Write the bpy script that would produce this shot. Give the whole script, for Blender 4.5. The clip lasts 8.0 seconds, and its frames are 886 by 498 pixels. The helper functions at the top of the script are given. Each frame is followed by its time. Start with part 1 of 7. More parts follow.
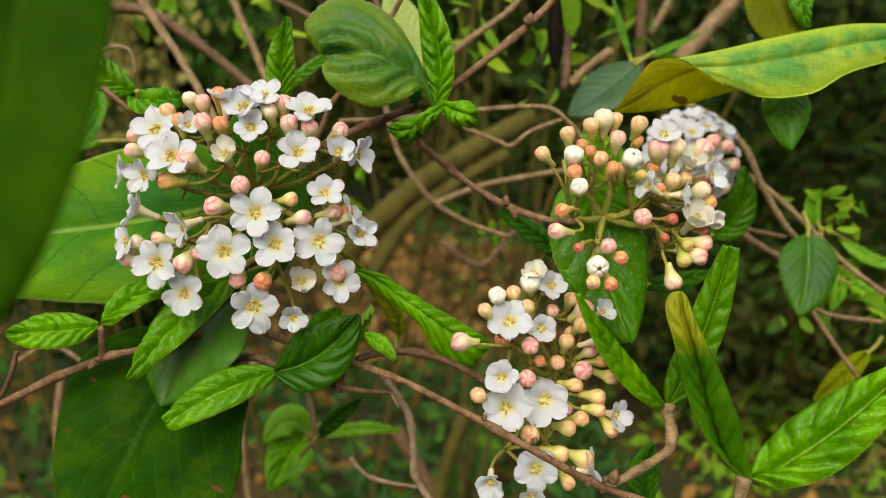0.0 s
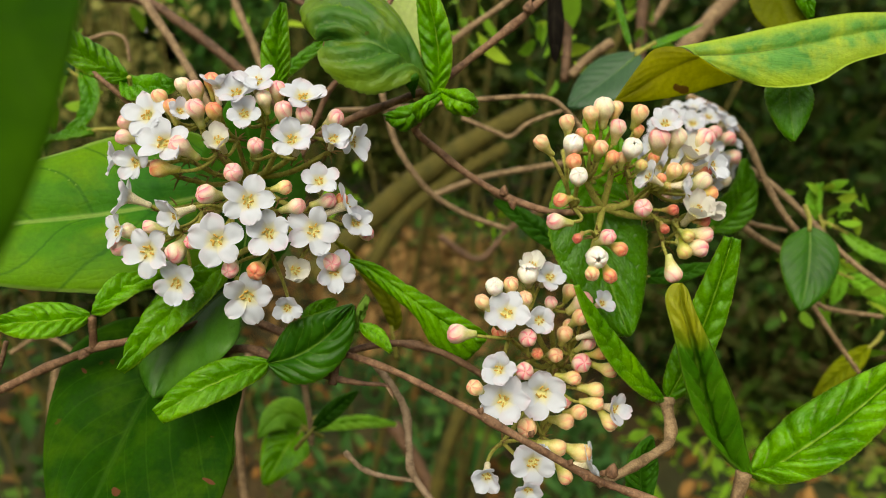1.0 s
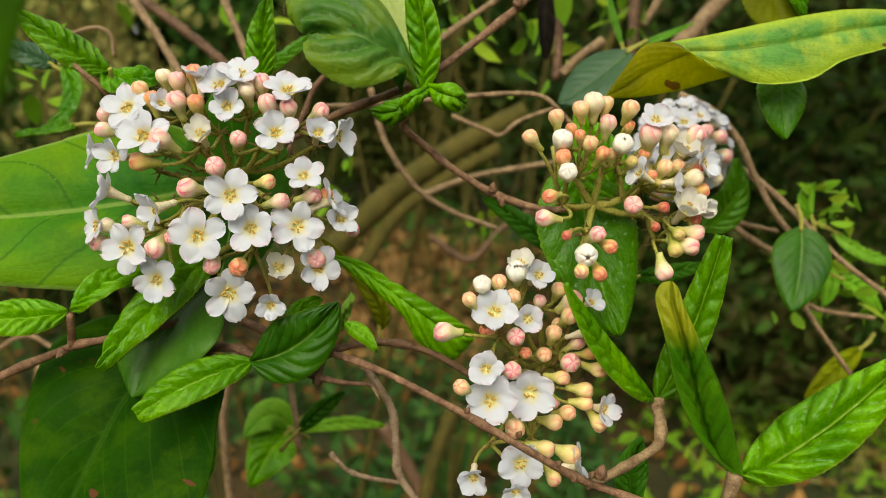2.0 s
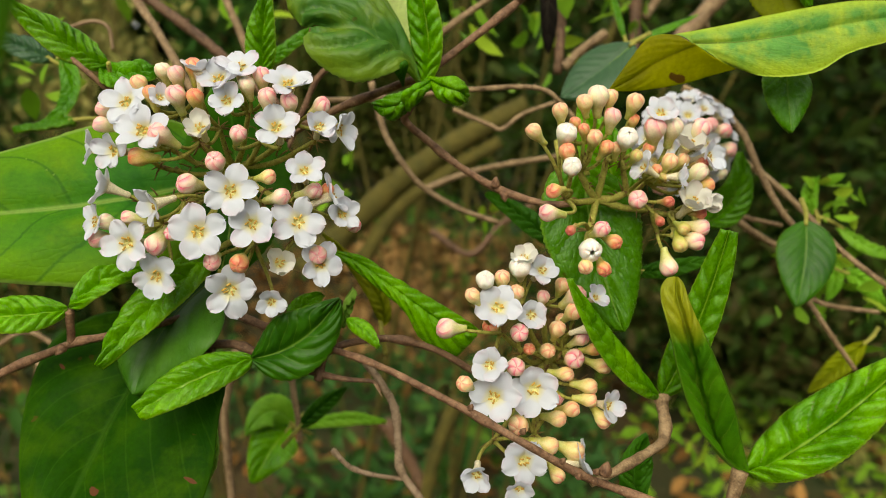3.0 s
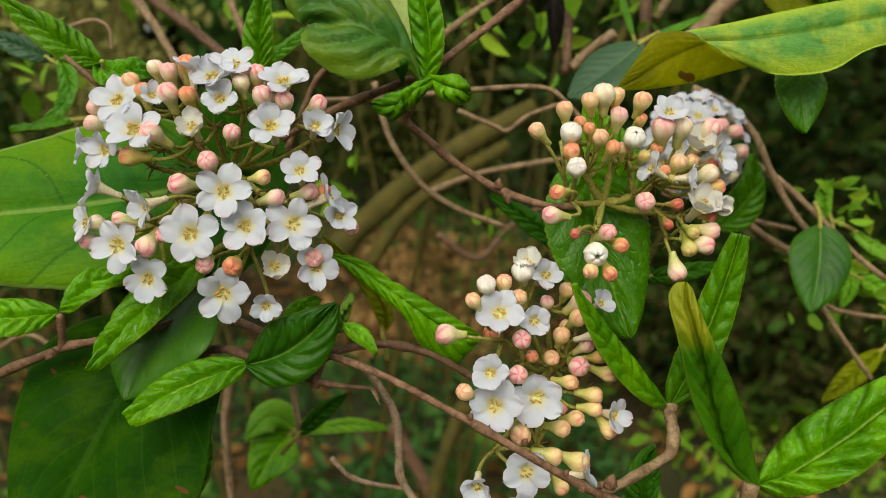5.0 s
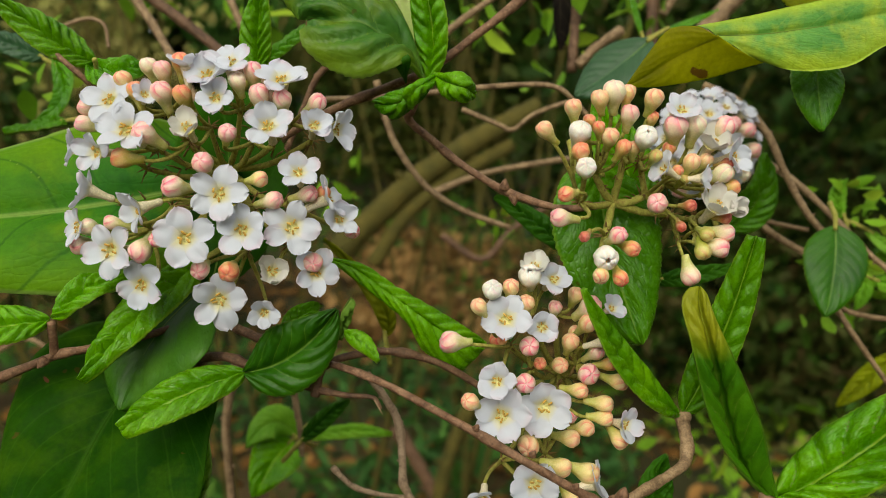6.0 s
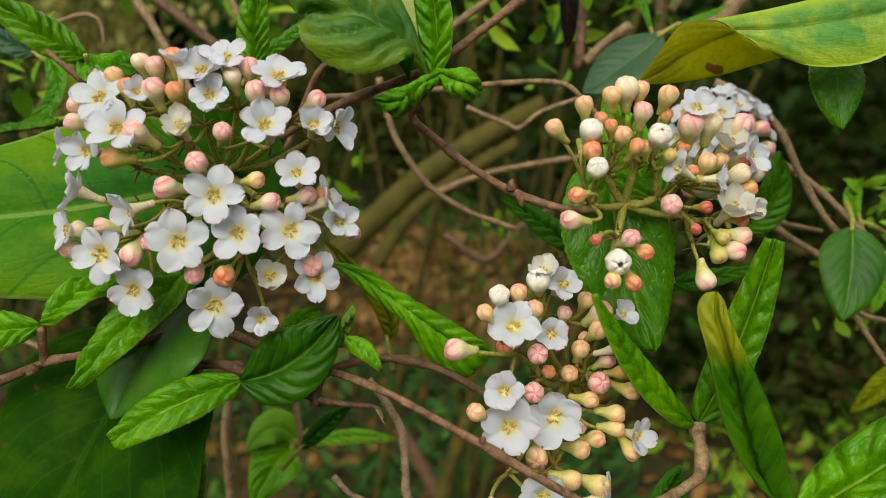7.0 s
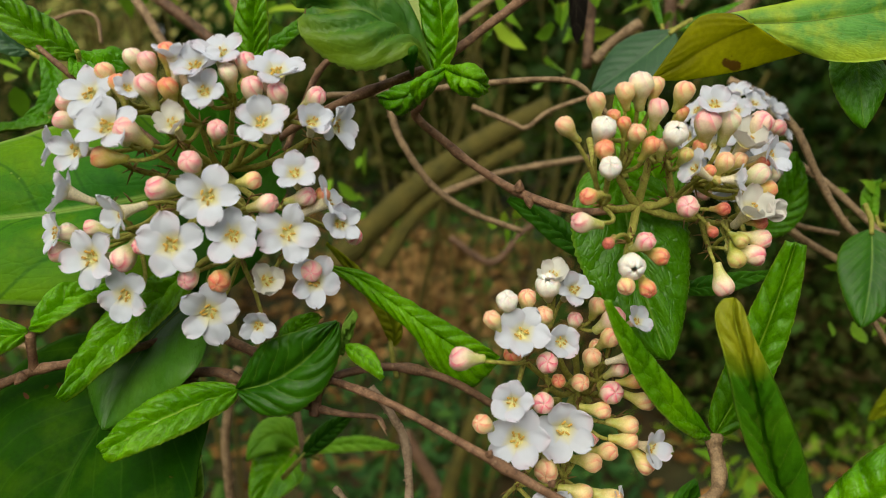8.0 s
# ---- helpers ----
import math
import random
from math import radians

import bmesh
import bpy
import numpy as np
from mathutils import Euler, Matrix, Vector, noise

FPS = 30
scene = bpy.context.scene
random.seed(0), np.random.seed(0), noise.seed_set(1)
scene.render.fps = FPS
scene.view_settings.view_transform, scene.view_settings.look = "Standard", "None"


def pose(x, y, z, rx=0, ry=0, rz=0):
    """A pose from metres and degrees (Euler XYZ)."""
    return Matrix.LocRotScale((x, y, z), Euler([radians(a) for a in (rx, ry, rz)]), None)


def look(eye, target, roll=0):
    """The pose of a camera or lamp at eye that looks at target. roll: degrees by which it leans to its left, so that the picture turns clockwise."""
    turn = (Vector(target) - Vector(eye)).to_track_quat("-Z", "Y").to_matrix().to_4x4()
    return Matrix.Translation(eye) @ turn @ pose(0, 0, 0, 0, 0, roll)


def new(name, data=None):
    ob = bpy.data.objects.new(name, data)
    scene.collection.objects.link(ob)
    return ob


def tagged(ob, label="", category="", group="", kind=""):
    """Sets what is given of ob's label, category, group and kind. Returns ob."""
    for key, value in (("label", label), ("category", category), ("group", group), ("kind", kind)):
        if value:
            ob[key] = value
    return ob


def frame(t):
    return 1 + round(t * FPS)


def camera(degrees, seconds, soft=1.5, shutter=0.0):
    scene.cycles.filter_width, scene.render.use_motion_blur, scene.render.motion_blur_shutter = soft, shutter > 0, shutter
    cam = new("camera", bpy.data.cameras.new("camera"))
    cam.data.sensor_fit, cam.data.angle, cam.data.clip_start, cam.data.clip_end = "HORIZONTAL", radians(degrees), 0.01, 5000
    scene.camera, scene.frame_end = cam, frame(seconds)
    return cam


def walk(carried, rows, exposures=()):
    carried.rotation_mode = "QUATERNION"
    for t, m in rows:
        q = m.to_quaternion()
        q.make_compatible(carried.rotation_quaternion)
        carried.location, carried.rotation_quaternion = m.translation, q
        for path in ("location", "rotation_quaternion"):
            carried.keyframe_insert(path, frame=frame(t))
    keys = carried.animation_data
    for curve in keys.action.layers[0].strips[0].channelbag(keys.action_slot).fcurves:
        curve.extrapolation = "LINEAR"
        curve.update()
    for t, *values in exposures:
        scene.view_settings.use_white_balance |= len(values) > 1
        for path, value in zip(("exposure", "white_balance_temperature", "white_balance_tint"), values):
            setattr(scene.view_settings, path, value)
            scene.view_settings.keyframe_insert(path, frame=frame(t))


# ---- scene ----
cam = camera(62.0, 8.0, 0.5)
cam.data.dof.use_dof = True
cam.data.dof.focus_distance = 0.170
cam.data.dof.aperture_fstop = 15.0
PATH = [
    (0.0, pose(0.00000, 0.00000, 1.10000, 75.000, -0.000, 0.000)),
    (0.5, pose(-0.00010, 0.00205, 1.09838, 74.804, -0.439, 0.148)),
    (1.0, pose(0.00058, 0.00263, 1.09793, 74.647, -0.281, -0.009)),
    (1.5, pose(0.00168, 0.00353, 1.09594, 74.711, -0.577, -0.124)),
    (1.7, pose(0.00196, 0.00462, 1.09581, 74.854, -0.700, -0.416)),
    (2.8, pose(0.00189, 0.00689, 1.09524, 74.573, -0.640, -0.575)),
    (3.0, pose(0.00141, 0.00747, 1.09549, 74.398, -0.539, -0.522)),
    (3.5, pose(0.00173, 0.00689, 1.09469, 74.637, -0.553, -0.484)),
    (4.0, pose(0.00269, 0.00796, 1.09507, 74.591, -0.447, -0.346)),
    (4.5, pose(0.00283, 0.00963, 1.09492, 74.565, -0.447, -0.219)),
    (4.7, pose(0.00340, 0.01099, 1.09446, 74.681, -0.546, 0.047)),
    (5.8, pose(0.00403, 0.01777, 1.09328, 74.703, -0.339, 0.563)),
    (6.0, pose(0.00377, 0.01926, 1.09317, 74.643, -0.289, 0.553)),
    (6.5, pose(0.00357, 0.02268, 1.09287, 74.550, -0.278, 0.676)),
    (7.0, pose(0.00332, 0.02615, 1.09237, 74.537, -0.232, 0.774)),
    (7.5, pose(0.00312, 0.02945, 1.09148, 74.660, -0.194, 0.914)),
    (8.0, pose(0.00323, 0.03296, 1.09083, 74.700, -0.161, 1.161)),
]
walk(cam, PATH, [(0.0, 0.81, 7000, 4), (3.6, 0.81, 7000, 4), (4.2, 0.58, 6680, 4), (8.0, 0.57, 6640, 4)])

# ---------------------------------------------------------------- light
world = bpy.data.worlds.new("world")
scene.world = world
world.use_nodes = True
wn = world.node_tree.nodes
sky = wn.new("ShaderNodeTexSky")
sky.sky_type = 'NISHITA'
sky.sun_disc = False
sky.sun_elevation = radians(43)
sky.sun_rotation = radians(196)
veil = wn.new("ShaderNodeHueSaturation")  # thin cloud takes most of the blue out of the sky
veil.inputs["Saturation"].default_value = 0.05
world.node_tree.links.new(sky.outputs[0], veil.inputs["Color"])
world.node_tree.links.new(veil.outputs[0], wn["Background"].inputs[0])
wn["Background"].inputs[1].default_value = 0.15

sun = new("sun", bpy.data.lights.new("sun", 'SUN'))
sun.data.energy = 1.7
sun.data.angle = radians(52)
sun.data.color = (1.0, 0.92, 0.77)
sun.matrix_world = look((-0.95, -3.15, 4.3), (0.0, 0.15, 1.05))


# ---------------------------------------------------------------- materials
def material(name, rough=0.5, spec=0.5):
    """A node material: returns it, its tree and its principled shader."""
    m = bpy.data.materials.new(name)
    m.use_nodes = True
    b = m.node_tree.nodes["Principled BSDF"]
    b.inputs["Roughness"].default_value = rough
    b.inputs["Specular IOR Level"].default_value = spec
    return m, m.node_tree, b


def node(tree, kind, **values):
    n = tree.nodes.new(kind)
    for key, value in values.items():
        n.inputs[key.replace("_", " ")].default_value = value
    return n


def link(tree, a, b):
    tree.links.new(a, b)


def coords(tree, which="Object"):
    return tree.nodes.new("ShaderNodeTexCoord").outputs[which]


def noise_of(tree, vec, scale, detail=4.0, rough=0.6):
    n = node(tree, "ShaderNodeTexNoise", Scale=scale, Detail=detail, Roughness=rough)
    link(tree, vec, n.inputs["Vector"])
    return n.outputs["Fac"]


def ramp(tree, fac, stops):
    """A colour ramp: stops are (place, colour)."""
    r = tree.nodes.new("ShaderNodeValToRGB")
    e = r.color_ramp.elements
    while len(e) < len(stops):
        e.new(0.5)
    for el, (at, col) in zip(e, stops):
        el.position, el.color = at, (*col, 1.0)
    link(tree, fac, r.inputs[0])
    return r.outputs[0]


def mix(tree, fac, a, b, mode='MIX'):
    n = tree.nodes.new("ShaderNodeMix")
    n.data_type, n.blend_type = 'RGBA', mode
    for sock, val in ((n.inputs[0], fac), (n.inputs[6], a), (n.inputs[7], b)):
        if isinstance(val, bpy.types.NodeSocket):
            link(tree, val, sock)
        elif isinstance(val, (int, float)):
            sock.default_value = val
        else:
            sock.default_value = (*val, 1.0)
    return n.outputs[2]


def maths(tree, op, a, b=0.0):
    n = tree.nodes.new("ShaderNodeMath")
    n.operation = op
    for sock, val in ((n.inputs[0], a), (n.inputs[1], b)):
        if isinstance(val, bpy.types.NodeSocket):
            link(tree, val, sock)
        else:
            sock.default_value = val
    return n.outputs[0]


def split(tree, vec):
    n = tree.nodes.new("ShaderNodeSeparateXYZ")
    link(tree, vec, n.inputs[0])
    return n.outputs


def bump(tree, shader, height, strength, distance):
    n = node(tree, "ShaderNodeBump", Strength=strength, Distance=distance)
    link(tree, height, n.inputs["Height"])
    link(tree, n.outputs[0], shader.inputs["Normal"])


def see_through(tree, shader, colour, amount):
    """Lets part of the light pass a thin leaf or petal."""
    out = tree.nodes["Material Output"]
    t = tree.nodes.new("ShaderNodeBsdfTranslucent")
    if isinstance(colour, bpy.types.NodeSocket):
        link(tree, colour, t.inputs[0])
    else:
        t.inputs[0].default_value = (*colour, 1.0)
    m = tree.nodes.new("ShaderNodeMixShader")
    m.inputs[0].default_value = amount
    link(tree, shader.outputs[0], m.inputs[1])
    link(tree, t.outputs[0], m.inputs[2])
    link(tree, m.outputs[0], out.inputs[0])


def leaf_material(name, deep, light, vein, patch=None, patch_at=(0.5, 0.62), rough=0.38, nveins=7.0, vein_mix=0.55, glow=0.22, spec=0.5, relief=0.35, blotch_size=95.0, quilted=True, margin=None, spots=(), tip=None, furrow_shade=None):
    """A leaf blade: UV runs across (0 to 1) and along (0 to 1) the blade."""
    m, t, b = material(name, rough, spec)
    u, v, _ = split(t, coords(t, "UV"))
    obj = coords(t)
    along = t.nodes.new("ShaderNodeUVMap")
    along.uv_map = "Veins"
    phase, out_from_rib, _ = split(t, along.outputs[0])
    rnd = t.nodes.new("ShaderNodeObjectInfo").outputs["Random"]
    big = noise_of(t, obj, 70.0, 3.0, 0.55)
    fine = noise_of(t, obj, 900.0, 5.0, 0.65)
    col = ramp(t, big, [(0.3, deep), (0.7, light)])
    if patch:
        blotch = noise_of(t, obj, blotch_size, 5.0, 0.55)
        col = mix(t, ramp(t, blotch, [(patch_at[0], (0, 0, 0)), (patch_at[1], (1, 1, 1))]), col, patch)
    # veins: a midrib and pinnate side veins
    au = maths(t, 'ABSOLUTE', maths(t, 'SUBTRACT', u, 0.5))
    if margin:
        col = mix(t, ramp(t, maths(t, 'ADD', au, maths(t, 'MULTIPLY', big, 0.25)), [(0.36, (0, 0, 0)), (0.58, (0.85, 0.85, 0.85))]), col, margin)
    if tip:
        col = mix(t, ramp(t, maths(t, 'ADD', v, maths(t, 'MULTIPLY', maths(t, 'SUBTRACT', big, 0.5), 0.2)), [(tip[0], (0, 0, 0)), (tip[1], (1, 1, 1))]), col, tip[2])
    rib = ramp(t, au, [(0.008, (1, 1, 1)), (0.02, (0, 0, 0))])
    off = maths(t, 'ABSOLUTE', maths(t, 'SUBTRACT', maths(t, 'FRACT', maths(t, 'ADD', phase, 20.0)), 0.5))
    side = ramp(t, off, [(0.012, (1, 1, 1)), (0.05, (0, 0, 0))])
    # Side veins take a darker green that holds the shade of their grooves
    col = mix(t, maths(t, 'MULTIPLY', side, 0.5 if furrow_shade else 0.22 if quilted else 0.14), col, furrow_shade or vein)
    col = mix(t, maths(t, 'MULTIPLY', rib, vein_mix), col, vein)
    col = mix(t, 0.22, col, ramp(t, fine, [(0.3, (0.45, 0.45, 0.45)), (0.7, (1.5, 1.5, 1.5))]), 'MULTIPLY')
    edge = ramp(t, au, [(0.472, (0, 0, 0)), (0.492, (1, 1, 1))])
    col = mix(t, maths(t, 'MULTIPLY', edge, vein_mix), col, vein)
    # withered spots at places (across, along, half width, half length) of the blade
    for su, sv, ru, rv in spots:
        du = maths(t, 'DIVIDE', maths(t, 'SUBTRACT', u, su), ru)
        dv = maths(t, 'DIVIDE', maths(t, 'SUBTRACT', v, sv), rv)
        away = maths(t, 'ADD', maths(t, 'ADD', maths(t, 'MULTIPLY', du, du), maths(t, 'MULTIPLY', dv, dv)), maths(t, 'MULTIPLY', maths(t, 'SUBTRACT', noise_of(t, obj, 800.0, 4.0), 0.5), 2.2))
        col = mix(t, ramp(t, away, [(0.55, (0.9, 0.9, 0.9)), (1.0, (0, 0, 0))]), col, (0.13, 0.045, 0.022))
    # small brown specks
    speck = ramp(t, noise_of(t, obj, 260.0, 2.0, 0.5), [(0.735, (0, 0, 0)), (0.76, (1, 1, 1))])
    col = mix(t, maths(t, 'MULTIPLY', speck, 0.5), col, (0.09, 0.045, 0.01))
    hsv = node(t, "ShaderNodeHueSaturation")
    link(t, maths(t, 'ADD', maths(t, 'MULTIPLY', rnd, 0.3), 0.85), hsv.inputs["Value"])
    link(t, col, hsv.inputs["Color"])
    col = hsv.outputs[0]
    link(t, col, b.inputs["Base Color"])
    link(t, ramp(t, fine, [(0.3, (rough * 0.75,) * 3), (0.7, (min(1, rough * 1.4),) * 3)]), b.inputs["Roughness"])
    # the net of small veins runs between the side veins and leaves puffed cells
    cells = t.nodes.new("ShaderNodeCombineXYZ")
    link(t, maths(t, 'MULTIPLY', phase, 3.6), cells.inputs[0])
    link(t, maths(t, 'MULTIPLY', out_from_rib, nveins * 1.1), cells.inputs[1])
    link(t, maths(t, 'MULTIPLY', rnd, 40.0), cells.inputs[2])
    net = node(t, "ShaderNodeTexVoronoi", Scale=1.0)
    net.feature = 'DISTANCE_TO_EDGE'
    link(t, cells.outputs[0], net.inputs["Vector"])
    puff = ramp(t, net.outputs["Distance"], [(0.0, (0, 0, 0)), (0.14, (0.7, 0.7, 0.7)), (0.4, (1, 1, 1))])
    bump(t, b, maths(t, 'ADD', puff, maths(t, 'MULTIPLY', fine, 0.35)), relief * 0.5, 0.0006)
    see_through(t, b, mix(t, 1.0, col, (1.6, 1.7, 0.7), 'MULTIPLY'), glow)
    return m


YOUNG = leaf_material("young_leaf", (0.066, 0.240, 0.001), (0.190, 0.455, 0.003), (0.40, 0.56, 0.05), rough=0.25, nveins=7.0, vein_mix=0.5, spec=0.32, glow=0.32, relief=0.6, furrow_shade=(0.050, 0.180, 0.001))
FRESH = leaf_material("fresh_leaf", (0.042, 0.170, 0.001), (0.105, 0.305, 0.003), (0.26, 0.42, 0.05), rough=0.25, nveins=7.0, vein_mix=0.45, spec=0.28, relief=0.6, furrow_shade=(0.034, 0.135, 0.001))
# Green darkened to hold the shade under the flowers; the brown flecks are its own
DEEP = leaf_material("shade_deep_green_leaf", (0.0065, 0.038, 0.0006), (0.0155, 0.067, 0.0008), (0.060, 0.15, 0.010), (0.036, 0.096, 0.001), (0.46, 0.72), rough=0.42, nveins=6.0, vein_mix=0.22, glow=0.12, spec=0.025, relief=0.2, quilted=False, spots=((0.14, 0.42, 0.022, 0.006), (0.93, 0.52, 0.03, 0.007), (0.6, 0.70, 0.03, 0.016)))
# Base green raised in place of the sky's sheen on this leaf
GLOSSY = leaf_material("sheen_painted_leaf", (0.035, 0.135, 0.006), (0.085, 0.225, 0.016), (0.085, 0.22, 0.025), rough=0.34, nveins=6.0, vein_mix=0.3, glow=0.15, spec=0.22, relief=0.2, quilted=False)
TIPPED = leaf_material("yellow_tipped_leaf", (0.040, 0.165, 0.002), (0.095, 0.280, 0.004), (0.20, 0.32, 0.03), rough=0.4, nveins=7.0, vein_mix=0.35, spec=0.2, relief=0.4, glow=0.3, tip=(0.66, 0.80, (0.340, 0.360, 0.012)))
# Darker copy of the fresh leaf, with its shade put into the green
SHADED = leaf_material("shaded_green_leaf", (0.020, 0.100, 0.001), (0.050, 0.185, 0.003), (0.20, 0.34, 0.03), rough=0.36, nveins=7.0, vein_mix=0.4, spec=0.25, relief=0.22)
WITHERED = leaf_material("withered_leaf", (0.006, 0.005, 0.004), (0.014, 0.011, 0.008), (0.16, 0.13, 0.08), rough=0.8, vein_mix=0.3, glow=0.02, spec=0.05, relief=0.4, quilted=False)
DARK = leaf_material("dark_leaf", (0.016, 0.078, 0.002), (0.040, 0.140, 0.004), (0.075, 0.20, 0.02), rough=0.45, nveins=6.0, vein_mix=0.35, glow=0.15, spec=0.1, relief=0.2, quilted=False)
OLD = leaf_material("old_leaf", (0.018, 0.108, 0.010), (0.054, 0.205, 0.014), (0.28, 0.42, 0.09), (0.160, 0.280, 0.004), (0.48, 0.70), 0.42, 9.0, 0.6, spec=0.05, relief=0.4, blotch_size=60.0, quilted=False, margin=(0.125, 0.255, 0.006), tip=(0.35, 0.95, (0.100, 0.265, 0.008)), furrow_shade=(0.014, 0.080, 0.008))
WORN = leaf_material("worn_leaf", (0.042, 0.145, 0.014), (0.092, 0.220, 0.026), (0.26, 0.38, 0.08), (0.150, 0.235, 0.010), (0.50, 0.70), 0.38, 8.0, 0.3, spec=0.22, relief=0.3, blotch_size=80.0, quilted=False, margin=(0.140, 0.235, 0.008), spots=((0.47, 0.965, 0.05, 0.02), (0.75, 0.985, 0.09, 0.012)))
# Leaf by the lens: a dark olive that already holds its shade
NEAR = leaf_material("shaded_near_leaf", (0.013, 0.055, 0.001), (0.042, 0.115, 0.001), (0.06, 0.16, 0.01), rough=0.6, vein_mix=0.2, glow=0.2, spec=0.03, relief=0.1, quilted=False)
WAN = leaf_material("wan_leaf", (0.40, 0.50, 0.14), (0.52, 0.58, 0.22), (0.50, 0.56, 0.25), rough=0.5, vein_mix=0.3, glow=0.4, spec=0.15, relief=0.15, quilted=False)
OLIVE_TIP = leaf_material("olive_leaf_tip", (0.270, 0.265, 0.006), (0.440, 0.410, 0.010), (0.30, 0.28, 0.012), None, rough=0.5, vein_mix=0.35, glow=0.7, spec=0.15, relief=0.12, quilted=False, spots=((0.86, 0.40, 0.12, 0.06),))
# Real yellow mottling; green and margin also raised to hold the blade's pale sheen
AGED = leaf_material("ageing_leaf", (0.060, 0.220, 0.028), (0.130, 0.330, 0.050), (0.34, 0.44, 0.07), (0.46, 0.52, 0.030), (0.44, 0.74), 0.32, 9.0, 0.08, spec=0.42, relief=0.35, blotch_size=130.0, quilted=False, margin=(0.33, 0.45, 0.022), spots=((0.93, 0.66, 0.05, 0.012),))
OLIVE = leaf_material("olive_leaf", (0.250, 0.265, 0.008), (0.420, 0.420, 0.014), (0.30, 0.30, 0.015), None, rough=0.5, vein_mix=0.35, glow=0.7, spec=0.15, relief=0.12, quilted=False)
PALE = leaf_material("leaf_underside", (0.095, 0.205, 0.018), (0.165, 0.300, 0.032), (0.25, 0.36, 0.07), rough=0.6, vein_mix=0.5, spec=0.15, relief=0.25, quilted=False)
LIGHT = leaf_material("light_green_leaf", (0.120, 0.330, 0.012), (0.250, 0.490, 0.030), (0.32, 0.50, 0.10), rough=0.4, vein_mix=0.3, glow=0.35, spec=0.2, relief=0.15)
BLUE = leaf_material("greyish_leaf", (0.022, 0.070, 0.024), (0.045, 0.115, 0.042), (0.13, 0.24, 0.09), rough=0.4, vein_mix=0.3, glow=0.1, spec=0.35, relief=0.1)


def petal_material(name, col, pink, amount, thin=0.46):
    m, t, b = material(name, 0.5, 0.35)
    obj = coords(t)
    n1 = noise_of(t, obj, 420.0, 3.0)
    rnd = t.nodes.new("ShaderNodeObjectInfo").outputs["Random"]
    x = split(t, obj)[0]
    edge = ramp(t, maths(t, 'MULTIPLY', x, 160.0), [(0.55, (0, 0, 0)), (1.0, (1, 1, 1))])
    blush = maths(t, 'MULTIPLY', maths(t, 'MULTIPLY', edge, maths(t, 'POWER', rnd, 2.0)), amount)
    c = mix(t, blush, col, pink)
    flush = ramp(t, noise_of(t, obj, 170.0, 2.0), [(0.52, (0, 0, 0)), (0.72, (0.4, 0.4, 0.4))])
    c = mix(t, maths(t, 'MULTIPLY', flush, rnd), c, pink)
    c = mix(t, ramp(t, n1, [(0.35, (0, 0, 0)), (0.75, (0.12, 0.12, 0.12))]), c, (0.66, 0.68, 0.76))
    heart = ramp(t, maths(t, 'MULTIPLY', x, 160.0), [(0.02, (0.9, 0.9, 0.9)), (0.25, (0, 0, 0))])
    c = mix(t, heart, c, (0.84, 0.78, 0.40))
    link(t, c, b.inputs["Base Color"])
    streak = node(t, "ShaderNodeTexWave", Scale=260.0, Distortion=3.0, Detail=2.0)
    streak.bands_direction = 'Y'
    link(t, obj, streak.inputs["Vector"])
    bump(t, b, streak.outputs["Fac"], 0.06, 0.0002)
    see_through(t, b, (0.88, 0.885, 0.91), thin)
    return m


PETAL = petal_material("white_petal", (0.745, 0.778, 0.865), (0.88, 0.56, 0.64), 0.8, 0.46)
PETAL_CREAM = petal_material("cream_petal", (0.82, 0.80, 0.71), (0.88, 0.58, 0.60), 0.8, 0.42)


def mix_rgb(a, b, k):
    return tuple(p + (q - p) * k for p, q in zip(a, b))


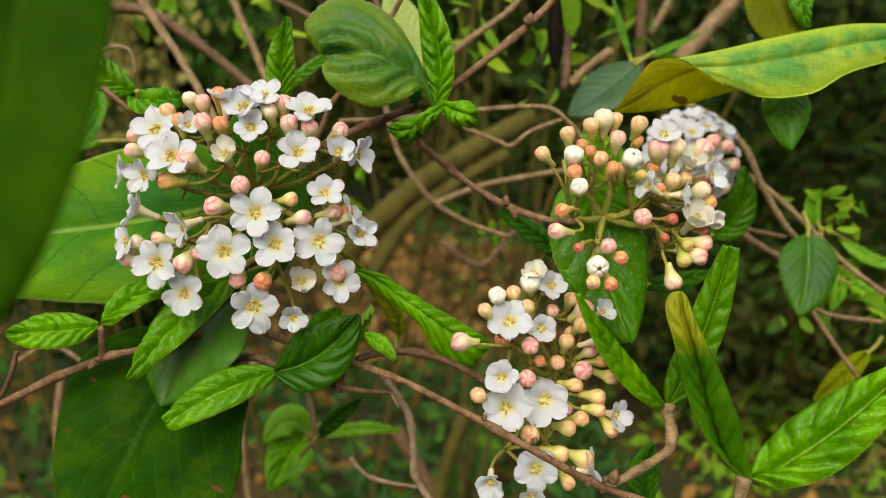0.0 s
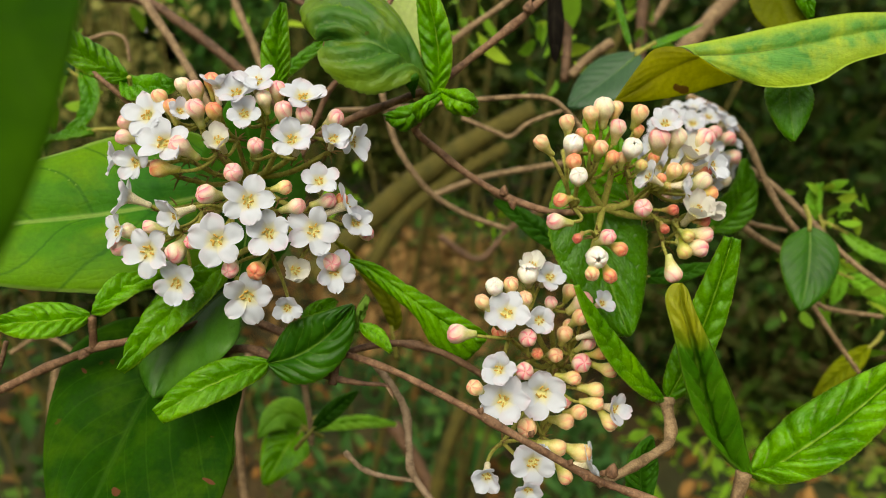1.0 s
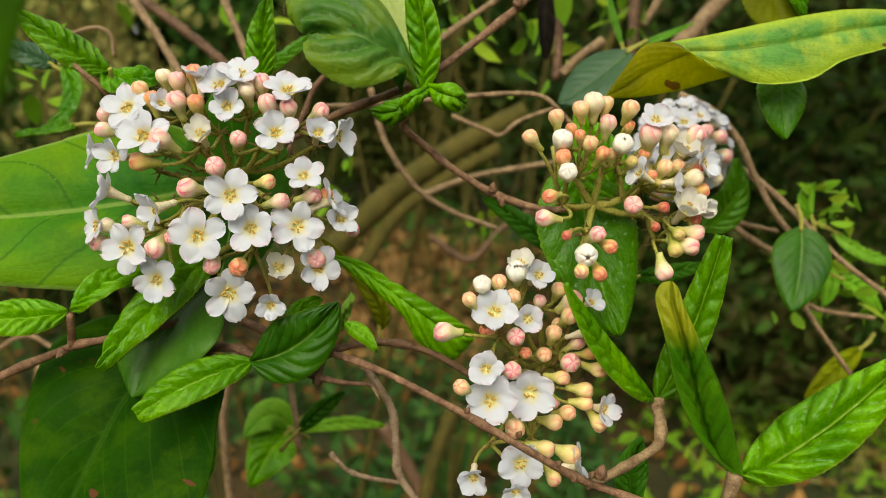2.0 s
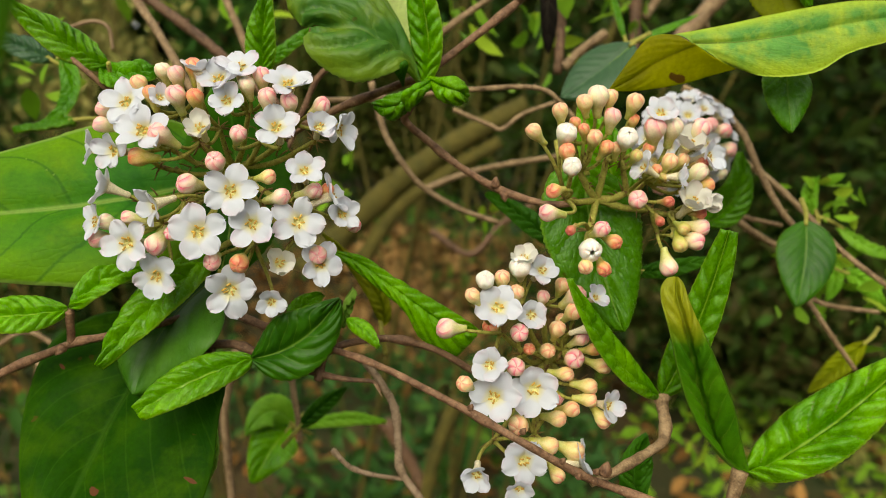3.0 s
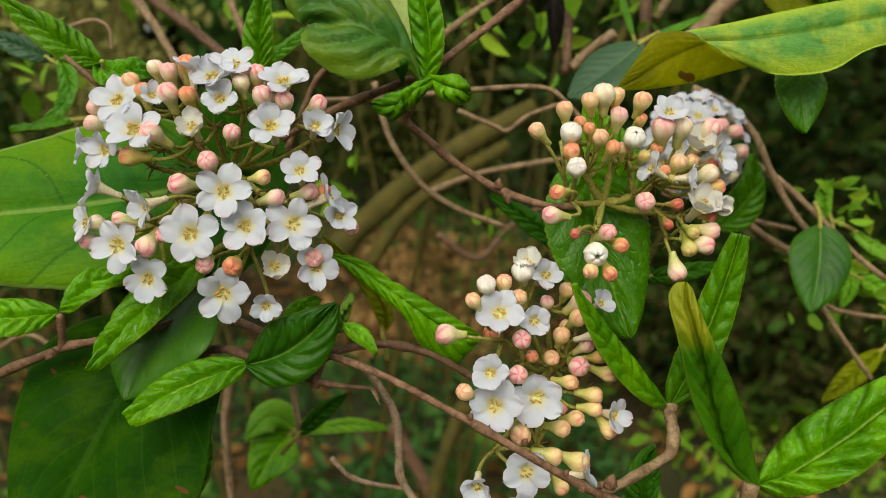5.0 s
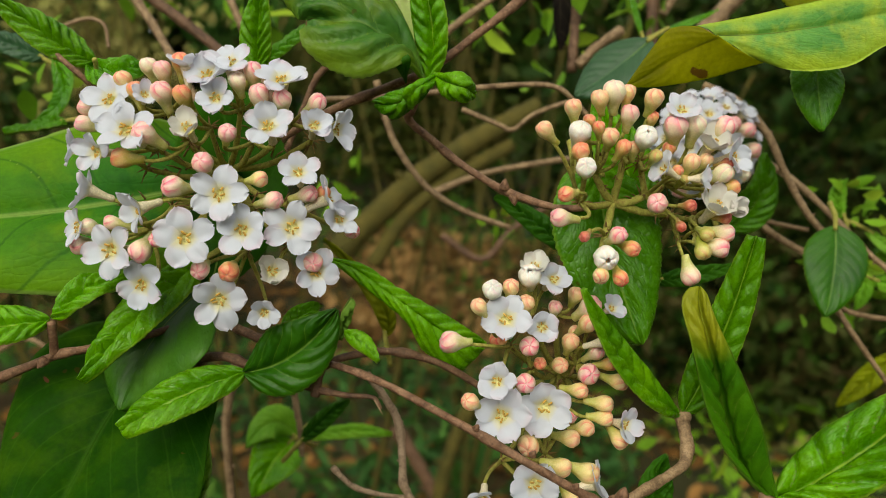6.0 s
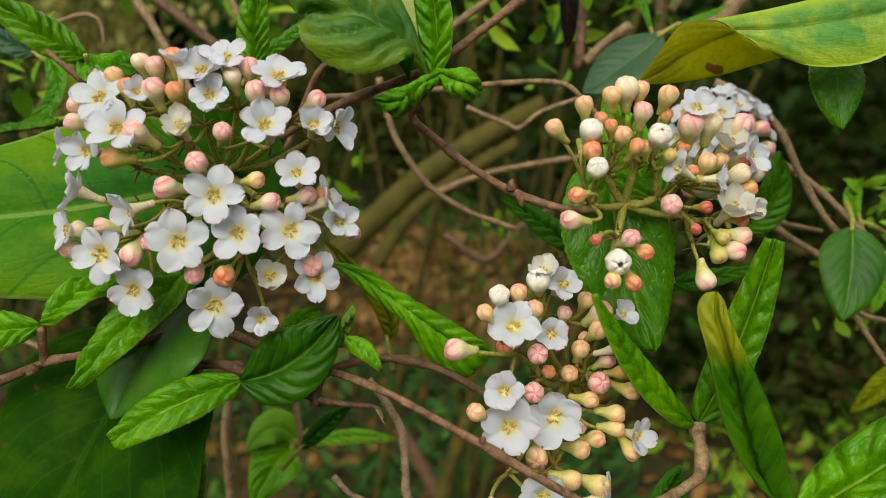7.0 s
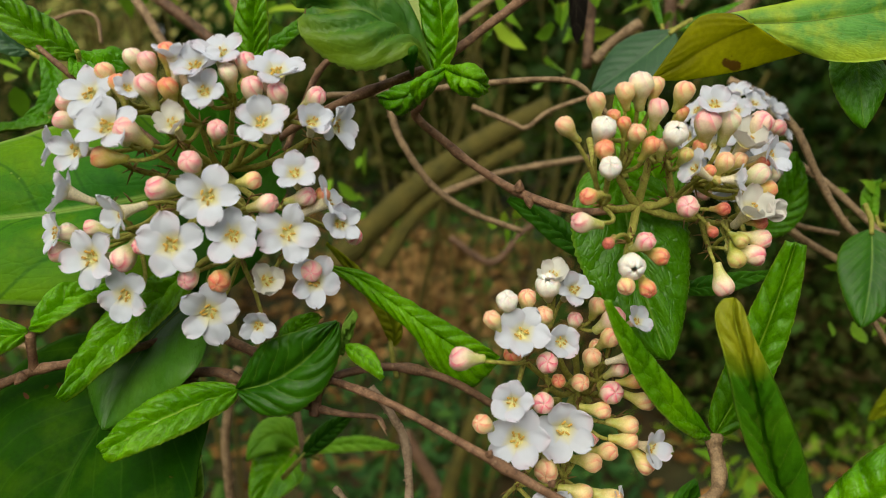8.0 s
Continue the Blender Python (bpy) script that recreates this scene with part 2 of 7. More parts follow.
def bud_material(name, neck, body, tip, streak, rough=0.34):
    """A flower bud along its z: green-yellow neck, body, flushed tip with five seams."""
    m, t, b = material(name, rough, 0.4)
    obj = coords(t)
    x, y, z = split(t, obj)
    rnd = t.nodes.new("ShaderNodeObjectInfo").outputs["Random"]
    big = noise_of(t, obj, 260.0, 3.0)
    h = maths(t, 'ADD', maths(t, 'MULTIPLY', z, 120.0), maths(t, 'ADD', maths(t, 'MULTIPLY', big, 0.34), 0.42))
    c = ramp(t, h, [(0.30, neck), (0.62, body), (0.76, mix_rgb(body, tip, 0.3)), (0.98, tip)])
    turn = maths(t, 'ARCTAN2', y, x)
    lap = maths(t, 'FRACT', maths(t, 'ADD', maths(t, 'ADD', maths(t, 'MULTIPLY', turn, 0.7958), maths(t, 'MULTIPLY', z, 210.0)), maths(t, 'ADD', maths(t, 'MULTIPLY', big, 0.5), maths(t, 'MULTIPLY', rnd, 5.0))))
    seam = maths(t, 'MULTIPLY', ramp(t, lap, [(0.45, (0, 0, 0)), (0.93, (1, 1, 1)), (1.0, (0.2, 0.2, 0.2))]), ramp(t, h, [(0.52, (0, 0, 0)), (0.85, (1, 1, 1))]))
    blotch = ramp(t, noise_of(t, obj, 620.0, 5.0), [(0.40, (0, 0, 0)), (0.78, (0.5, 0.5, 0.5))])
    c = mix(t, blotch, c, mix_rgb(body, (0.86, 0.80, 0.60), 0.5))
    c = mix(t, maths(t, 'MULTIPLY', seam, maths(t, 'ADD', maths(t, 'MULTIPLY', rnd, 0.4), 0.5)), c, streak)
    down = noise_of(t, obj, 2600.0, 3.0)
    c = mix(t, 0.35, c, ramp(t, down, [(0.3, (0.7, 0.7, 0.66)), (0.7, (1.2, 1.2, 1.2))]), 'MULTIPLY')
    link(t, c, b.inputs["Base Color"])
    bump(t, b, down, 0.35, 0.00025)
    b.inputs["Subsurface Weight"].default_value = 0.25
    b.inputs["Subsurface Radius"].default_value = (1.0, 0.5, 0.3)
    b.inputs["Subsurface Scale"].default_value = 0.0008
    return m


BUDS = {
    "cream": bud_material("cream_bud", (0.46, 0.46, 0.10), (0.80, 0.74, 0.46), (0.84, 0.72, 0.56), (0.84, 0.44, 0.40)),
    "white": bud_material("white_bud", (0.66, 0.64, 0.34), (0.84, 0.80, 0.68), (0.84, 0.82, 0.78), (0.84, 0.70, 0.68)),
    "peach": bud_material("peach_bud", (0.42, 0.42, 0.06), (0.82, 0.64, 0.27), (0.85, 0.50, 0.31), (0.83, 0.16, 0.14)),
    "pink": bud_material("pink_bud", (0.50, 0.50, 0.12), (0.85, 0.68, 0.48), (0.87, 0.44, 0.45), (0.85, 0.08, 0.20)),
    "coral": bud_material("coral_bud", (0.42, 0.40, 0.05), (0.76, 0.48, 0.15), (0.80, 0.26, 0.15), (0.76, 0.06, 0.07)),
    "red": bud_material("red_bud", (0.36, 0.27, 0.05), (0.56, 0.18, 0.08), (0.60, 0.10, 0.08), (0.42, 0.04, 0.05)),
    "green": bud_material("green_bud", (0.30, 0.33, 0.03), (0.52, 0.50, 0.10), (0.66, 0.52, 0.18), (0.62, 0.26, 0.12)),
}


def simple(name, a, b_col, scale, rough=0.6, strength=0.4, distance=0.0005, stretch=1.0):
    """A rough natural surface in two tones at two scales."""
    m, t, b = material(name, rough, 0.3)
    mp = node(t, "ShaderNodeMapping")
    mp.inputs["Scale"].default_value = (1.0, 1.0, stretch)
    link(t, coords(t), mp.inputs["Vector"])
    vec = mp.outputs[0]
    n1, n2 = noise_of(t, vec, scale, 5.0, 0.65), noise_of(t, vec, scale * 9, 4.0, 0.6)
    c = ramp(t, n1, [(0.32, a), (0.68, b_col)])
    c = mix(t, 0.6, c, ramp(t, n2, [(0.3, (0.5, 0.5, 0.5)), (0.7, (1.4, 1.4, 1.4))]), 'MULTIPLY')
    link(t, c, b.inputs["Base Color"])
    bump(t, b, maths(t, 'ADD', n1, maths(t, 'MULTIPLY', n2, 0.5)), strength, distance)
    return m


def bark(name, a, b_col, spots):
    """Young bark: streaks along no fixed way, dark cracks and pale lenticels."""
    m = simple(name, a, b_col, 240.0, 0.55, 0.6, 0.0010)
    t = m.node_tree
    b = t.nodes["Principled BSDF"]
    was = b.inputs["Base Color"].links[0].from_socket
    pale = node(t, "ShaderNodeTexVoronoi", Scale=620.0)
    link(t, coords(t), pale.inputs["Vector"])
    dots = ramp(t, pale.outputs["Distance"], [(0.16, (1, 1, 1)), (0.26, (0, 0, 0))])
    c = mix(t, maths(t, 'MULTIPLY', dots, 0.35), was, spots)
    crack = ramp(t, noise_of(t, coords(t), 420.0, 6.0, 0.75), [(0.38, (0.35, 0.3, 0.28)), (0.52, (1, 1, 1))])
    link(t, mix(t, 0.7, c, crack, 'MULTIPLY'), b.inputs["Base Color"])
    return m


STALK = simple("downy_stalk", (0.24, 0.25, 0.035), (0.46, 0.42, 0.09), 500.0, 0.75, 0.6, 0.0006)
ts = STALK.node_tree
bs = ts.nodes["Principled BSDF"]
scurf = ramp(ts, noise_of(ts, coords(ts), 1100.0, 4.0, 0.7), [(0.52, (0, 0, 0)), (0.66, (0.75, 0.75, 0.75))])
link(ts, mix(ts, scurf, bs.inputs["Base Color"].links[0].from_socket, (0.20, 0.105, 0.03)), bs.inputs["Base Color"])
TUBE = simple("corolla_tube", (0.66, 0.60, 0.36), (0.80, 0.70, 0.52), 300.0, 0.5, 0.1, 0.0002)
THROAT = simple("flower_throat", (0.82, 0.76, 0.26), (0.86, 0.82, 0.45), 500.0, 0.6, 0.1, 0.0002)
ANTHER = simple("anther", (0.42, 0.22, 0.03), (0.80, 0.54, 0.12), 1500.0, 0.7, 0.4, 0.0002)
BRACT = simple("dry_bract", (0.14, 0.075, 0.02), (0.26, 0.16, 0.05), 800.0, 0.8, 0.4, 0.0003)
BARK = bark("red_brown_bark", (0.130, 0.062, 0.032), (0.320, 0.180, 0.100), (0.44, 0.30, 0.18))
BARK_DARK = bark("dark_bark", (0.080, 0.041, 0.021), (0.225, 0.125, 0.068), (0.31, 0.21, 0.12))
BARK_TAN = bark("tan_bark", (0.19, 0.118, 0.058), (0.40, 0.270, 0.145), (0.50, 0.38, 0.24))
# Grey-brown bark, made lighter than the tan to hold light on the forked twig
BARK_GREY = bark("grey_brown_bark", (0.26, 0.175, 0.105), (0.50, 0.36, 0.24), (0.56, 0.44, 0.32))
BARK_MOSS = simple("mossy_bark", (0.050, 0.047, 0.006), (0.115, 0.090, 0.014), 45.0, 0.85, 0.8, 0.003)
SOIL = simple("leaf_litter_soil", (0.032, 0.021, 0.007), (0.105, 0.066, 0.021), 7.0, 0.9, 1.0, 0.02)
for m_soil in (SOIL,):
    ts = m_soil.node_tree
    bs = ts.nodes["Principled BSDF"]
    was = bs.inputs["Base Color"].links[0].from_socket
    moss = ramp(ts, noise_of(ts, coords(ts), 1.3, 4.0, 0.6), [(0.42, (0, 0, 0)), (0.6, (1, 1, 1))])
    link(ts, mix(ts, moss, was, (0.020, 0.045, 0.010)), bs.inputs["Base Color"])


def scatter_material(name, cols, rough=0.5, glow=0.2, spec=0.08):
    """Small leaves by the thousand: the tone varies leaf by leaf."""
    m, t, b = material(name, rough, spec)
    isl = t.nodes.new("ShaderNodeNewGeometry").outputs["Random Per Island"]
    c = ramp(t, isl, [(i / max(1, len(cols) - 1), col) for i, col in enumerate(cols)])
    c = mix(t, 0.5, c, ramp(t, noise_of(t, coords(t), 60.0), [(0.3, (0.5, 0.5, 0.5)), (0.7, (1.4, 1.4, 1.4))]), 'MULTIPLY')
    link(t, c, b.inputs["Base Color"])
    see_through(t, b, c, glow)
    return m


LITTER = scatter_material("dead_leaves", [(0.08, 0.04, 0.011), (0.24, 0.115, 0.028), (0.15, 0.07, 0.019), (0.36, 0.19, 0.056), (0.11, 0.06, 0.019)], 0.8, 0.05)
TAN_LITTER = scatter_material("tan_dead_leaves", [(0.10, 0.05, 0.015), (0.33, 0.185, 0.065), (0.15, 0.09, 0.025), (0.39, 0.235, 0.090), (0.07, 0.06, 0.015)], 0.8, 0.1)
UNDER = scatter_material("undergrowth_leaves", [(0.022, 0.070, 0.009), (0.050, 0.130, 0.016), (0.030, 0.090, 0.017), (0.10, 0.19, 0.019)], 0.6, 0.15)
HERBS = scatter_material("herb_leaves", [(0.030, 0.085, 0.019), (0.060, 0.150, 0.031), (0.024, 0.070, 0.019), (0.080, 0.180, 0.028)], 0.6, 0.2)
# Leaf albedo kept very low: the shade of dense shrubs is in the colour
SHADE = scatter_material("shade_dark_leaves", [(0.007, 0.020, 0.002), (0.014, 0.038, 0.004), (0.020, 0.024, 0.004), (0.030, 0.068, 0.006), (0.036, 0.032, 0.007)], 0.6, 0.1)
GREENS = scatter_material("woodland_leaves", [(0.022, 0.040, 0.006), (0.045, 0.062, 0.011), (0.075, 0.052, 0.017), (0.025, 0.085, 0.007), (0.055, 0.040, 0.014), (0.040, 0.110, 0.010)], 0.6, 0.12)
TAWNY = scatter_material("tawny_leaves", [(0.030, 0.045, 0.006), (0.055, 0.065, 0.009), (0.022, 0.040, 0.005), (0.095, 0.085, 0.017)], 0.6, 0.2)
STRAW = scatter_material("straw_leaves", [(0.30, 0.27, 0.07), (0.42, 0.38, 0.12), (0.24, 0.26, 0.06), (0.50, 0.44, 0.16)], 0.6, 0.3)
SPRING = scatter_material("spring_leaves", [(0.12, 0.28, 0.012), (0.22, 0.42, 0.025), (0.16, 0.33, 0.019), (0.32, 0.45, 0.031)], 0.5, 0.35)


# ---------------------------------------------------------------- mesh helpers
def mesh_of(name, verts, faces, mats, slots=None, uvs=None, smooth=True, veins=None):
    me = bpy.data.meshes.new(name)
    me.from_pydata([tuple(v) for v in verts], [], faces)
    for m in mats:
        me.materials.append(m)
    if slots is not None:
        me.polygons.foreach_set("material_index", slots)
    if uvs is not None:
        layer = me.uv_layers.new(name="UVMap")
        idx = np.zeros(len(me.loops), dtype=np.int32)
        me.loops.foreach_get("vertex_index", idx)
        layer.data.foreach_set("uv", np.asarray(uvs, dtype=np.float32)[idx].ravel())
        if veins is not None:
            second = me.uv_layers.new(name="Veins")
            second.data.foreach_set("uv", np.asarray(veins, dtype=np.float32)[idx].ravel())
    me.polygons.foreach_set("use_smooth", [smooth] * len(me.polygons))
    me.update()
    return me


def part(name, me, parent=None, label="", m=None):
    """Links a mesh as one object under a thing or a part."""
    ob = new(name, me)
    ob.parent = parent
    if m is not None:
        ob.matrix_basis = m
    return tagged(ob, label) if label else ob


def thing(name, at, label, category, group="", kind=""):
    ob = new(name)
    ob.empty_display_size = 0.005
    ob.location = at
    return tagged(ob, label, category, group, kind)


def smooth_path(pts, n):
    """A Catmull-Rom curve through pts with n steps between neighbours; extra columns such as radii go along."""
    p = np.array(pts, dtype=float)
    q = np.vstack([2 * p[0] - p[1], p, 2 * p[-1] - p[-2]])
    out = []
    for i in range(1, len(q) - 2):
        for k in range(n):
            t = k / n
            out.append(0.5 * (2 * q[i] + (q[i + 1] - q[i - 1]) * t + (2 * q[i - 1] - 5 * q[i] + 4 * q[i + 1] - q[i + 2]) * t * t
                              + (3 * q[i] - q[i - 1] - 3 * q[i + 1] + q[i + 2]) * t ** 3))
    out.append(p[-1])
    return np.array(out)


def tube_data(path, radii, sides=10, rough=0.0, seed=0.0):
    """Vertices and faces of a round stem along path."""
    path = np.asarray(path, dtype=float)
    n = len(path)
    tang = np.gradient(path, axis=0)
    tang /= np.linalg.norm(tang, axis=1)[:, None] + 1e-12
    a = np.cross(tang[0], (0.31, 0.77, 0.55))
    verts, faces = [], []
    for i in range(n):
        a = a - tang[i] * (a @ tang[i])
        a /= np.linalg.norm(a)
        b = np.cross(tang[i], a)
        for k in range(sides):
            w = 2 * math.pi * k / sides
            r = radii[i]
            if rough:
                r *= 1 + rough * noise.noise(Vector((k * 0.8 + seed, i * 0.55, seed * 3)))
            verts.append(path[i] + r * (math.cos(w) * a + math.sin(w) * b))
    for i in range(n - 1):
        for k in range(sides):
            k2 = (k + 1) % sides
            faces.append((i * sides + k, i * sides + k2, (i + 1) * sides + k2, (i + 1) * sides + k))
    faces.append(tuple(range(sides))[::-1])
    faces.append(tuple((n - 1) * sides + k for k in range(sides)))
    return verts, faces


def lathe_data(profile, sides=14, lobes=0.0):
    """Vertices and faces of a profile of (radius, z) turned about z."""
    verts, faces = [], []
    for r, z in profile:
        for k in range(sides):
            w = 2 * math.pi * k / sides
            rr = r * (1 + lobes * math.cos(5 * w))
            verts.append((rr * math.cos(w), rr * math.sin(w), z))
    for i in range(len(profile) - 1):
        for k in range(sides):
            k2 = (k + 1) % sides
            faces.append((i * sides + k, i * sides + k2, (i + 1) * sides + k2, (i + 1) * sides + k))
    return verts, faces


def aim(at, facing, scale=1.0, roll=0.0):
    """A pose whose z axis faces along facing."""
    q = Vector(facing).normalized().to_track_quat('Z', 'Y')
    return Matrix.LocRotScale(Vector(at), q @ Euler((0, 0, radians(roll))).to_quaternion(), Vector((scale,) * 3))


# ---------------------------------------------------------------- leaves
def leaf_mesh(base, mid, tip, half, facing, top, under, rugose, fold, twist, veins, shape, cut, teeth, wave, seed, nl, nw):
    """A leaf blade with a channelled midrib, quilted between its side veins, toothed at the margin and with real thickness."""
    base, mid, tip, facing = (np.array(p, dtype=float) for p in (base, mid, tip, facing))
    ctrl = 2 * mid - 0.5 * (base + tip)
    length = np.linalg.norm(mid - base) + np.linalg.norm(tip - mid)
    verts, uvs, under_v, vein_uv = [], [], [], []
    thick = 0.00022
    slope = 1.15 * veins * half / length
    a, b = shape
    for i in range(nl + 1):
        v = i / nl
        c = (1 - v) ** 2 * base + 2 * v * (1 - v) * ctrl + v * v * tip
        tg = 2 * (1 - v) * (ctrl - base) + 2 * v * (tip - ctrl)
        tg /= np.linalg.norm(tg)
        w = half * max(0.0, math.sin(math.pi * min(1.0, (v * cut) ** a))) ** b
        w = max(w, 0.0004)
        s = np.cross(facing, tg)
        s /= np.linalg.norm(s)
        nrm = np.cross(tg, s)
        th = radians(twist) * v
        s, nrm = s * math.cos(th) + nrm * math.sin(th), nrm * math.cos(th) - s * math.sin(th)
        for j in range(nw + 1):
            u = 2 * j / nw - 1
            au = abs(u)
            ph = v * veins - au * slope + 0.55 * noise.noise(Vector((v * 4, seed + (5 if u > 0 else 0), au)))
            lump2 = noise.noise(Vector((u * 5 + seed, v * 26, seed * 2)))
            quilt = (abs(math.sin(math.pi * (ph + 0.5))) ** 0.55 * (0.8 + 0.5 * noise.noise(Vector((seed * 3, round(ph) * 1.7, 9.0 if u > 0 else 2.0)))) + 0.16 * lump2) * min(1.0, au * 5) * (1 - au ** 6)
            lump = noise.noise(Vector((u * 2.2 + seed, v * 7, seed)))
            up = 1.3 * rugose * (quilt - 0.5) + rugose * 0.3 * lump - 0.6 * rugose * math.exp(-(u * 7) ** 2)
            up += wave * math.sin(v * 9 + seed + (2.0 if u > 0 else 0.0)) * au ** 2 * half
            up -= 0.35 * half * (au ** 3) * 0.35
            ww = w * (1 + (teeth * (((v * length / 0.0017) % 1.0) - 0.5) if au > 0.99 else 0.0))
            lift = math.sin(radians(fold)) * au * w
            pt = c + s * (u * ww * math.cos(radians(fold))) + nrm * (up + lift)
            verts.append(pt)
            under_v.append(pt - nrm * thick)
            uvs.append((j / nw, v))
            vein_uv.append((ph, u))
    n0 = len(verts)
    verts += under_v
    uvs = uvs + uvs
    vein_uv = vein_uv + vein_uv
    faces, slots = [], []
    row = nw + 1
    for i in range(nl):
        for j in range(nw):
            q = (i * row + j, i * row + j + 1, (i + 1) * row + j + 1, (i + 1) * row + j)
            faces.append(q[::-1])
            slots.append(0)
            faces.append(tuple(k + n0 for k in q))
            slots.append(1)
    rim = [j for j in range(row)] + [i * row + nw for i in range(1, nl + 1)] + [nl * row + j for j in range(nw - 1, -1, -1)] + [i * row for i in range(nl - 1, 0, -1)]
    for k in range(len(rim)):
        p, q = rim[k], rim[(k + 1) % len(rim)]
        faces.append((p, q, q + n0, p + n0))
        slots.append(0)
    return verts, faces, slots, uvs, vein_uv


leaf_count = [0]


def leaf(parent, base, mid, tip, half, facing, top=FRESH, under=PALE, label="", rugose=0.0014, fold=14, twist=0, veins=8,
         shape=(0.82, 0.72), cut=1.0, teeth=0.05, wave=0.02, nl=64, nw=26, name="leaf", rib=True):
    """A leaf as a part of parent (a thing at its own place), with its midrib as a part of its own."""
    leaf_count[0] += 1
    org = parent.location
    sub = lambda p: tuple(Vector(p) - org)
    v, f, s, uv, vn = leaf_mesh(sub(base), sub(mid), sub(tip), half, facing, top, under, rugose, fold, twist, veins, shape, cut, teeth, wave, leaf_count[0] * 1.37, nl, nw)
    ob = part(name, mesh_of(name, v, f, [top, under], s, uv, veins=vn), parent, label)
    if rib:
        row = nw + 1
        n0 = len(v) // 2
        path = [np.array(v[n0 + i * row + nw // 2]) for i in range(0, nl - 1, 2)]
        r = [0.00028 * (half / 0.006) ** 0.5 * (1 - 0.75 * i / len(path)) for i in range(len(path))]
        tv, tf = tube_data(path, r, 6)
        part("midrib", mesh_of("midrib", tv, tf, [under]), ob)
    return ob


def even_path(pts, n):
    """A smooth curve through pts, cut into n steps of the same length."""
    p = smooth_path(pts, 12)
    far = np.concatenate([[0.0], np.cumsum(np.linalg.norm(np.diff(p, axis=0), axis=1))])
    want = np.linspace(0, far[-1], n + 1)
    return np.stack([np.interp(want, far, p[:, k]) for k in range(3)], axis=1)


def draped_leaf(parent, one_side, midline, other_side, top, under=PALE, label="", veins=8, rugose=0.001, puff=0.0, teeth=0.04, nl=64, nw=28, name="leaf"):
    """A bent or folded leaf: its blade hangs between its midrib and its two margins, each a smooth curve from base to tip."""
    leaf_count[0] += 1
    seed = leaf_count[0] * 1.37
    org = np.array(parent.location)
    a, m, b = (even_path(np.array(c) - org, nl) for c in (one_side, midline, other_side))
    grid = np.zeros((nl + 1, nw + 1, 3))
    for j in range(nw + 1):
        u = 2 * j / nw - 1
        grid[:, j] = m + ((a if u < 0 else b) - m) * abs(u)
    nrm = np.cross(np.gradient(grid, axis=0), np.gradient(grid, axis=1))
    nrm /= np.linalg.norm(nrm, axis=2)[:, :, None] + 1e-12
    over = nrm[:, :, 1].mean() > 0
    if over:
        nrm = -nrm
    length = np.linalg.norm(np.diff(m, axis=0), axis=1).sum()
    half = 0.5 * (np.linalg.norm(a - m, axis=1).max() + np.linalg.norm(b - m, axis=1).max())
    slope = 1.15 * veins * half / length
    vein_uv, uvs = [], []
    for i in range(nl + 1):
        v = i / nl
        for j in range(nw + 1):
            u = 2 * j / nw - 1
            au = abs(u)
            ph = v * veins - au * slope + 0.55 * noise.noise(Vector((v * 4, seed + (5 if u > 0 else 0), au)))
            cell = 0.8 + 0.5 * noise.noise(Vector((seed * 3, round(ph) * 1.7, 9.0 if u > 0 else 2.0)))
            lump = noise.noise(Vector((u * 5 + seed, v * 26, seed * 2)))
            quilt = (abs(math.cos(math.pi * ph)) ** 0.55 * cell + 0.16 * lump) * min(1.0, au * 5) * (1 - au ** 6)
            width = np.linalg.norm(grid[i, 0] - grid[i, nw])
            up = min(1.0, width / half) * (1.3 * rugose * (quilt - 0.5) - 0.6 * rugose * math.exp(-(u * 7) ** 2) + puff * 4 * au * (1 - au))
            grid[i, j] += nrm[i, j] * up
            if au > 0.99:
                grid[i, j] += (grid[i, j] - m[i]) * teeth * (((v * length / 0.0017) % 1.0) - 0.5)
            uvs.append((j / nw, v))
            vein_uv.append((ph, u))
    top_v = grid.reshape(-1, 3)
    verts = np.concatenate([top_v, top_v - nrm.reshape(-1, 3) * 0.00022])
    n0, row = len(top_v), nw + 1
    faces, slots = [], []
    for i in range(nl):
        for j in range(nw):
            q = (i * row + j, i * row + j + 1, (i + 1) * row + j + 1, (i + 1) * row + j)
            q = q if over else q[::-1]
            faces += [q, tuple(k + n0 for k in q[::-1])]
            slots += [0, 1]
    rim = [j for j in range(row)] + [i * row + nw for i in range(1, nl + 1)] + [nl * row + j for j in range(nw - 1, -1, -1)] + [i * row for i in range(nl - 1, 0, -1)]
    for k in range(len(rim)):
        p, q = rim[k], rim[(k + 1) % len(rim)]
        faces.append((p, q, q + n0, p + n0))
        slots.append(0)
    ob = part(name, mesh_of(name, verts, faces, [top, under], slots, uvs + uvs, veins=vein_uv + vein_uv), parent, label)
    path = [verts[n0 + i * row + nw // 2] for i in range(0, nl - 1, 2)]
    tv, tf = tube_data(path, [0.00028 * (half / 0.006) ** 0.5 * (1 - 0.75 * i / len(path)) for i in range(len(path))], 6)
    part("midrib", mesh_of("midrib", tv, tf, [under]), ob)
    return ob


def single_leaf(base, mid, tip, half, facing, label, **more):
    th = thing("leaf", base, label, "leaf")
    leaf(th, base, mid, tip, half, facing, name="blade", **more)
    back = (Vector(base) - Vector(mid)).normalized()
    start = Vector(base) - back * 0.002
    stem(th, [start, start + back * 0.005 - Vector((0, 0, 0.0004)), start + back * 0.011 + Vector((0, 0.003, -0.002))], 0.0007, 0.0009, STALK, (), "petiole", sides=7, steps=5)
    return th


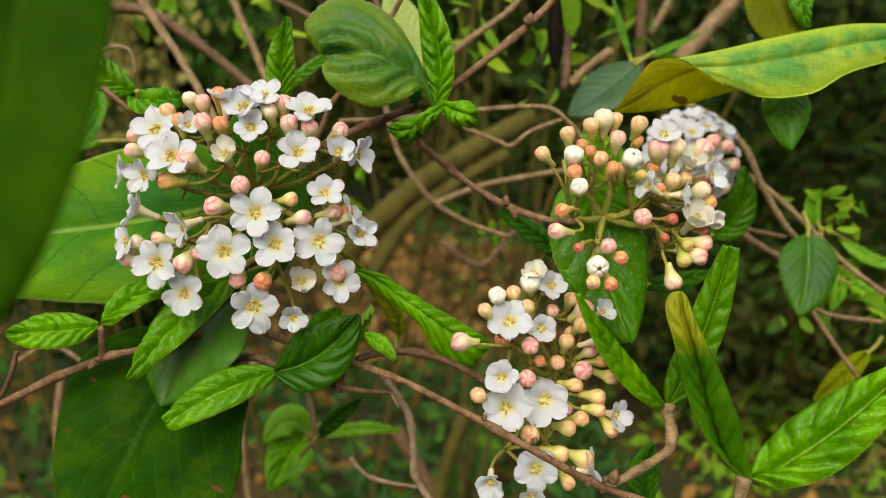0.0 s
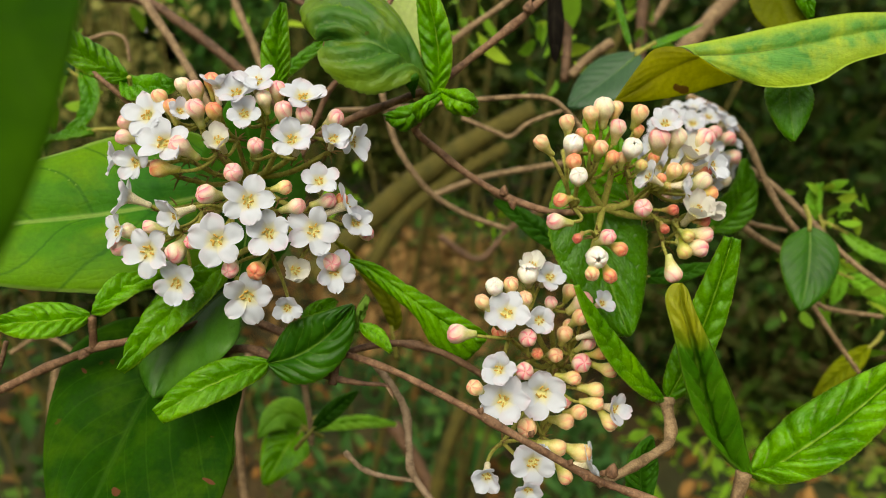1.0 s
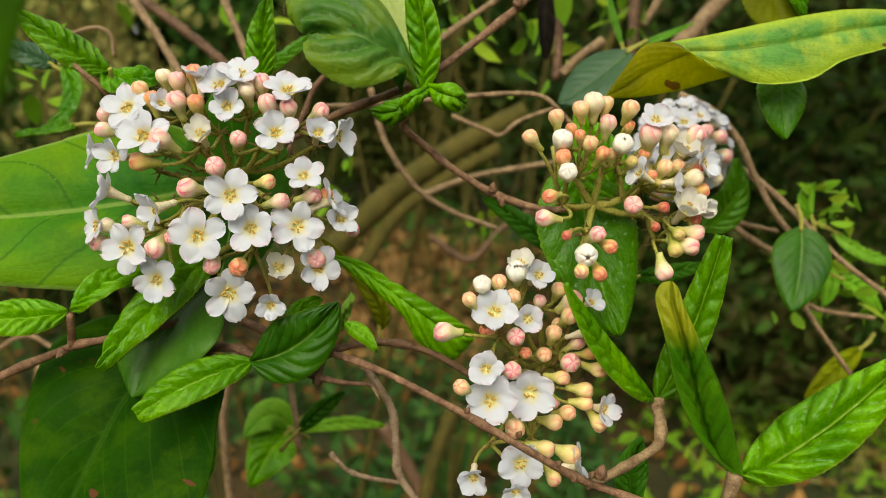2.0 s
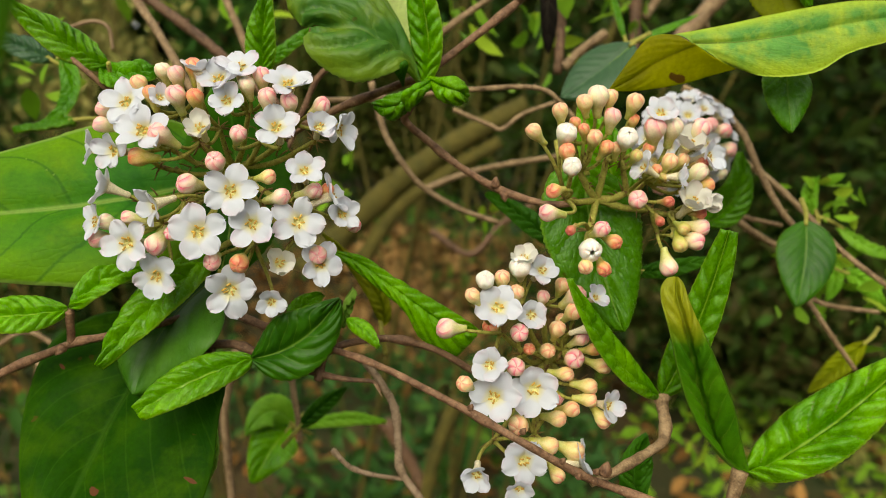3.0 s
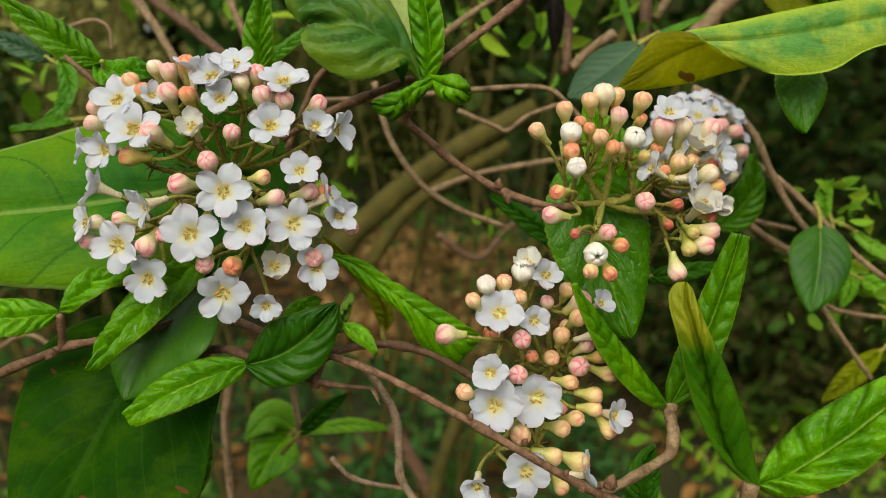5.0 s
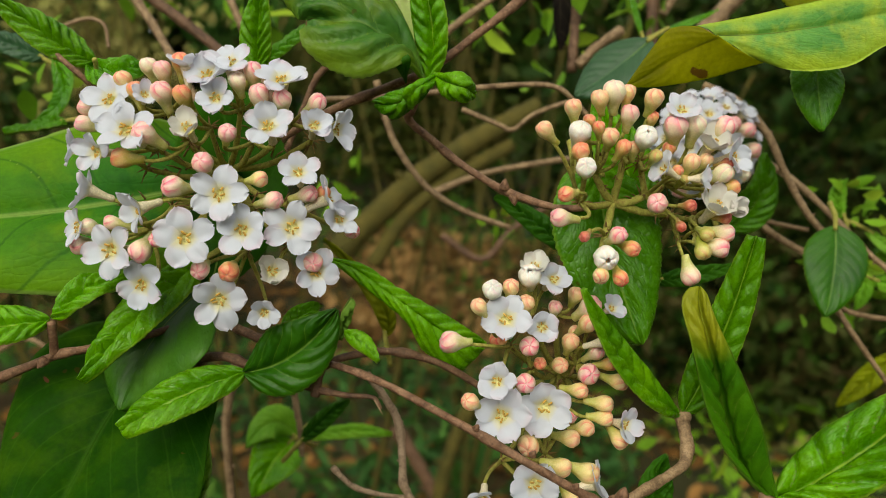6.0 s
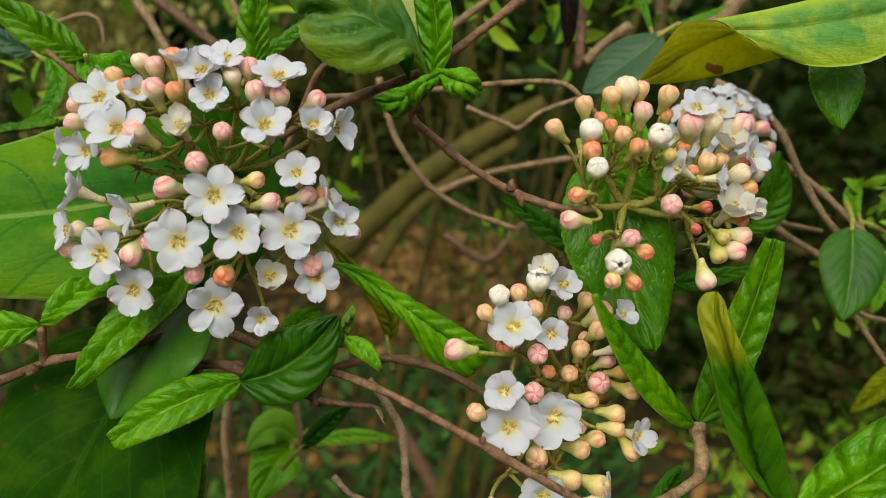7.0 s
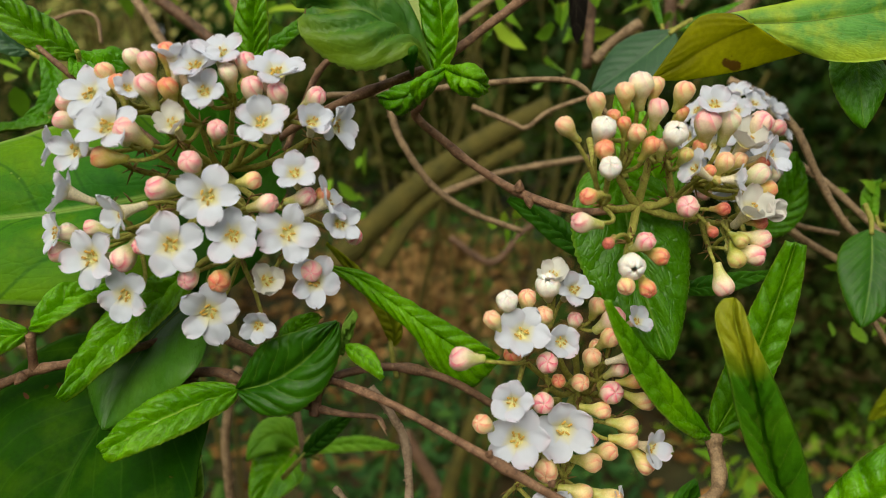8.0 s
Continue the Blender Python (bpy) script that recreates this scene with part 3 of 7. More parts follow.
# ---------------------------------------------------------------- twigs
def stem(parent, pts, radius, end=None, mat=BARK, nodes=(), name="stem", label="", sides=10, steps=8, rough=0.16):
    """A woody stem through pts, tapering from radius to end, with swellings at nodes (shares of its length)."""
    org = np.array(parent.location)
    path = smooth_path(np.array(pts) - org, steps)
    n = len(path)
    end = radius * 0.75 if end is None else end
    radii = []
    for i in range(n):
        t = i / (n - 1)
        r = radius + (end - radius) * t
        r *= 1 + sum(0.28 * math.exp(-((t - k) / (2.2 * radius / (0.0001 + np.linalg.norm(path[-1] - path[0])))) ** 2) for k in nodes)
        r *= 1 + 0.07 * noise.noise(Vector((i * 0.4, radius * 900, n)))
        radii.append(r)
    v, f = tube_data(path, radii, sides, rough, radius * 1000)
    return part(name, mesh_of(name, v, f, [mat]), parent, label)


def twig(at, label, group=""):
    return thing("twig", at, label, "twig", group)


def back_twig(pts, radius, end, mat, nodes, label):
    """A twig behind the flowers with small side buds along it."""
    th = twig(pts[0], label)
    stem(th, pts, radius, end, mat, nodes, steps=10)
    for i in range(1, len(pts) - 1):
        way = np.cross(np.array(pts[i + 1]) - np.array(pts[i - 1]), (0.1, 1.0, 0.2 * (-1) ** i)) * (-1) ** i
        way /= np.linalg.norm(way)
        scale_bud(th, np.array(pts[i]) + way * radius * 0.85, way, radius * 0.5, mat)
    return th


def scale_bud(parent, at, facing, size=0.0016, mat=BARK):
    """A small dry bud or scar on a twig."""
    prof = [(0.0, -0.3), (0.55, -0.2), (0.7, 0.15), (0.45, 0.75), (0.12, 1.2), (0.0, 1.3)]
    v, f = lathe_data([(r * size, z * size) for r, z in prof], 8)
    return part("bud_scar", mesh_of("bud_scar", v, f, [mat]), parent, "", aim(Vector(at) - parent.location, facing))


# ---------------------------------------------------------------- flowers
def petal_mesh(name, mat, rise, recurve, dish, seed):
    """One lobe of a corolla: it shares a bowl with its neighbours near the throat, then rounds off, with a slightly wavy edge."""
    ns, nu = 12, 10
    verts, faces = [], []
    for side in (0, 1):
        for i in range(ns + 1):
            s = i / ns
            if s < 0.60:
                k = s / 0.60
                w = 0.0013 + 0.0020 * k * (2 - k)
            else:
                w = 0.0033 * max(0.0, 1 - ((s - 0.60) / 0.405) ** 2.3) ** 0.5
            r0 = 0.0012 + 0.0052 * s
            for j in range(nu + 1):
                u = 2 * j / nu - 1
                turn = u * w / r0
                edge = 1 + 0.08 * s * noise.noise(Vector((u * 2.4, s * 2, seed)))
                x = r0 * edge * (0.55 * math.cos(turn) + 0.45) - 0.0012
                y = r0 * edge * math.sin(turn)
                z = rise * s - recurve * s * s + dish * u * u * s + 0.00007 * u + 0.0009 * noise.noise(Vector((u * 1.3 + 7, s * 1.9, seed))) * s
                verts.append((x, y, z - side * 0.00008))
    n0 = (ns + 1) * (nu + 1)
    row = nu + 1
    for i in range(ns):
        for j in range(nu):
            q = (i * row + j, i * row + j + 1, (i + 1) * row + j + 1, (i + 1) * row + j)
            faces.append(q[::-1])
            faces.append(tuple(k + n0 for k in q))
    rim = [j for j in range(row)] + [i * row + nu for i in range(1, ns + 1)] + [ns * row + j for j in range(nu - 1, -1, -1)] + [i * row for i in range(ns - 1, 0, -1)]
    n1 = len(verts)
    verts += [verts[k] for k in rim] + [verts[k + n0] for k in rim]
    for k in range(len(rim)):
        k2 = (k + 1) % len(rim)
        faces.append((n1 + k, n1 + k2, n1 + k2 + len(rim), n1 + k + len(rim)))
    return mesh_of(name, verts, faces, [mat])


PETALS = [petal_mesh("petal", PETAL, rs, rc, ds, i * 3.1) for i, (rs, rc, ds) in enumerate([(0.0024, 0.0016, 0.0002), (0.0026, 0.0013, 0.0004), (0.0022, 0.0020, -0.0002), (0.0026, 0.0012, 0.0007), (0.0022, 0.0015, 0.0003), (0.0024, 0.0024, 0.0001), (0.0021, 0.0010, 0.0002)])]
CUPPED = [petal_mesh("petal", PETAL_CREAM, rs, rc, ds, 40 + i * 2.3) for i, (rs, rc, ds) in enumerate([(0.0006, -0.0010, 0.0003), (0.0008, -0.0013, 0.0002), (0.0006, -0.0006, 0.0004)])]


v1, f1 = lathe_data([(0.0007, -0.0066), (0.0011, -0.0061), (0.0010, -0.0046), (0.00125, -0.0028), (0.0016, -0.0012), (0.0020, 0.0002)], 14)
v2, f2 = lathe_data([(0.0020, 0.0002), (0.0015, -0.0004), (0.0009, -0.0009), (0.0, -0.0010)], 14)
FLOWER_TUBE = mesh_of("flower", v1 + v2, f1 + [tuple(k + len(v1) for k in q[::-1]) for q in f2], [TUBE, THROAT], [0] * len(f1) + [1] * len(f2))


def stamen_mesh(seed):
    """A bent filament with a golden anther across its end, leaning out along x."""
    rng = random.Random(seed)
    r1, h = rng.uniform(0.0008, 0.0014), rng.uniform(0.0004, 0.0010)
    verts, faces = tube_data([(0.0004, 0, -0.0018), (0.0005, 0, -0.0005), (r1, 0, h)], [0.00013, 0.00012, 0.0001], 5)
    w = rng.uniform(-1.2, 1.2)
    d = np.array((math.cos(w), math.sin(w), rng.uniform(-0.2, 0.5)))
    c = np.array((r1, 0, h))
    tv, tf = tube_data([c - d * 0.0006, c - d * 0.0003, c, c + d * 0.0003, c + d * 0.00055], [0.0001, 0.00027, 0.0002, 0.00028, 0.0001], 7)
    n0 = len(verts)
    return mesh_of("stamen", verts + tv, faces + [tuple(i + n0 for i in q) for q in tf], [THROAT, ANTHER], [0] * len(faces) + [1] * len(tf))


STAMENS = [stamen_mesh(i) for i in range(8)]


def pedicel(owner, start, finish, lean, radius=0.00046):
    """The short downy stalk of a flower or bud, from start to finish in the space of the thing that carries owner."""
    a, b = np.array(start), np.array(finish)
    c = b - np.array(Vector(lean).normalized()) * np.linalg.norm(b - a) * 0.45
    path = [(1 - t) ** 2 * a + 2 * t * (1 - t) * c + t * t * b for t in np.linspace(0, 1, 8)]
    inv = owner.matrix_basis.inverted()
    v, f = tube_data([inv @ Vector(p) for p in path], [radius / owner.scale[0] * (1.15 - 0.25 * i / 7) for i in range(8)], 7, 0.2, a[0] * 900)
    return part("pedicel", mesh_of("pedicel", v, f, [STALK]), owner)


flower_rng = random.Random(11)


def flower(cluster, at, facing, radius, spread, joint, broad=1.0):
    """An open flower: tube, five petals, stamens and a stalk to the joint of its cluster. spread: 1 flat, 0 shut."""
    k = radius / (0.0068 if spread >= 0.55 else 0.0054)
    m = aim(Vector(at) - cluster.location, facing, k, flower_rng.uniform(0, 72))
    if spread < 0.55:
        m = m @ Matrix.Translation((0, 0, -0.0018))
    ob = part("flower", FLOWER_TUBE, cluster, "", m)
    for i in range(5):
        turn = Matrix.Rotation(radians(72 * i + flower_rng.uniform(-8, 8)), 4, 'Z')
        lift = (1 - spread) * 62 + 5 + flower_rng.uniform(-13, 13)
        wide = broad * flower_rng.uniform(0.78, 1.02)
        pm = (turn @ Matrix.Translation((0.0012, 0, 0.00005 * i)) @ Matrix.Rotation(radians(-lift), 4, 'Y') @ Matrix.Rotation(radians(flower_rng.uniform(-6, 6)), 4, 'X')
              @ Matrix.Diagonal((flower_rng.uniform(0.90, 1.10), wide, 1, 1)))
        part("petal", flower_rng.choice(CUPPED if spread < 0.55 else PETALS), ob, "", pm)
    for i in range(5):
        part("stamen", flower_rng.choice(STAMENS), ob, "", Matrix.Translation((0, 0, 0.0004 if spread < 0.55 else 0)) @ Matrix.Rotation(radians(72 * i + flower_rng.uniform(-25, 25)), 4, 'Z'))
    pedicel(ob, Vector(joint) - cluster.location, m @ Vector((0, 0, -0.0065)), facing)
    return ob


def bud_mesh(length, fat, seed):
    """A pear-shaped bud: a narrow tube, a round head and five wrapped petals whose edges stand a little proud."""
    n = 30
    prof = [(0.0007, -0.0060 * length), (0.00105, -0.0057 * length), (0.00112, -0.0046 * length), (0.00125, -0.0034), (0.00152, -0.0023), (0.0019 * fat, -0.0014),
            (0.00226 * fat, -0.0006), (0.00246 * fat, 0.0002), (0.00252 * fat, 0.0010), (0.00236 * fat, 0.0018), (0.00190 * fat, 0.0025), (0.00125 * fat, 0.00288), (0.0005 * fat, 0.0030), (0.0001, 0.0028)]
    verts, faces = [], []
    for r, z in prof:
        up = min(1.0, max(0.0, (z + 0.0022) / 0.003))
        lean = 0.00022 * (z / 0.003) ** 2 * (1 if z > 0 else -1)
        for k in range(n):
            w = 2 * math.pi * k / n
            step = (5 * k / n + z * 210 + seed) % 1.0
            rr = r * (1 + 0.105 * up * (step - 0.5)) + 0.00009 * noise.noise(Vector((math.cos(w) * 1.7, math.sin(w) * 1.7, z * 500 + seed * 9)))
            verts.append((rr * math.cos(w) + lean, rr * math.sin(w), z + 0.0003 * up * max(0.0, step - 0.55) * (z > 0.0015)))
    for i in range(len(prof) - 1):
        for k in range(n):
            k2 = (k + 1) % n
            faces.append((i * n + k, i * n + k2, (i + 1) * n + k2, (i + 1) * n + k))
    return verts, faces


BUD_MESHES = {}
for tone, bm_mat in BUDS.items():
    BUD_MESHES[tone] = []
    for length, fat in ((0.92, 1.0), (0.82, 1.06), (1.0, 0.96), (0.86, 1.02)):
        bv, bf = bud_mesh(length, fat, length * 3.3)
        BUD_MESHES[tone].append(mesh_of("bud", bv, bf, [bm_mat]))


def balloon_mesh(seed, mouth):
    """A flower about to open: five white petals wrapped into a globe, their rounded ends standing round a small mouth."""
    outer = [(0.0009, -0.0050), (0.0012, -0.0040), (0.0015, -0.0028), (0.0020, -0.0018), (0.0025, -0.0007), (0.0027, 0.0003), (0.00262, 0.0012), (0.0023, 0.0019), (0.0013 + mouth, 0.0024), (0.0006 + mouth, 0.0026)]
    inner = [(0.0004 + mouth, 0.0023), (0.0010 + mouth, 0.0016), (0.0014, 0.0006), (0.0008, -0.0004), (0.0001, -0.0007)]
    n = 50
    verts, faces = [], []
    for i, (r, z) in enumerate(outer + inner):
        up = min(1.0, max(0.0, (z + 0.003) / 0.003))
        rim = max(0.0, 1 - abs(i - 9) / 2.5)
        for k in range(n):
            w = 2 * math.pi * k / n
            step = (5 * k / n + z * 110 + seed) % 1.0
            lobe = math.sin(math.pi * step) ** 0.6
            rr = r * (1 + 0.12 * up * (step - 0.4)) * (1 + 0.16 * rim * (0.6 - lobe)) + 0.00014 * noise.noise(Vector((math.cos(w) * 2, math.sin(w) * 2, z * 600 + seed)))
            verts.append((rr * math.cos(w), rr * math.sin(w), z + 0.0008 * rim * (lobe - 0.5)))
    for i in range(len(outer) + len(inner) - 1):
        for k in range(n):
            k2 = (k + 1) % n
            faces.append((i * n + k, i * n + k2, (i + 1) * n + k2, (i + 1) * n + k))
    return mesh_of("bud", verts, faces, [BUDS["white"]])


BUD_MESHES["white"] = [balloon_mesh(i * 0.37, m) for i, m in enumerate((-0.0004, -0.0001, -0.0003, 0.0001))]


def flower_bud(cluster, at, facing, radius, tone, joint):
    """A closed bud on its stalk."""
    k = radius / 0.0026
    m = aim(Vector(at) - cluster.location, facing, k, flower_rng.uniform(0, 360))
    ob = part("bud", flower_rng.choice(BUD_MESHES[tone]), cluster, "", m)
    pedicel(ob, Vector(joint) - cluster.location, m @ Vector((0, 0, -0.0048)), facing)
    return ob


def ray(cluster, start, finish, radius=0.00082, sag=(0, 0, -0.002)):
    """A downy green branch of a flower cluster, with a few dry bracts at its end."""
    a, b = Vector(start), Vector(finish)
    c = (a + b) / 2 + Vector(sag)
    stem(cluster, [a, c, b], radius, radius * 0.8, STALK, (), "stalk", sides=9, steps=7, rough=0.25)
    for k in range(16):
        d = np.array([flower_rng.uniform(-1, 1) for _ in range(3)])
        d /= np.linalg.norm(d)
        e = np.array((b if k < 11 else a + (b - a) * flower_rng.uniform(0.45, 0.95)) - cluster.location)
        ln = flower_rng.uniform(0.0015, 0.0042)
        tv, tf = tube_data([e, e + d * ln * 0.5 + (0, 0, 0.0002), e + d * ln], [0.00026, 0.00022, 0.00006], 5)
        part("bract", mesh_of("bract", tv, tf, [BRACT]), cluster)


# ---------------------------------------------------------------- scattered leaves
def scatter_mesh(name, places, size, mat, rng, flat=0.0, lean=(0, 0, 1), slim=0.45):
    """Many small folded leaves at the given places in one mesh."""
    n = len(places)
    P = np.asarray(places)
    d = rng.normal(size=(n, 3))
    d /= np.linalg.norm(d, axis=1)[:, None]
    d[:, 2] *= (1 - flat)
    d += np.array(lean) * 0.25 * (1 - flat)
    d /= np.linalg.norm(d, axis=1)[:, None]
    r = rng.normal(size=(n, 3))
    if flat:
        r = r * (1 - flat) + np.array((0, 0, 1.0)) * flat
    s = np.cross(d, r)
    s /= np.linalg.norm(s, axis=1)[:, None] + 1e-9
    up = np.cross(s, d)
    L = (size * rng.uniform(0.55, 1.3, n))[:, None]
    prof = [(0.0, 0.05), (0.25, 0.75), (0.55, 1.0), (0.82, 0.6), (1.0, 0.03)]
    verts = np.zeros((n, 15, 3))
    droop = rng.uniform(-0.25, 0.1, n)[:, None]
    for i, (v, w) in enumerate(prof):
        c = P + d * L * v + up * L * droop * v * v
        for j, u in enumerate((-1, 0, 1)):
            verts[:, i * 3 + j] = c + s * L * w * slim * 0.5 * u + up * L * 0.08 * abs(u) * w
    base = []
    for i in range(4):
        for j in range(2):
            base.append((i * 3 + j, i * 3 + j + 1, i * 3 + j + 4, i * 3 + j + 3))
    base = np.array(base)
    faces = (base[None] + (np.arange(n) * 15)[:, None, None]).reshape(-1, 4)
    return mesh_of(name, verts.reshape(-1, 3), [tuple(q) for q in faces.tolist()], [mat])


def stuff(name, me, label, category):
    return tagged(new(name, me), label, category, "", "stuff")

# ---------------------------------------------------------------- flower clusters

full_cluster = thing("flower_cluster", (-0.0522, 0.2043, 1.0627), "dome of open white five-petalled flowers and pink buds", "flower cluster", "flower clusters of the shrub")
for joint in [
    (-0.0646, 0.1907, 1.0699),
    (-0.0566, 0.1891, 1.0718),
    (-0.0515, 0.1900, 1.0749),
    (-0.0610, 0.1909, 1.0784),
    (-0.0416, 0.1901, 1.0716),
    (-0.0330, 0.1923, 1.0757),
    (-0.0443, 0.1911, 1.0791),
    (-0.0609, 0.1872, 1.0568),
    (-0.0526, 0.1860, 1.0564),
    (-0.0416, 0.1861, 1.0566),
    (-0.0322, 0.1872, 1.0568),
    (-0.0664, 0.1868, 1.0516),
    (-0.0433, 0.1845, 1.0469),
    (-0.0339, 0.1859, 1.0480),
    (-0.0727, 0.1892, 1.0564),
    (-0.0672, 0.1905, 1.0652),
    (-0.0288, 0.1932, 1.0715),
]:
    ray(full_cluster, (-0.0522, 0.2043, 1.0627), joint)
flower(full_cluster, (-0.0529, 0.1817, 1.0886), (0.00, -0.06, 1.00), 0.0048, 0.7, (-0.0515, 0.1900, 1.0749), 0.93)
flower(full_cluster, (-0.0479, 0.1803, 1.0868), (-0.18, -0.74, 0.65), 0.0060, 0.7, (-0.0443, 0.1911, 1.0791), 0.93)
flower(full_cluster, (-0.0438, 0.1825, 1.0893), (0.08, -0.59, 0.80), 0.0058, 0.85, (-0.0443, 0.1911, 1.0791), 0.93)
flower(full_cluster, (-0.0698, 0.1814, 1.0815), (-0.27, -0.77, 0.58), 0.0063, 0.85, (-0.0610, 0.1909, 1.0784), 0.93)
flower(full_cluster, (-0.0651, 0.1769, 1.0755), (-0.14, -0.82, 0.56), 0.0071, 0.75, (-0.0646, 0.1907, 1.0699), 0.93)
flower(full_cluster, (-0.0724, 0.1779, 1.0707), (-0.45, -0.88, 0.14), 0.0055, 0.7, (-0.0646, 0.1907, 1.0699), 0.93)
flower(full_cluster, (-0.0783, 0.1806, 1.0712), (-0.85, -0.47, 0.22), 0.0052, 0.75, (-0.0672, 0.1905, 1.0652), 0.93)
flower(full_cluster, (-0.0517, 0.1748, 1.0769), (0.00, -0.80, 0.60), 0.0040, 0.52, (-0.0515, 0.1900, 1.0749), 0.93)
flower(full_cluster, (-0.0457, 0.1775, 1.0823), (0.10, -0.85, 0.52), 0.0049, 0.65, (-0.0443, 0.1911, 1.0791), 0.93)
flower(full_cluster, (-0.0328, 0.1826, 1.0858), (0.15, -0.54, 0.83), 0.0066, 0.85, (-0.0330, 0.1923, 1.0757), 0.93)
flower(full_cluster, (-0.0347, 0.1766, 1.0765), (0.04, -0.75, 0.66), 0.0062, 0.75, (-0.0416, 0.1901, 1.0716), 0.93)
flower(full_cluster, (-0.0257, 0.1803, 1.0762), (0.27, -0.77, 0.58), 0.0050, 0.62, (-0.0288, 0.1932, 1.0715), 0.93)
flower(full_cluster, (-0.0215, 0.1824, 1.0756), (0.92, -0.38, 0.01), 0.0056, 0.8, (-0.0330, 0.1923, 1.0757), 0.93)
flower(full_cluster, (-0.0286, 0.1757, 1.0668), (0.09, -0.75, 0.66), 0.0052, 0.7, (-0.0322, 0.1872, 1.0568), 0.93)
flower(full_cluster, (-0.0443, 0.1708, 1.0630), (0.00, -0.94, 0.35), 0.0066, 1.0, (-0.0416, 0.1861, 1.0566), 0.93)
flower(full_cluster, (-0.0745, 0.1768, 1.0625), (-0.80, -0.39, 0.46), 0.0053, 0.66, (-0.0664, 0.1868, 1.0516), 0.93)
flower(full_cluster, (-0.0622, 0.1722, 1.0596), (-0.67, -0.73, -0.15), 0.0054, 0.75, (-0.0526, 0.1860, 1.0564), 0.93)
flower(full_cluster, (-0.0782, 0.1774, 1.0541), (-0.62, -0.73, 0.28), 0.0051, 0.9, (-0.0664, 0.1868, 1.0516), 0.93)
flower(full_cluster, (-0.0701, 0.1743, 1.0498), (-0.20, -0.95, 0.25), 0.0071, 0.98, (-0.0664, 0.1868, 1.0516), 0.93)
flower(full_cluster, (-0.0523, 0.1705, 1.0535), (0.00, -0.97, 0.26), 0.0072, 1.0, (-0.0526, 0.1860, 1.0564), 0.93)
flower(full_cluster, (-0.0401, 0.1710, 1.0554), (0.05, -0.92, 0.40), 0.0064, 0.95, (-0.0433, 0.1845, 1.0469), 0.93)
flower(full_cluster, (-0.0301, 0.1738, 1.0554), (0.15, -0.94, 0.30), 0.0065, 1.0, (-0.0339, 0.1859, 1.0480), 0.93)
flower(full_cluster, (-0.0207, 0.1785, 1.0562), (0.45, -0.84, 0.32), 0.0051, 0.62, (-0.0322, 0.1872, 1.0568), 0.93)
flower(full_cluster, (-0.0231, 0.1775, 1.0609), (0.87, -0.10, 0.48), 0.0056, 0.9, (-0.0322, 0.1872, 1.0568), 0.93)
flower(full_cluster, (-0.0638, 0.1735, 1.0421), (-0.05, -0.99, 0.11), 0.0060, 0.95, (-0.0664, 0.1868, 1.0516), 0.93)
flower(full_cluster, (-0.0349, 0.1733, 1.0455), (0.24, -0.91, 0.34), 0.0043, 0.52, (-0.0339, 0.1859, 1.0480), 0.93)
flower(full_cluster, (-0.0261, 0.1767, 1.0444), (0.29, -0.95, 0.15), 0.0060, 0.92, (-0.0339, 0.1859, 1.0480), 0.93)
flower(full_cluster, (-0.0467, 0.1727, 1.0391), (0.00, -1.00, 0.06), 0.0071, 0.95, (-0.0433, 0.1845, 1.0469), 0.93)
flower(full_cluster, (-0.0376, 0.1750, 1.0353), (0.15, -0.99, 0.06), 0.0047, 0.56, (-0.0433, 0.1845, 1.0469), 0.93)
flower(full_cluster, (-0.0616, 0.1795, 1.0828), (0.42, -0.73, 0.54), 0.0037, 0.6, (-0.0610, 0.1909, 1.0784), 0.93)
flower_bud(full_cluster, (-0.0619, 0.1841, 1.0884), (-0.09, -0.27, 0.96), 0.0018, "cream", (-0.0610, 0.1909, 1.0784))
flower_bud(full_cluster, (-0.0584, 0.1828, 1.0875), (0.00, -0.28, 0.96), 0.0021, "pink", (-0.0610, 0.1909, 1.0784))
flower_bud(full_cluster, (-0.0546, 0.1834, 1.0893), (0.09, -0.27, 0.96), 0.0020, "coral", (-0.0610, 0.1909, 1.0784))
flower_bud(full_cluster, (-0.0675, 0.1837, 1.0854), (-0.18, -0.32, 0.93), 0.0020, "peach", (-0.0610, 0.1909, 1.0784))
flower_bud(full_cluster, (-0.0641, 0.1814, 1.0833), (-0.09, -0.32, 0.94), 0.0019, "coral", (-0.0610, 0.1909, 1.0784))
flower_bud(full_cluster, (-0.0579, 0.1798, 1.0830), (-0.05, -0.37, 0.93), 0.0023, "pink", (-0.0566, 0.1891, 1.0718))
flower_bud(full_cluster, (-0.0533, 0.1790, 1.0827), (0.00, -0.37, 0.93), 0.0020, "coral", (-0.0515, 0.1900, 1.0749))
flower_bud(full_cluster, (-0.0419, 0.1811, 1.0855), (0.00, -0.50, 0.87), 0.0019, "cream", (-0.0443, 0.1911, 1.0791))
flower_bud(full_cluster, (-0.0389, 0.1830, 1.0874), (0.09, -0.27, 0.96), 0.0021, "pink", (-0.0443, 0.1911, 1.0791))
flower_bud(full_cluster, (-0.0372, 0.1802, 1.0826), (0.00, -0.43, 0.90), 0.0023, "pink", (-0.0416, 0.1901, 1.0716))
flower_bud(full_cluster, (-0.0325, 0.1812, 1.0817), (0.12, -0.50, 0.86), 0.0021, "pink", (-0.0330, 0.1923, 1.0757))
flower_bud(full_cluster, (-0.0257, 0.1839, 1.0810), (0.76, -0.38, 0.54), 0.0019, "pink", (-0.0330, 0.1923, 1.0757))
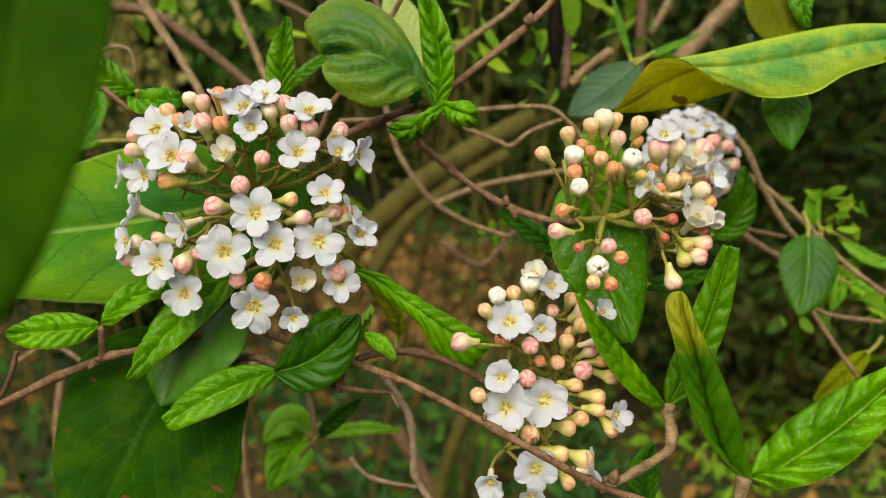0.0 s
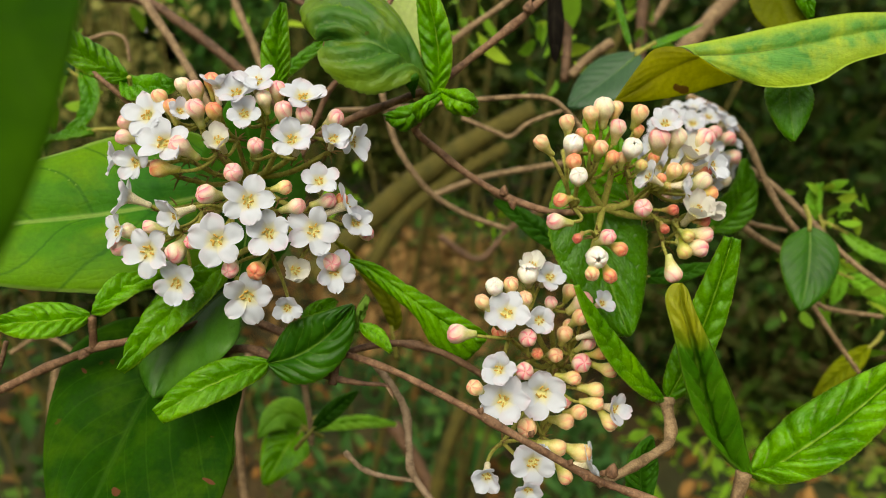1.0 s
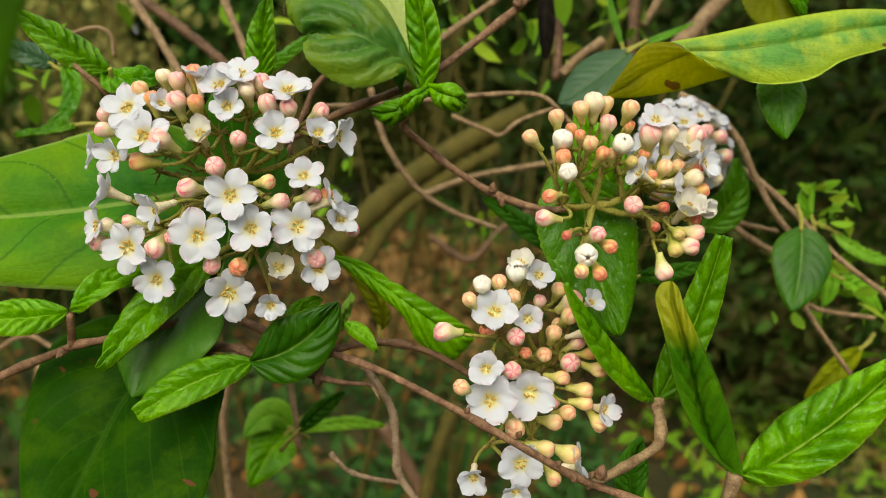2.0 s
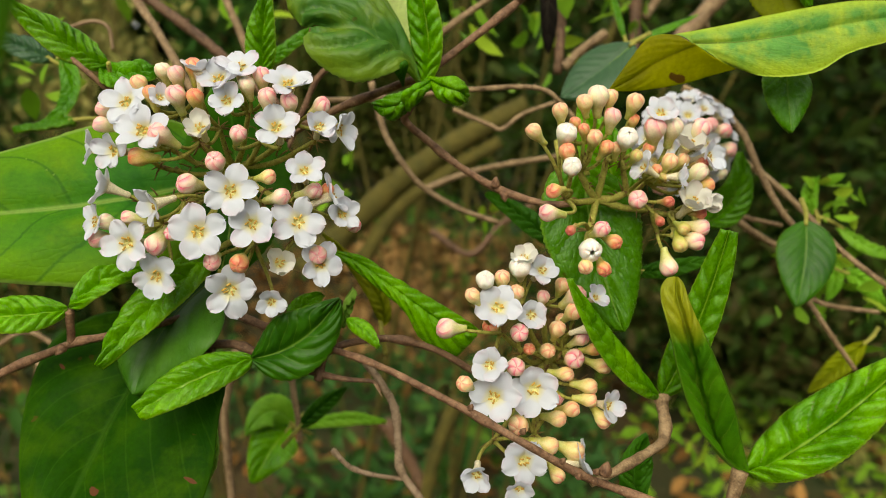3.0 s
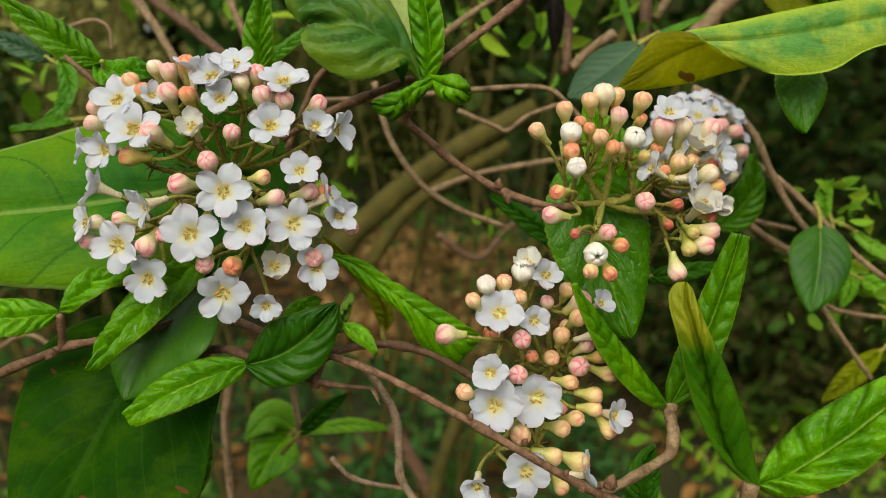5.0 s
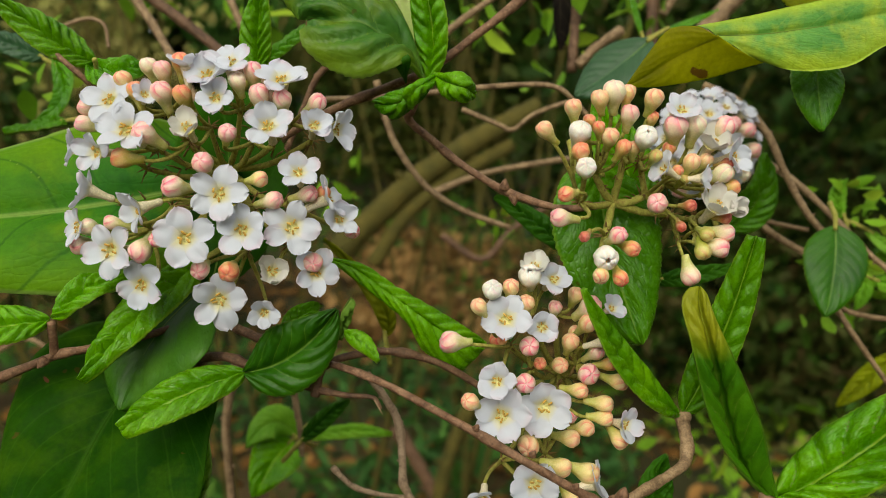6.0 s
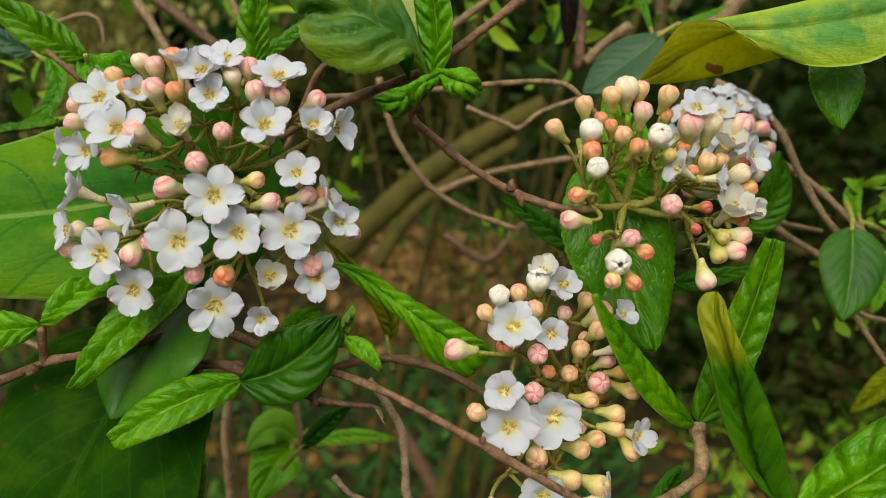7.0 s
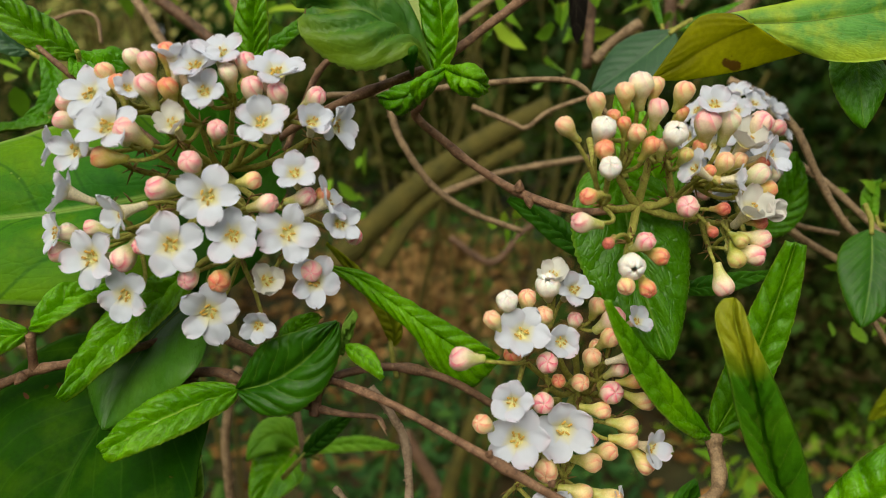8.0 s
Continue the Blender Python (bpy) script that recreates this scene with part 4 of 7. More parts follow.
flower_bud(full_cluster, (-0.0339, 0.1854, 1.0779), (0.00, -0.58, 0.82), 0.0015, "pink", (-0.0330, 0.1923, 1.0757))
flower_bud(full_cluster, (-0.0432, 0.1752, 1.0751), (0.41, -0.68, 0.61), 0.0020, "pink", (-0.0416, 0.1901, 1.0716))
flower_bud(full_cluster, (-0.0479, 0.1729, 1.0692), (0.00, -0.90, 0.44), 0.0023, "pink", (-0.0526, 0.1860, 1.0564))
flower_bud(full_cluster, (-0.0763, 0.1839, 1.0796), (-0.74, -0.44, 0.50), 0.0018, "pink", (-0.0646, 0.1907, 1.0699))
flower_bud(full_cluster, (-0.0763, 0.1824, 1.0762), (-0.80, -0.45, 0.40), 0.0020, "pink", (-0.0646, 0.1907, 1.0699))
flower_bud(full_cluster, (-0.0695, 0.1834, 1.0785), (-0.43, -0.45, 0.78), 0.0019, "pink", (-0.0646, 0.1907, 1.0699))
flower_bud(full_cluster, (-0.0609, 0.1764, 1.0748), (-0.51, -0.64, 0.57), 0.0024, "pink", (-0.0566, 0.1891, 1.0718))
flower_bud(full_cluster, (-0.0660, 0.1761, 1.0697), (-0.98, -0.16, 0.14), 0.0022, "coral", (-0.0566, 0.1891, 1.0718))
flower_bud(full_cluster, (-0.0541, 0.1722, 1.0643), (-0.70, -0.65, 0.29), 0.0023, "pink", (-0.0526, 0.1860, 1.0564))
flower_bud(full_cluster, (-0.0693, 0.1749, 1.0558), (-0.95, -0.25, 0.17), 0.0017, "pink", (-0.0609, 0.1872, 1.0568))
flower_bud(full_cluster, (-0.0756, 0.1771, 1.0541), (-0.72, -0.52, 0.46), 0.0019, "cream", (-0.0664, 0.1868, 1.0516))
flower_bud(full_cluster, (-0.0783, 0.1782, 1.0498), (-0.71, -0.68, 0.18), 0.0022, "pink", (-0.0664, 0.1868, 1.0516))
flower_bud(full_cluster, (-0.0630, 0.1732, 1.0503), (-0.45, -0.70, -0.55), 0.0024, "pink", (-0.0609, 0.1872, 1.0568))
flower_bud(full_cluster, (-0.0583, 0.1721, 1.0530), (-0.32, -0.92, 0.25), 0.0020, "pink", (-0.0526, 0.1860, 1.0564))
flower_bud(full_cluster, (-0.0500, 0.1720, 1.0463), (-0.10, -1.00, -0.03), 0.0020, "pink", (-0.0433, 0.1845, 1.0469))
flower_bud(full_cluster, (-0.0439, 0.1724, 1.0459), (0.00, -0.99, -0.12), 0.0023, "coral", (-0.0433, 0.1845, 1.0469))
flower_bud(full_cluster, (-0.0368, 0.1736, 1.0658), (0.98, -0.18, 0.10), 0.0017, "peach", (-0.0416, 0.1861, 1.0566))
flower_bud(full_cluster, (-0.0342, 0.1737, 1.0612), (0.88, -0.38, 0.27), 0.0020, "pink", (-0.0416, 0.1861, 1.0566))
flower_bud(full_cluster, (-0.0272, 0.1765, 1.0620), (0.83, -0.45, 0.33), 0.0020, "pink", (-0.0322, 0.1872, 1.0568))
flower_bud(full_cluster, (-0.0240, 0.1782, 1.0619), (0.54, -0.49, 0.69), 0.0016, "coral", (-0.0322, 0.1872, 1.0568))
flower_bud(full_cluster, (-0.0265, 0.1771, 1.0467), (0.10, -0.99, 0.06), 0.0023, "pink", (-0.0339, 0.1859, 1.0480))
flower_bud(full_cluster, (-0.0185, 0.1809, 1.0529), (0.78, -0.62, -0.04), 0.0017, "pink", (-0.0322, 0.1872, 1.0568))

low_cluster = thing("flower_cluster", (0.0327, 0.1960, 1.0123), "loose cluster of white flowers and peach buds behind a twig", "flower cluster", "flower clusters of the shrub")
for joint in [
    (0.0182, 0.1827, 1.0245),
    (0.0236, 0.1852, 1.0302),
    (0.0296, 0.1875, 1.0310),
    (0.0349, 0.1853, 1.0188),
    (0.0236, 0.1821, 1.0185),
    (0.0394, 0.1840, 1.0102),
    (0.0307, 0.1824, 1.0118),
    (0.0356, 0.1816, 1.0013),
    (0.0168, 0.1773, 0.9969),
    (0.0277, 0.1795, 0.9973),
    (0.0369, 0.1865, 1.0232),
    (0.0402, 0.1858, 1.0169),
]:
    ray(low_cluster, (0.0327, 0.1960, 1.0123), joint)
flower(low_cluster, (0.0167, 0.1738, 1.0345), (-0.05, -0.80, 0.60), 0.0065, 0.78, (0.0182, 0.1827, 1.0245), 1.05)
flower(low_cluster, (0.0252, 0.1776, 1.0312), (0.10, -0.91, 0.40), 0.0048, 0.6, (0.0236, 0.1852, 1.0302), 1.05)
flower(low_cluster, (0.0146, 0.1684, 1.0219), (-0.10, -0.87, 0.48), 0.0053, 0.6, (0.0182, 0.1827, 1.0245), 1.05)
flower(low_cluster, (0.0158, 0.1675, 1.0141), (-0.10, -0.93, 0.35), 0.0071, 0.8, (0.0236, 0.1821, 1.0185), 1.05)
flower(low_cluster, (0.0261, 0.1730, 1.0135), (0.05, -0.93, 0.35), 0.0071, 0.84, (0.0307, 0.1824, 1.0118), 1.05)
flower(low_cluster, (0.0451, 0.1757, 1.0078), (0.57, -0.79, 0.21), 0.0052, 0.6, (0.0394, 0.1840, 1.0102), 1.05)
flower(low_cluster, (0.0280, 0.1824, 1.0411), (0.32, -0.66, 0.68), 0.0050, 0.7, (0.0236, 0.1852, 1.0302), 1.05)
flower(low_cluster, (0.0234, 0.1813, 1.0453), (-0.14, -0.50, 0.86), 0.0035, 0.5, (0.0236, 0.1852, 1.0302), 1.05)
flower_bud(low_cluster, (0.0135, 0.1742, 1.0412), (-0.08, -0.64, 0.76), 0.0021, "white", (0.0182, 0.1827, 1.0245))
flower(low_cluster, (0.0118, 0.1619, 0.9969), (-0.10, -1.00, -0.03), 0.0051, 0.6, (0.0168, 0.1773, 0.9969), 1.05)
flower(low_cluster, (0.0238, 0.1684, 0.9967), (0.00, -0.99, 0.11), 0.0065, 0.85, (0.0277, 0.1795, 0.9973), 1.05)
flower(low_cluster, (0.0226, 0.1664, 0.9901), (0.00, -0.96, -0.28), 0.0046, 0.6, (0.0168, 0.1773, 0.9969), 1.05)
flower(low_cluster, (0.0382, 0.1729, 0.9936), (0.94, -0.11, 0.32), 0.0057, 0.85, (0.0277, 0.1795, 0.9973), 1.05)
flower(low_cluster, (0.0397, 0.1805, 1.0265), (0.87, -0.30, 0.38), 0.0047, 0.6, (0.0349, 0.1853, 1.0188), 1.05)
flower(low_cluster, (0.0419, 0.1830, 1.0339), (0.53, -0.63, 0.56), 0.0040, 0.7, (0.0369, 0.1865, 1.0232), 1.05)
flower_bud(low_cluster, (0.0047, 0.1666, 1.0320), (-0.95, -0.24, 0.21), 0.0023, "pink", (0.0182, 0.1827, 1.0245))
flower_bud(low_cluster, (0.0106, 0.1723, 1.0378), (-0.37, -0.35, 0.86), 0.0018, "peach", (0.0182, 0.1827, 1.0245))
flower_bud(low_cluster, (0.0178, 0.1774, 1.0405), (0.00, -0.32, 0.95), 0.0019, "peach", (0.0236, 0.1852, 1.0302))
flower_bud(low_cluster, (0.0215, 0.1783, 1.0365), (0.00, -0.37, 0.93), 0.0019, "peach", (0.0236, 0.1852, 1.0302))
flower_bud(low_cluster, (0.0156, 0.1789, 1.0276), (-0.29, -0.72, 0.64), 0.0021, "coral", (0.0182, 0.1827, 1.0245))
flower_bud(low_cluster, (0.0222, 0.1755, 1.0273), (-0.05, -0.85, 0.52), 0.0022, "pink", (0.0236, 0.1821, 1.0185))
flower_bud(low_cluster, (0.0324, 0.1807, 1.0261), (0.09, -0.32, 0.94), 0.0020, "peach", (0.0349, 0.1853, 1.0188))
flower_bud(low_cluster, (0.0364, 0.1828, 1.0300), (0.54, -0.49, 0.69), 0.0021, "peach", (0.0369, 0.1865, 1.0232))
flower_bud(low_cluster, (0.0370, 0.1841, 1.0338), (0.61, -0.46, 0.65), 0.0025, "pink", (0.0296, 0.1875, 1.0310))
flower_bud(low_cluster, (0.0213, 0.1726, 1.0197), (0.00, -0.94, 0.35), 0.0022, "pink", (0.0236, 0.1821, 1.0185))
flower_bud(low_cluster, (0.0366, 0.1790, 1.0190), (0.19, -0.88, 0.43), 0.0025, "pink", (0.0349, 0.1853, 1.0188))
flower_bud(low_cluster, (0.0344, 0.1782, 1.0152), (0.80, -0.55, 0.25), 0.0020, "peach", (0.0307, 0.1824, 1.0118))
flower_bud(low_cluster, (0.0437, 0.1786, 1.0174), (0.83, -0.56, 0.05), 0.0021, "peach", (0.0349, 0.1853, 1.0188))
flower_bud(low_cluster, (0.0089, 0.1654, 1.0184), (-0.51, -0.64, 0.57), 0.0020, "peach", (0.0236, 0.1821, 1.0185))
flower_bud(low_cluster, (0.0223, 0.1703, 1.0056), (-0.19, -0.98, -0.03), 0.0024, "peach", (0.0277, 0.1795, 0.9973))
flower_bud(low_cluster, (0.0360, 0.1764, 1.0063), (0.77, -0.48, 0.43), 0.0021, "peach", (0.0277, 0.1795, 0.9973))
flower_bud(low_cluster, (0.0324, 0.1754, 1.0043), (0.83, -0.55, 0.10), 0.0022, "peach", (0.0277, 0.1795, 0.9973))
flower_bud(low_cluster, (0.0442, 0.1759, 1.0040), (0.60, -0.66, -0.45), 0.0021, "peach", (0.0394, 0.1840, 1.0102))
flower_bud(low_cluster, (0.0403, 0.1776, 1.0122), (0.96, -0.28, 0.07), 0.0021, "peach", (0.0307, 0.1824, 1.0118))
flower_bud(low_cluster, (0.0368, 0.1743, 0.9958), (0.94, -0.25, -0.22), 0.0026, "peach", (0.0277, 0.1795, 0.9973))
flower_bud(low_cluster, (0.0328, 0.1726, 0.9901), (0.57, -0.64, -0.51), 0.0020, "peach", (0.0277, 0.1795, 0.9973))
flower_bud(low_cluster, (0.0302, 0.1730, 0.9981), (0.95, -0.26, -0.15), 0.0023, "peach", (0.0168, 0.1773, 0.9969))
flower_bud(low_cluster, (0.0224, 0.1807, 1.0424), (-0.13, -0.57, 0.81), 0.0025, "white", (0.0236, 0.1852, 1.0302))
flower_bud(low_cluster, (0.0404, 0.1769, 1.0088), (0.98, -0.21, 0.06), 0.0020, "peach", (0.0307, 0.1824, 1.0118))
flower_bud(low_cluster, (0.0302, 0.1815, 1.0201), (0.34, -0.82, 0.46), 0.0019, "peach", (0.0236, 0.1821, 1.0185))
flower_bud(low_cluster, (0.0327, 0.1799, 1.0077), (0.57, -0.82, -0.01), 0.0018, "pink", (0.0307, 0.1824, 1.0118))
flower_bud(low_cluster, (0.0255, 0.1802, 1.0210), (-0.12, -0.81, 0.58), 0.0016, "coral", (0.0236, 0.1821, 1.0185))
flower_bud(low_cluster, (0.0388, 0.1825, 1.0229), (0.64, -0.51, 0.58), 0.0019, "pink", (0.0349, 0.1853, 1.0188))
flower_bud(low_cluster, (0.0290, 0.1843, 1.0334), (0.10, -0.37, 0.92), 0.0017, "pink", (0.0296, 0.1875, 1.0310))
flower_bud(low_cluster, (0.0341, 0.1868, 1.0357), (0.28, -0.23, 0.93), 0.0019, "peach", (0.0296, 0.1875, 1.0310))
flower_bud(low_cluster, (0.0418, 0.1816, 1.0204), (0.90, -0.33, 0.30), 0.0017, "coral", (0.0349, 0.1853, 1.0188))
flower_bud(low_cluster, (0.0342, 0.1867, 1.0264), (0.21, -0.55, 0.81), 0.0016, "peach", (0.0349, 0.1853, 1.0188))

budding_cluster = thing("flower_cluster", (0.0434, 0.1954, 1.0567), "spreading cluster of peach buds and half-open cream flowers", "flower cluster", "flower clusters of the shrub")
HUB, FORK, SIDE = (0.0434, 0.1954, 1.0567), (0.0515, 0.1959, 1.0585), (0.0585, 0.1975, 1.0535)
for start, joint, thick in [
    (HUB, FORK, 0.00115), (HUB, SIDE, 0.00105), (SIDE, (0.0654, 0.1995, 1.0524), 0.0008), (SIDE, (0.0622, 0.1986, 1.0453), 0.00072),
    (HUB, (0.0374, 0.1905, 1.0652), 0.001), ((0.0374, 0.1905, 1.0652), (0.0404, 0.1904, 1.0726), 0.0007), (HUB, (0.0450, 0.1933, 1.0682), 0.001),
    (FORK, (0.0492, 0.1951, 1.0670), 0.00085), (FORK, (0.0561, 0.1967, 1.0614), 0.001), ((0.0561, 0.1967, 1.0614), (0.0632, 0.2002, 1.0629), 0.0008),
    ((0.0561, 0.1967, 1.0614), (0.0696, 0.2027, 1.0606), 0.0007), (HUB, (0.0401, 0.1866, 1.0506), 0.001), (HUB, (0.0336, 0.1856, 1.0587), 0.00085),
]:
    ray(budding_cluster, start, joint, thick, (0, 0, -0.0008))
flower(budding_cluster, (0.0569, 0.1909, 1.0791), (-0.09, -0.69, 0.72), 0.0050, 0.62, (0.0492, 0.1951, 1.0670))
flower(budding_cluster, (0.0653, 0.1923, 1.0724), (0.13, -0.69, 0.71), 0.0050, 0.5, (0.0632, 0.2002, 1.0629))
flower(budding_cluster, (0.0703, 0.1930, 1.0682), (0.62, -0.73, 0.28), 0.0054, 0.6, (0.0632, 0.2002, 1.0629))
flower(budding_cluster, (0.0669, 0.1890, 1.0580), (0.25, -0.67, 0.70), 0.0052, 0.5, (0.0654, 0.1995, 1.0524))
flower(budding_cluster, (0.0712, 0.1906, 1.0571), (0.62, -0.73, 0.28), 0.0040, 0.3, (0.0654, 0.1995, 1.0524))
flower_bud(budding_cluster, (0.0475, 0.1850, 1.0738), (0.00, -0.75, 0.66), 0.0024, "white", (0.0450, 0.1933, 1.0682))
flower_bud(budding_cluster, (0.0330, 0.1763, 1.0682), (-0.14, -0.79, 0.59), 0.0021, "white", (0.0336, 0.1856, 1.0587))
flower(budding_cluster, (0.0525, 0.1849, 1.0667), (-0.82, -0.29, 0.50), 0.0046, 0.7, (0.0561, 0.1967, 1.0614))
flower(budding_cluster, (0.0616, 0.1881, 1.0641), (0.89, -0.43, 0.12), 0.0041, 0.7, (0.0561, 0.1967, 1.0614))
flower_bud(budding_cluster, (0.0303, 0.1801, 1.0803), (-0.17, -0.27, 0.95), 0.0019, "peach", (0.0404, 0.1904, 1.0726))
flower_bud(budding_cluster, (0.0240, 0.1756, 1.0761), (-0.57, -0.31, 0.76), 0.0019, "peach", (0.0336, 0.1856, 1.0587))
flower_bud(budding_cluster, (0.0366, 0.1837, 1.0820), (-0.09, -0.27, 0.96), 0.0019, "peach", (0.0404, 0.1904, 1.0726))
flower_bud(budding_cluster, (0.0400, 0.1857, 1.0832), (0.00, -0.28, 0.96), 0.0025, "cream", (0.0404, 0.1904, 1.0726))
flower_bud(budding_cluster, (0.0434, 0.1872, 1.0831), (0.09, -0.27, 0.96), 0.0018, "peach", (0.0404, 0.1904, 1.0726))
flower_bud(budding_cluster, (0.0437, 0.1858, 1.0785), (0.17, -0.27, 0.95), 0.0021, "pink", (0.0404, 0.1904, 1.0726))
flower_bud(budding_cluster, (0.0498, 0.1896, 1.0817), (0.17, -0.27, 0.95), 0.0022, "peach", (0.0450, 0.1933, 1.0682))
flower_bud(budding_cluster, (0.0363, 0.1815, 1.0760), (-0.10, -0.37, 0.92), 0.0015, "coral", (0.0374, 0.1905, 1.0652))
flower_bud(budding_cluster, (0.0389, 0.1821, 1.0740), (0.00, -0.43, 0.90), 0.0019, "peach", (0.0374, 0.1905, 1.0652))
flower_bud(budding_cluster, (0.0420, 0.1827, 1.0716), (0.23, -0.49, 0.84), 0.0018, "coral", (0.0374, 0.1905, 1.0652))
flower_bud(budding_cluster, (0.0320, 0.1779, 1.0713), (-0.25, -0.56, 0.79), 0.0019, "coral", (0.0336, 0.1856, 1.0587))
flower_bud(budding_cluster, (0.0290, 0.1742, 1.0630), (-0.80, -0.60, 0.06), 0.0017, "coral", (0.0336, 0.1856, 1.0587))
flower_bud(budding_cluster, (0.0278, 0.1727, 1.0581), (-0.95, -0.31, 0.08), 0.0021, "pink", (0.0336, 0.1856, 1.0587))
flower_bud(budding_cluster, (0.0333, 0.1744, 1.0537), (-0.60, -0.79, -0.16), 0.0013, "red", (0.0401, 0.1866, 1.0506))
flower_bud(budding_cluster, (0.0410, 0.1778, 1.0529), (0.29, -0.72, 0.64), 0.0021, "pink", (0.0401, 0.1866, 1.0506))
flower_bud(budding_cluster, (0.0444, 0.1787, 1.0499), (0.62, -0.78, -0.05), 0.0019, "coral", (0.0401, 0.1866, 1.0506))
flower_bud(budding_cluster, (0.0383, 0.1757, 1.0486), (0.00, -1.00, -0.03), 0.0026, "white", (0.0401, 0.1866, 1.0506))
flower_bud(budding_cluster, (0.0373, 0.1745, 1.0451), (-0.21, -0.81, -0.55), 0.0018, "peach", (0.0401, 0.1866, 1.0506))
flower_bud(budding_cluster, (0.0419, 0.1764, 1.0439), (0.17, -0.95, -0.27), 0.0019, "coral", (0.0401, 0.1866, 1.0506))
flower_bud(budding_cluster, (0.0554, 0.1899, 1.0752), (0.00, -0.37, 0.93), 0.0028, "pink", (0.0561, 0.1967, 1.0614))
flower_bud(budding_cluster, (0.0605, 0.1921, 1.0753), (0.10, -0.37, 0.92), 0.0025, "cream", (0.0561, 0.1967, 1.0614))
flower_bud(budding_cluster, (0.0594, 0.1890, 1.0674), (0.23, -0.49, 0.84), 0.0020, "peach", (0.0561, 0.1967, 1.0614))
flower_bud(budding_cluster, (0.0501, 0.1856, 1.0694), (0.25, -0.56, 0.79), 0.0015, "green", (0.0492, 0.1951, 1.0670))
flower_bud(budding_cluster, (0.0676, 0.1915, 1.0645), (0.64, -0.51, 0.58), 0.0024, "cream", (0.0632, 0.2002, 1.0629))
flower_bud(budding_cluster, (0.0690, 0.1929, 1.0669), (0.77, -0.48, 0.43), 0.0014, "red", (0.0632, 0.2002, 1.0629))
flower_bud(budding_cluster, (0.0702, 0.1919, 1.0614), (0.98, -0.16, 0.14), 0.0019, "coral", (0.0561, 0.1967, 1.0614))
flower_bud(budding_cluster, (0.0508, 0.1833, 1.0591), (-0.20, -0.92, 0.35), 0.0024, "pink", (0.0515, 0.1959, 1.0585))
flower_bud(budding_cluster, (0.0592, 0.1867, 1.0580), (0.64, -0.74, 0.20), 0.0014, "red", (0.0515, 0.1959, 1.0585))
flower_bud(budding_cluster, (0.0687, 0.1899, 1.0545), (0.80, -0.58, 0.16), 0.0015, "red", (0.0654, 0.1995, 1.0524))
flower_bud(budding_cluster, (0.0687, 0.1892, 1.0510), (0.94, -0.33, -0.02), 0.0022, "pink", (0.0622, 0.1986, 1.0453))
flower_bud(budding_cluster, (0.0669, 0.1878, 1.0478), (0.87, -0.48, -0.10), 0.0025, "pink", (0.0622, 0.1986, 1.0453))
flower_bud(budding_cluster, (0.0631, 0.1862, 1.0475), (0.09, -0.75, -0.66), 0.0020, "green", (0.0654, 0.1995, 1.0524))
flower_bud(budding_cluster, (0.0599, 0.1838, 1.0424), (0.28, -0.51, -0.82), 0.0023, "pink", (0.0622, 0.1986, 1.0453))
flower_bud(budding_cluster, (0.0682, 0.1952, 1.0748), (0.51, -0.43, 0.75), 0.0026, "pink", (0.0632, 0.2002, 1.0629))
flower_bud(budding_cluster, (0.0318, 0.1792, 1.0755), (0.12, -0.50, 0.86), 0.0023, "white", (0.0336, 0.1856, 1.0587))
flower_bud(budding_cluster, (0.0556, 0.1869, 1.0659), (0.41, -0.68, 0.61), 0.0014, "coral", (0.0515, 0.1959, 1.0585))
flower_bud(budding_cluster, (0.0639, 0.1873, 1.0512), (0.46, -0.81, -0.37), 0.0016, "green", (0.0654, 0.1995, 1.0524))
flower_bud(budding_cluster, (0.0458, 0.1879, 1.0708), (0.10, -0.37, 0.92), 0.0015, "peach", (0.0450, 0.1933, 1.0682))
flower_bud(budding_cluster, (0.0548, 0.1917, 1.0702), (0.10, -0.37, 0.92), 0.0016, "coral", (0.0561, 0.1967, 1.0614))
flower_bud(budding_cluster, (0.0583, 0.1901, 1.0633), (0.21, -0.67, 0.72), 0.0014, "green", (0.0561, 0.1967, 1.0614))
flower_bud(budding_cluster, (0.0642, 0.1937, 1.0672), (0.40, -0.40, 0.83), 0.0017, "peach", (0.0561, 0.1967, 1.0614))
flower_bud(budding_cluster, (0.0662, 0.1936, 1.0602), (0.72, -0.52, 0.46), 0.0015, "coral", (0.0561, 0.1967, 1.0614))
flower_bud(budding_cluster, (0.0580, 0.1878, 1.0529), (0.25, -0.88, -0.41), 0.0013, "red", (0.0515, 0.1959, 1.0585))
flower_bud(budding_cluster, (0.0637, 0.1903, 1.0492), (0.33, -0.82, -0.47), 0.0015, "peach", (0.0654, 0.1995, 1.0524))
flower_bud(budding_cluster, (0.0502, 0.1911, 1.0774), (0.09, -0.32, 0.94), 0.0016, "coral", (0.0492, 0.1951, 1.0670))
flower_bud(budding_cluster, (0.0346, 0.1841, 1.0773), (-0.09, -0.32, 0.94), 0.0014, "coral", (0.0374, 0.1905, 1.0652))

far_cluster = thing("flower_cluster", (0.0892, 0.2713, 1.0616), "rounded cluster of white flowers half hidden behind buds", "flower cluster", "flower clusters of the shrub")
far_rng = random.Random(5)
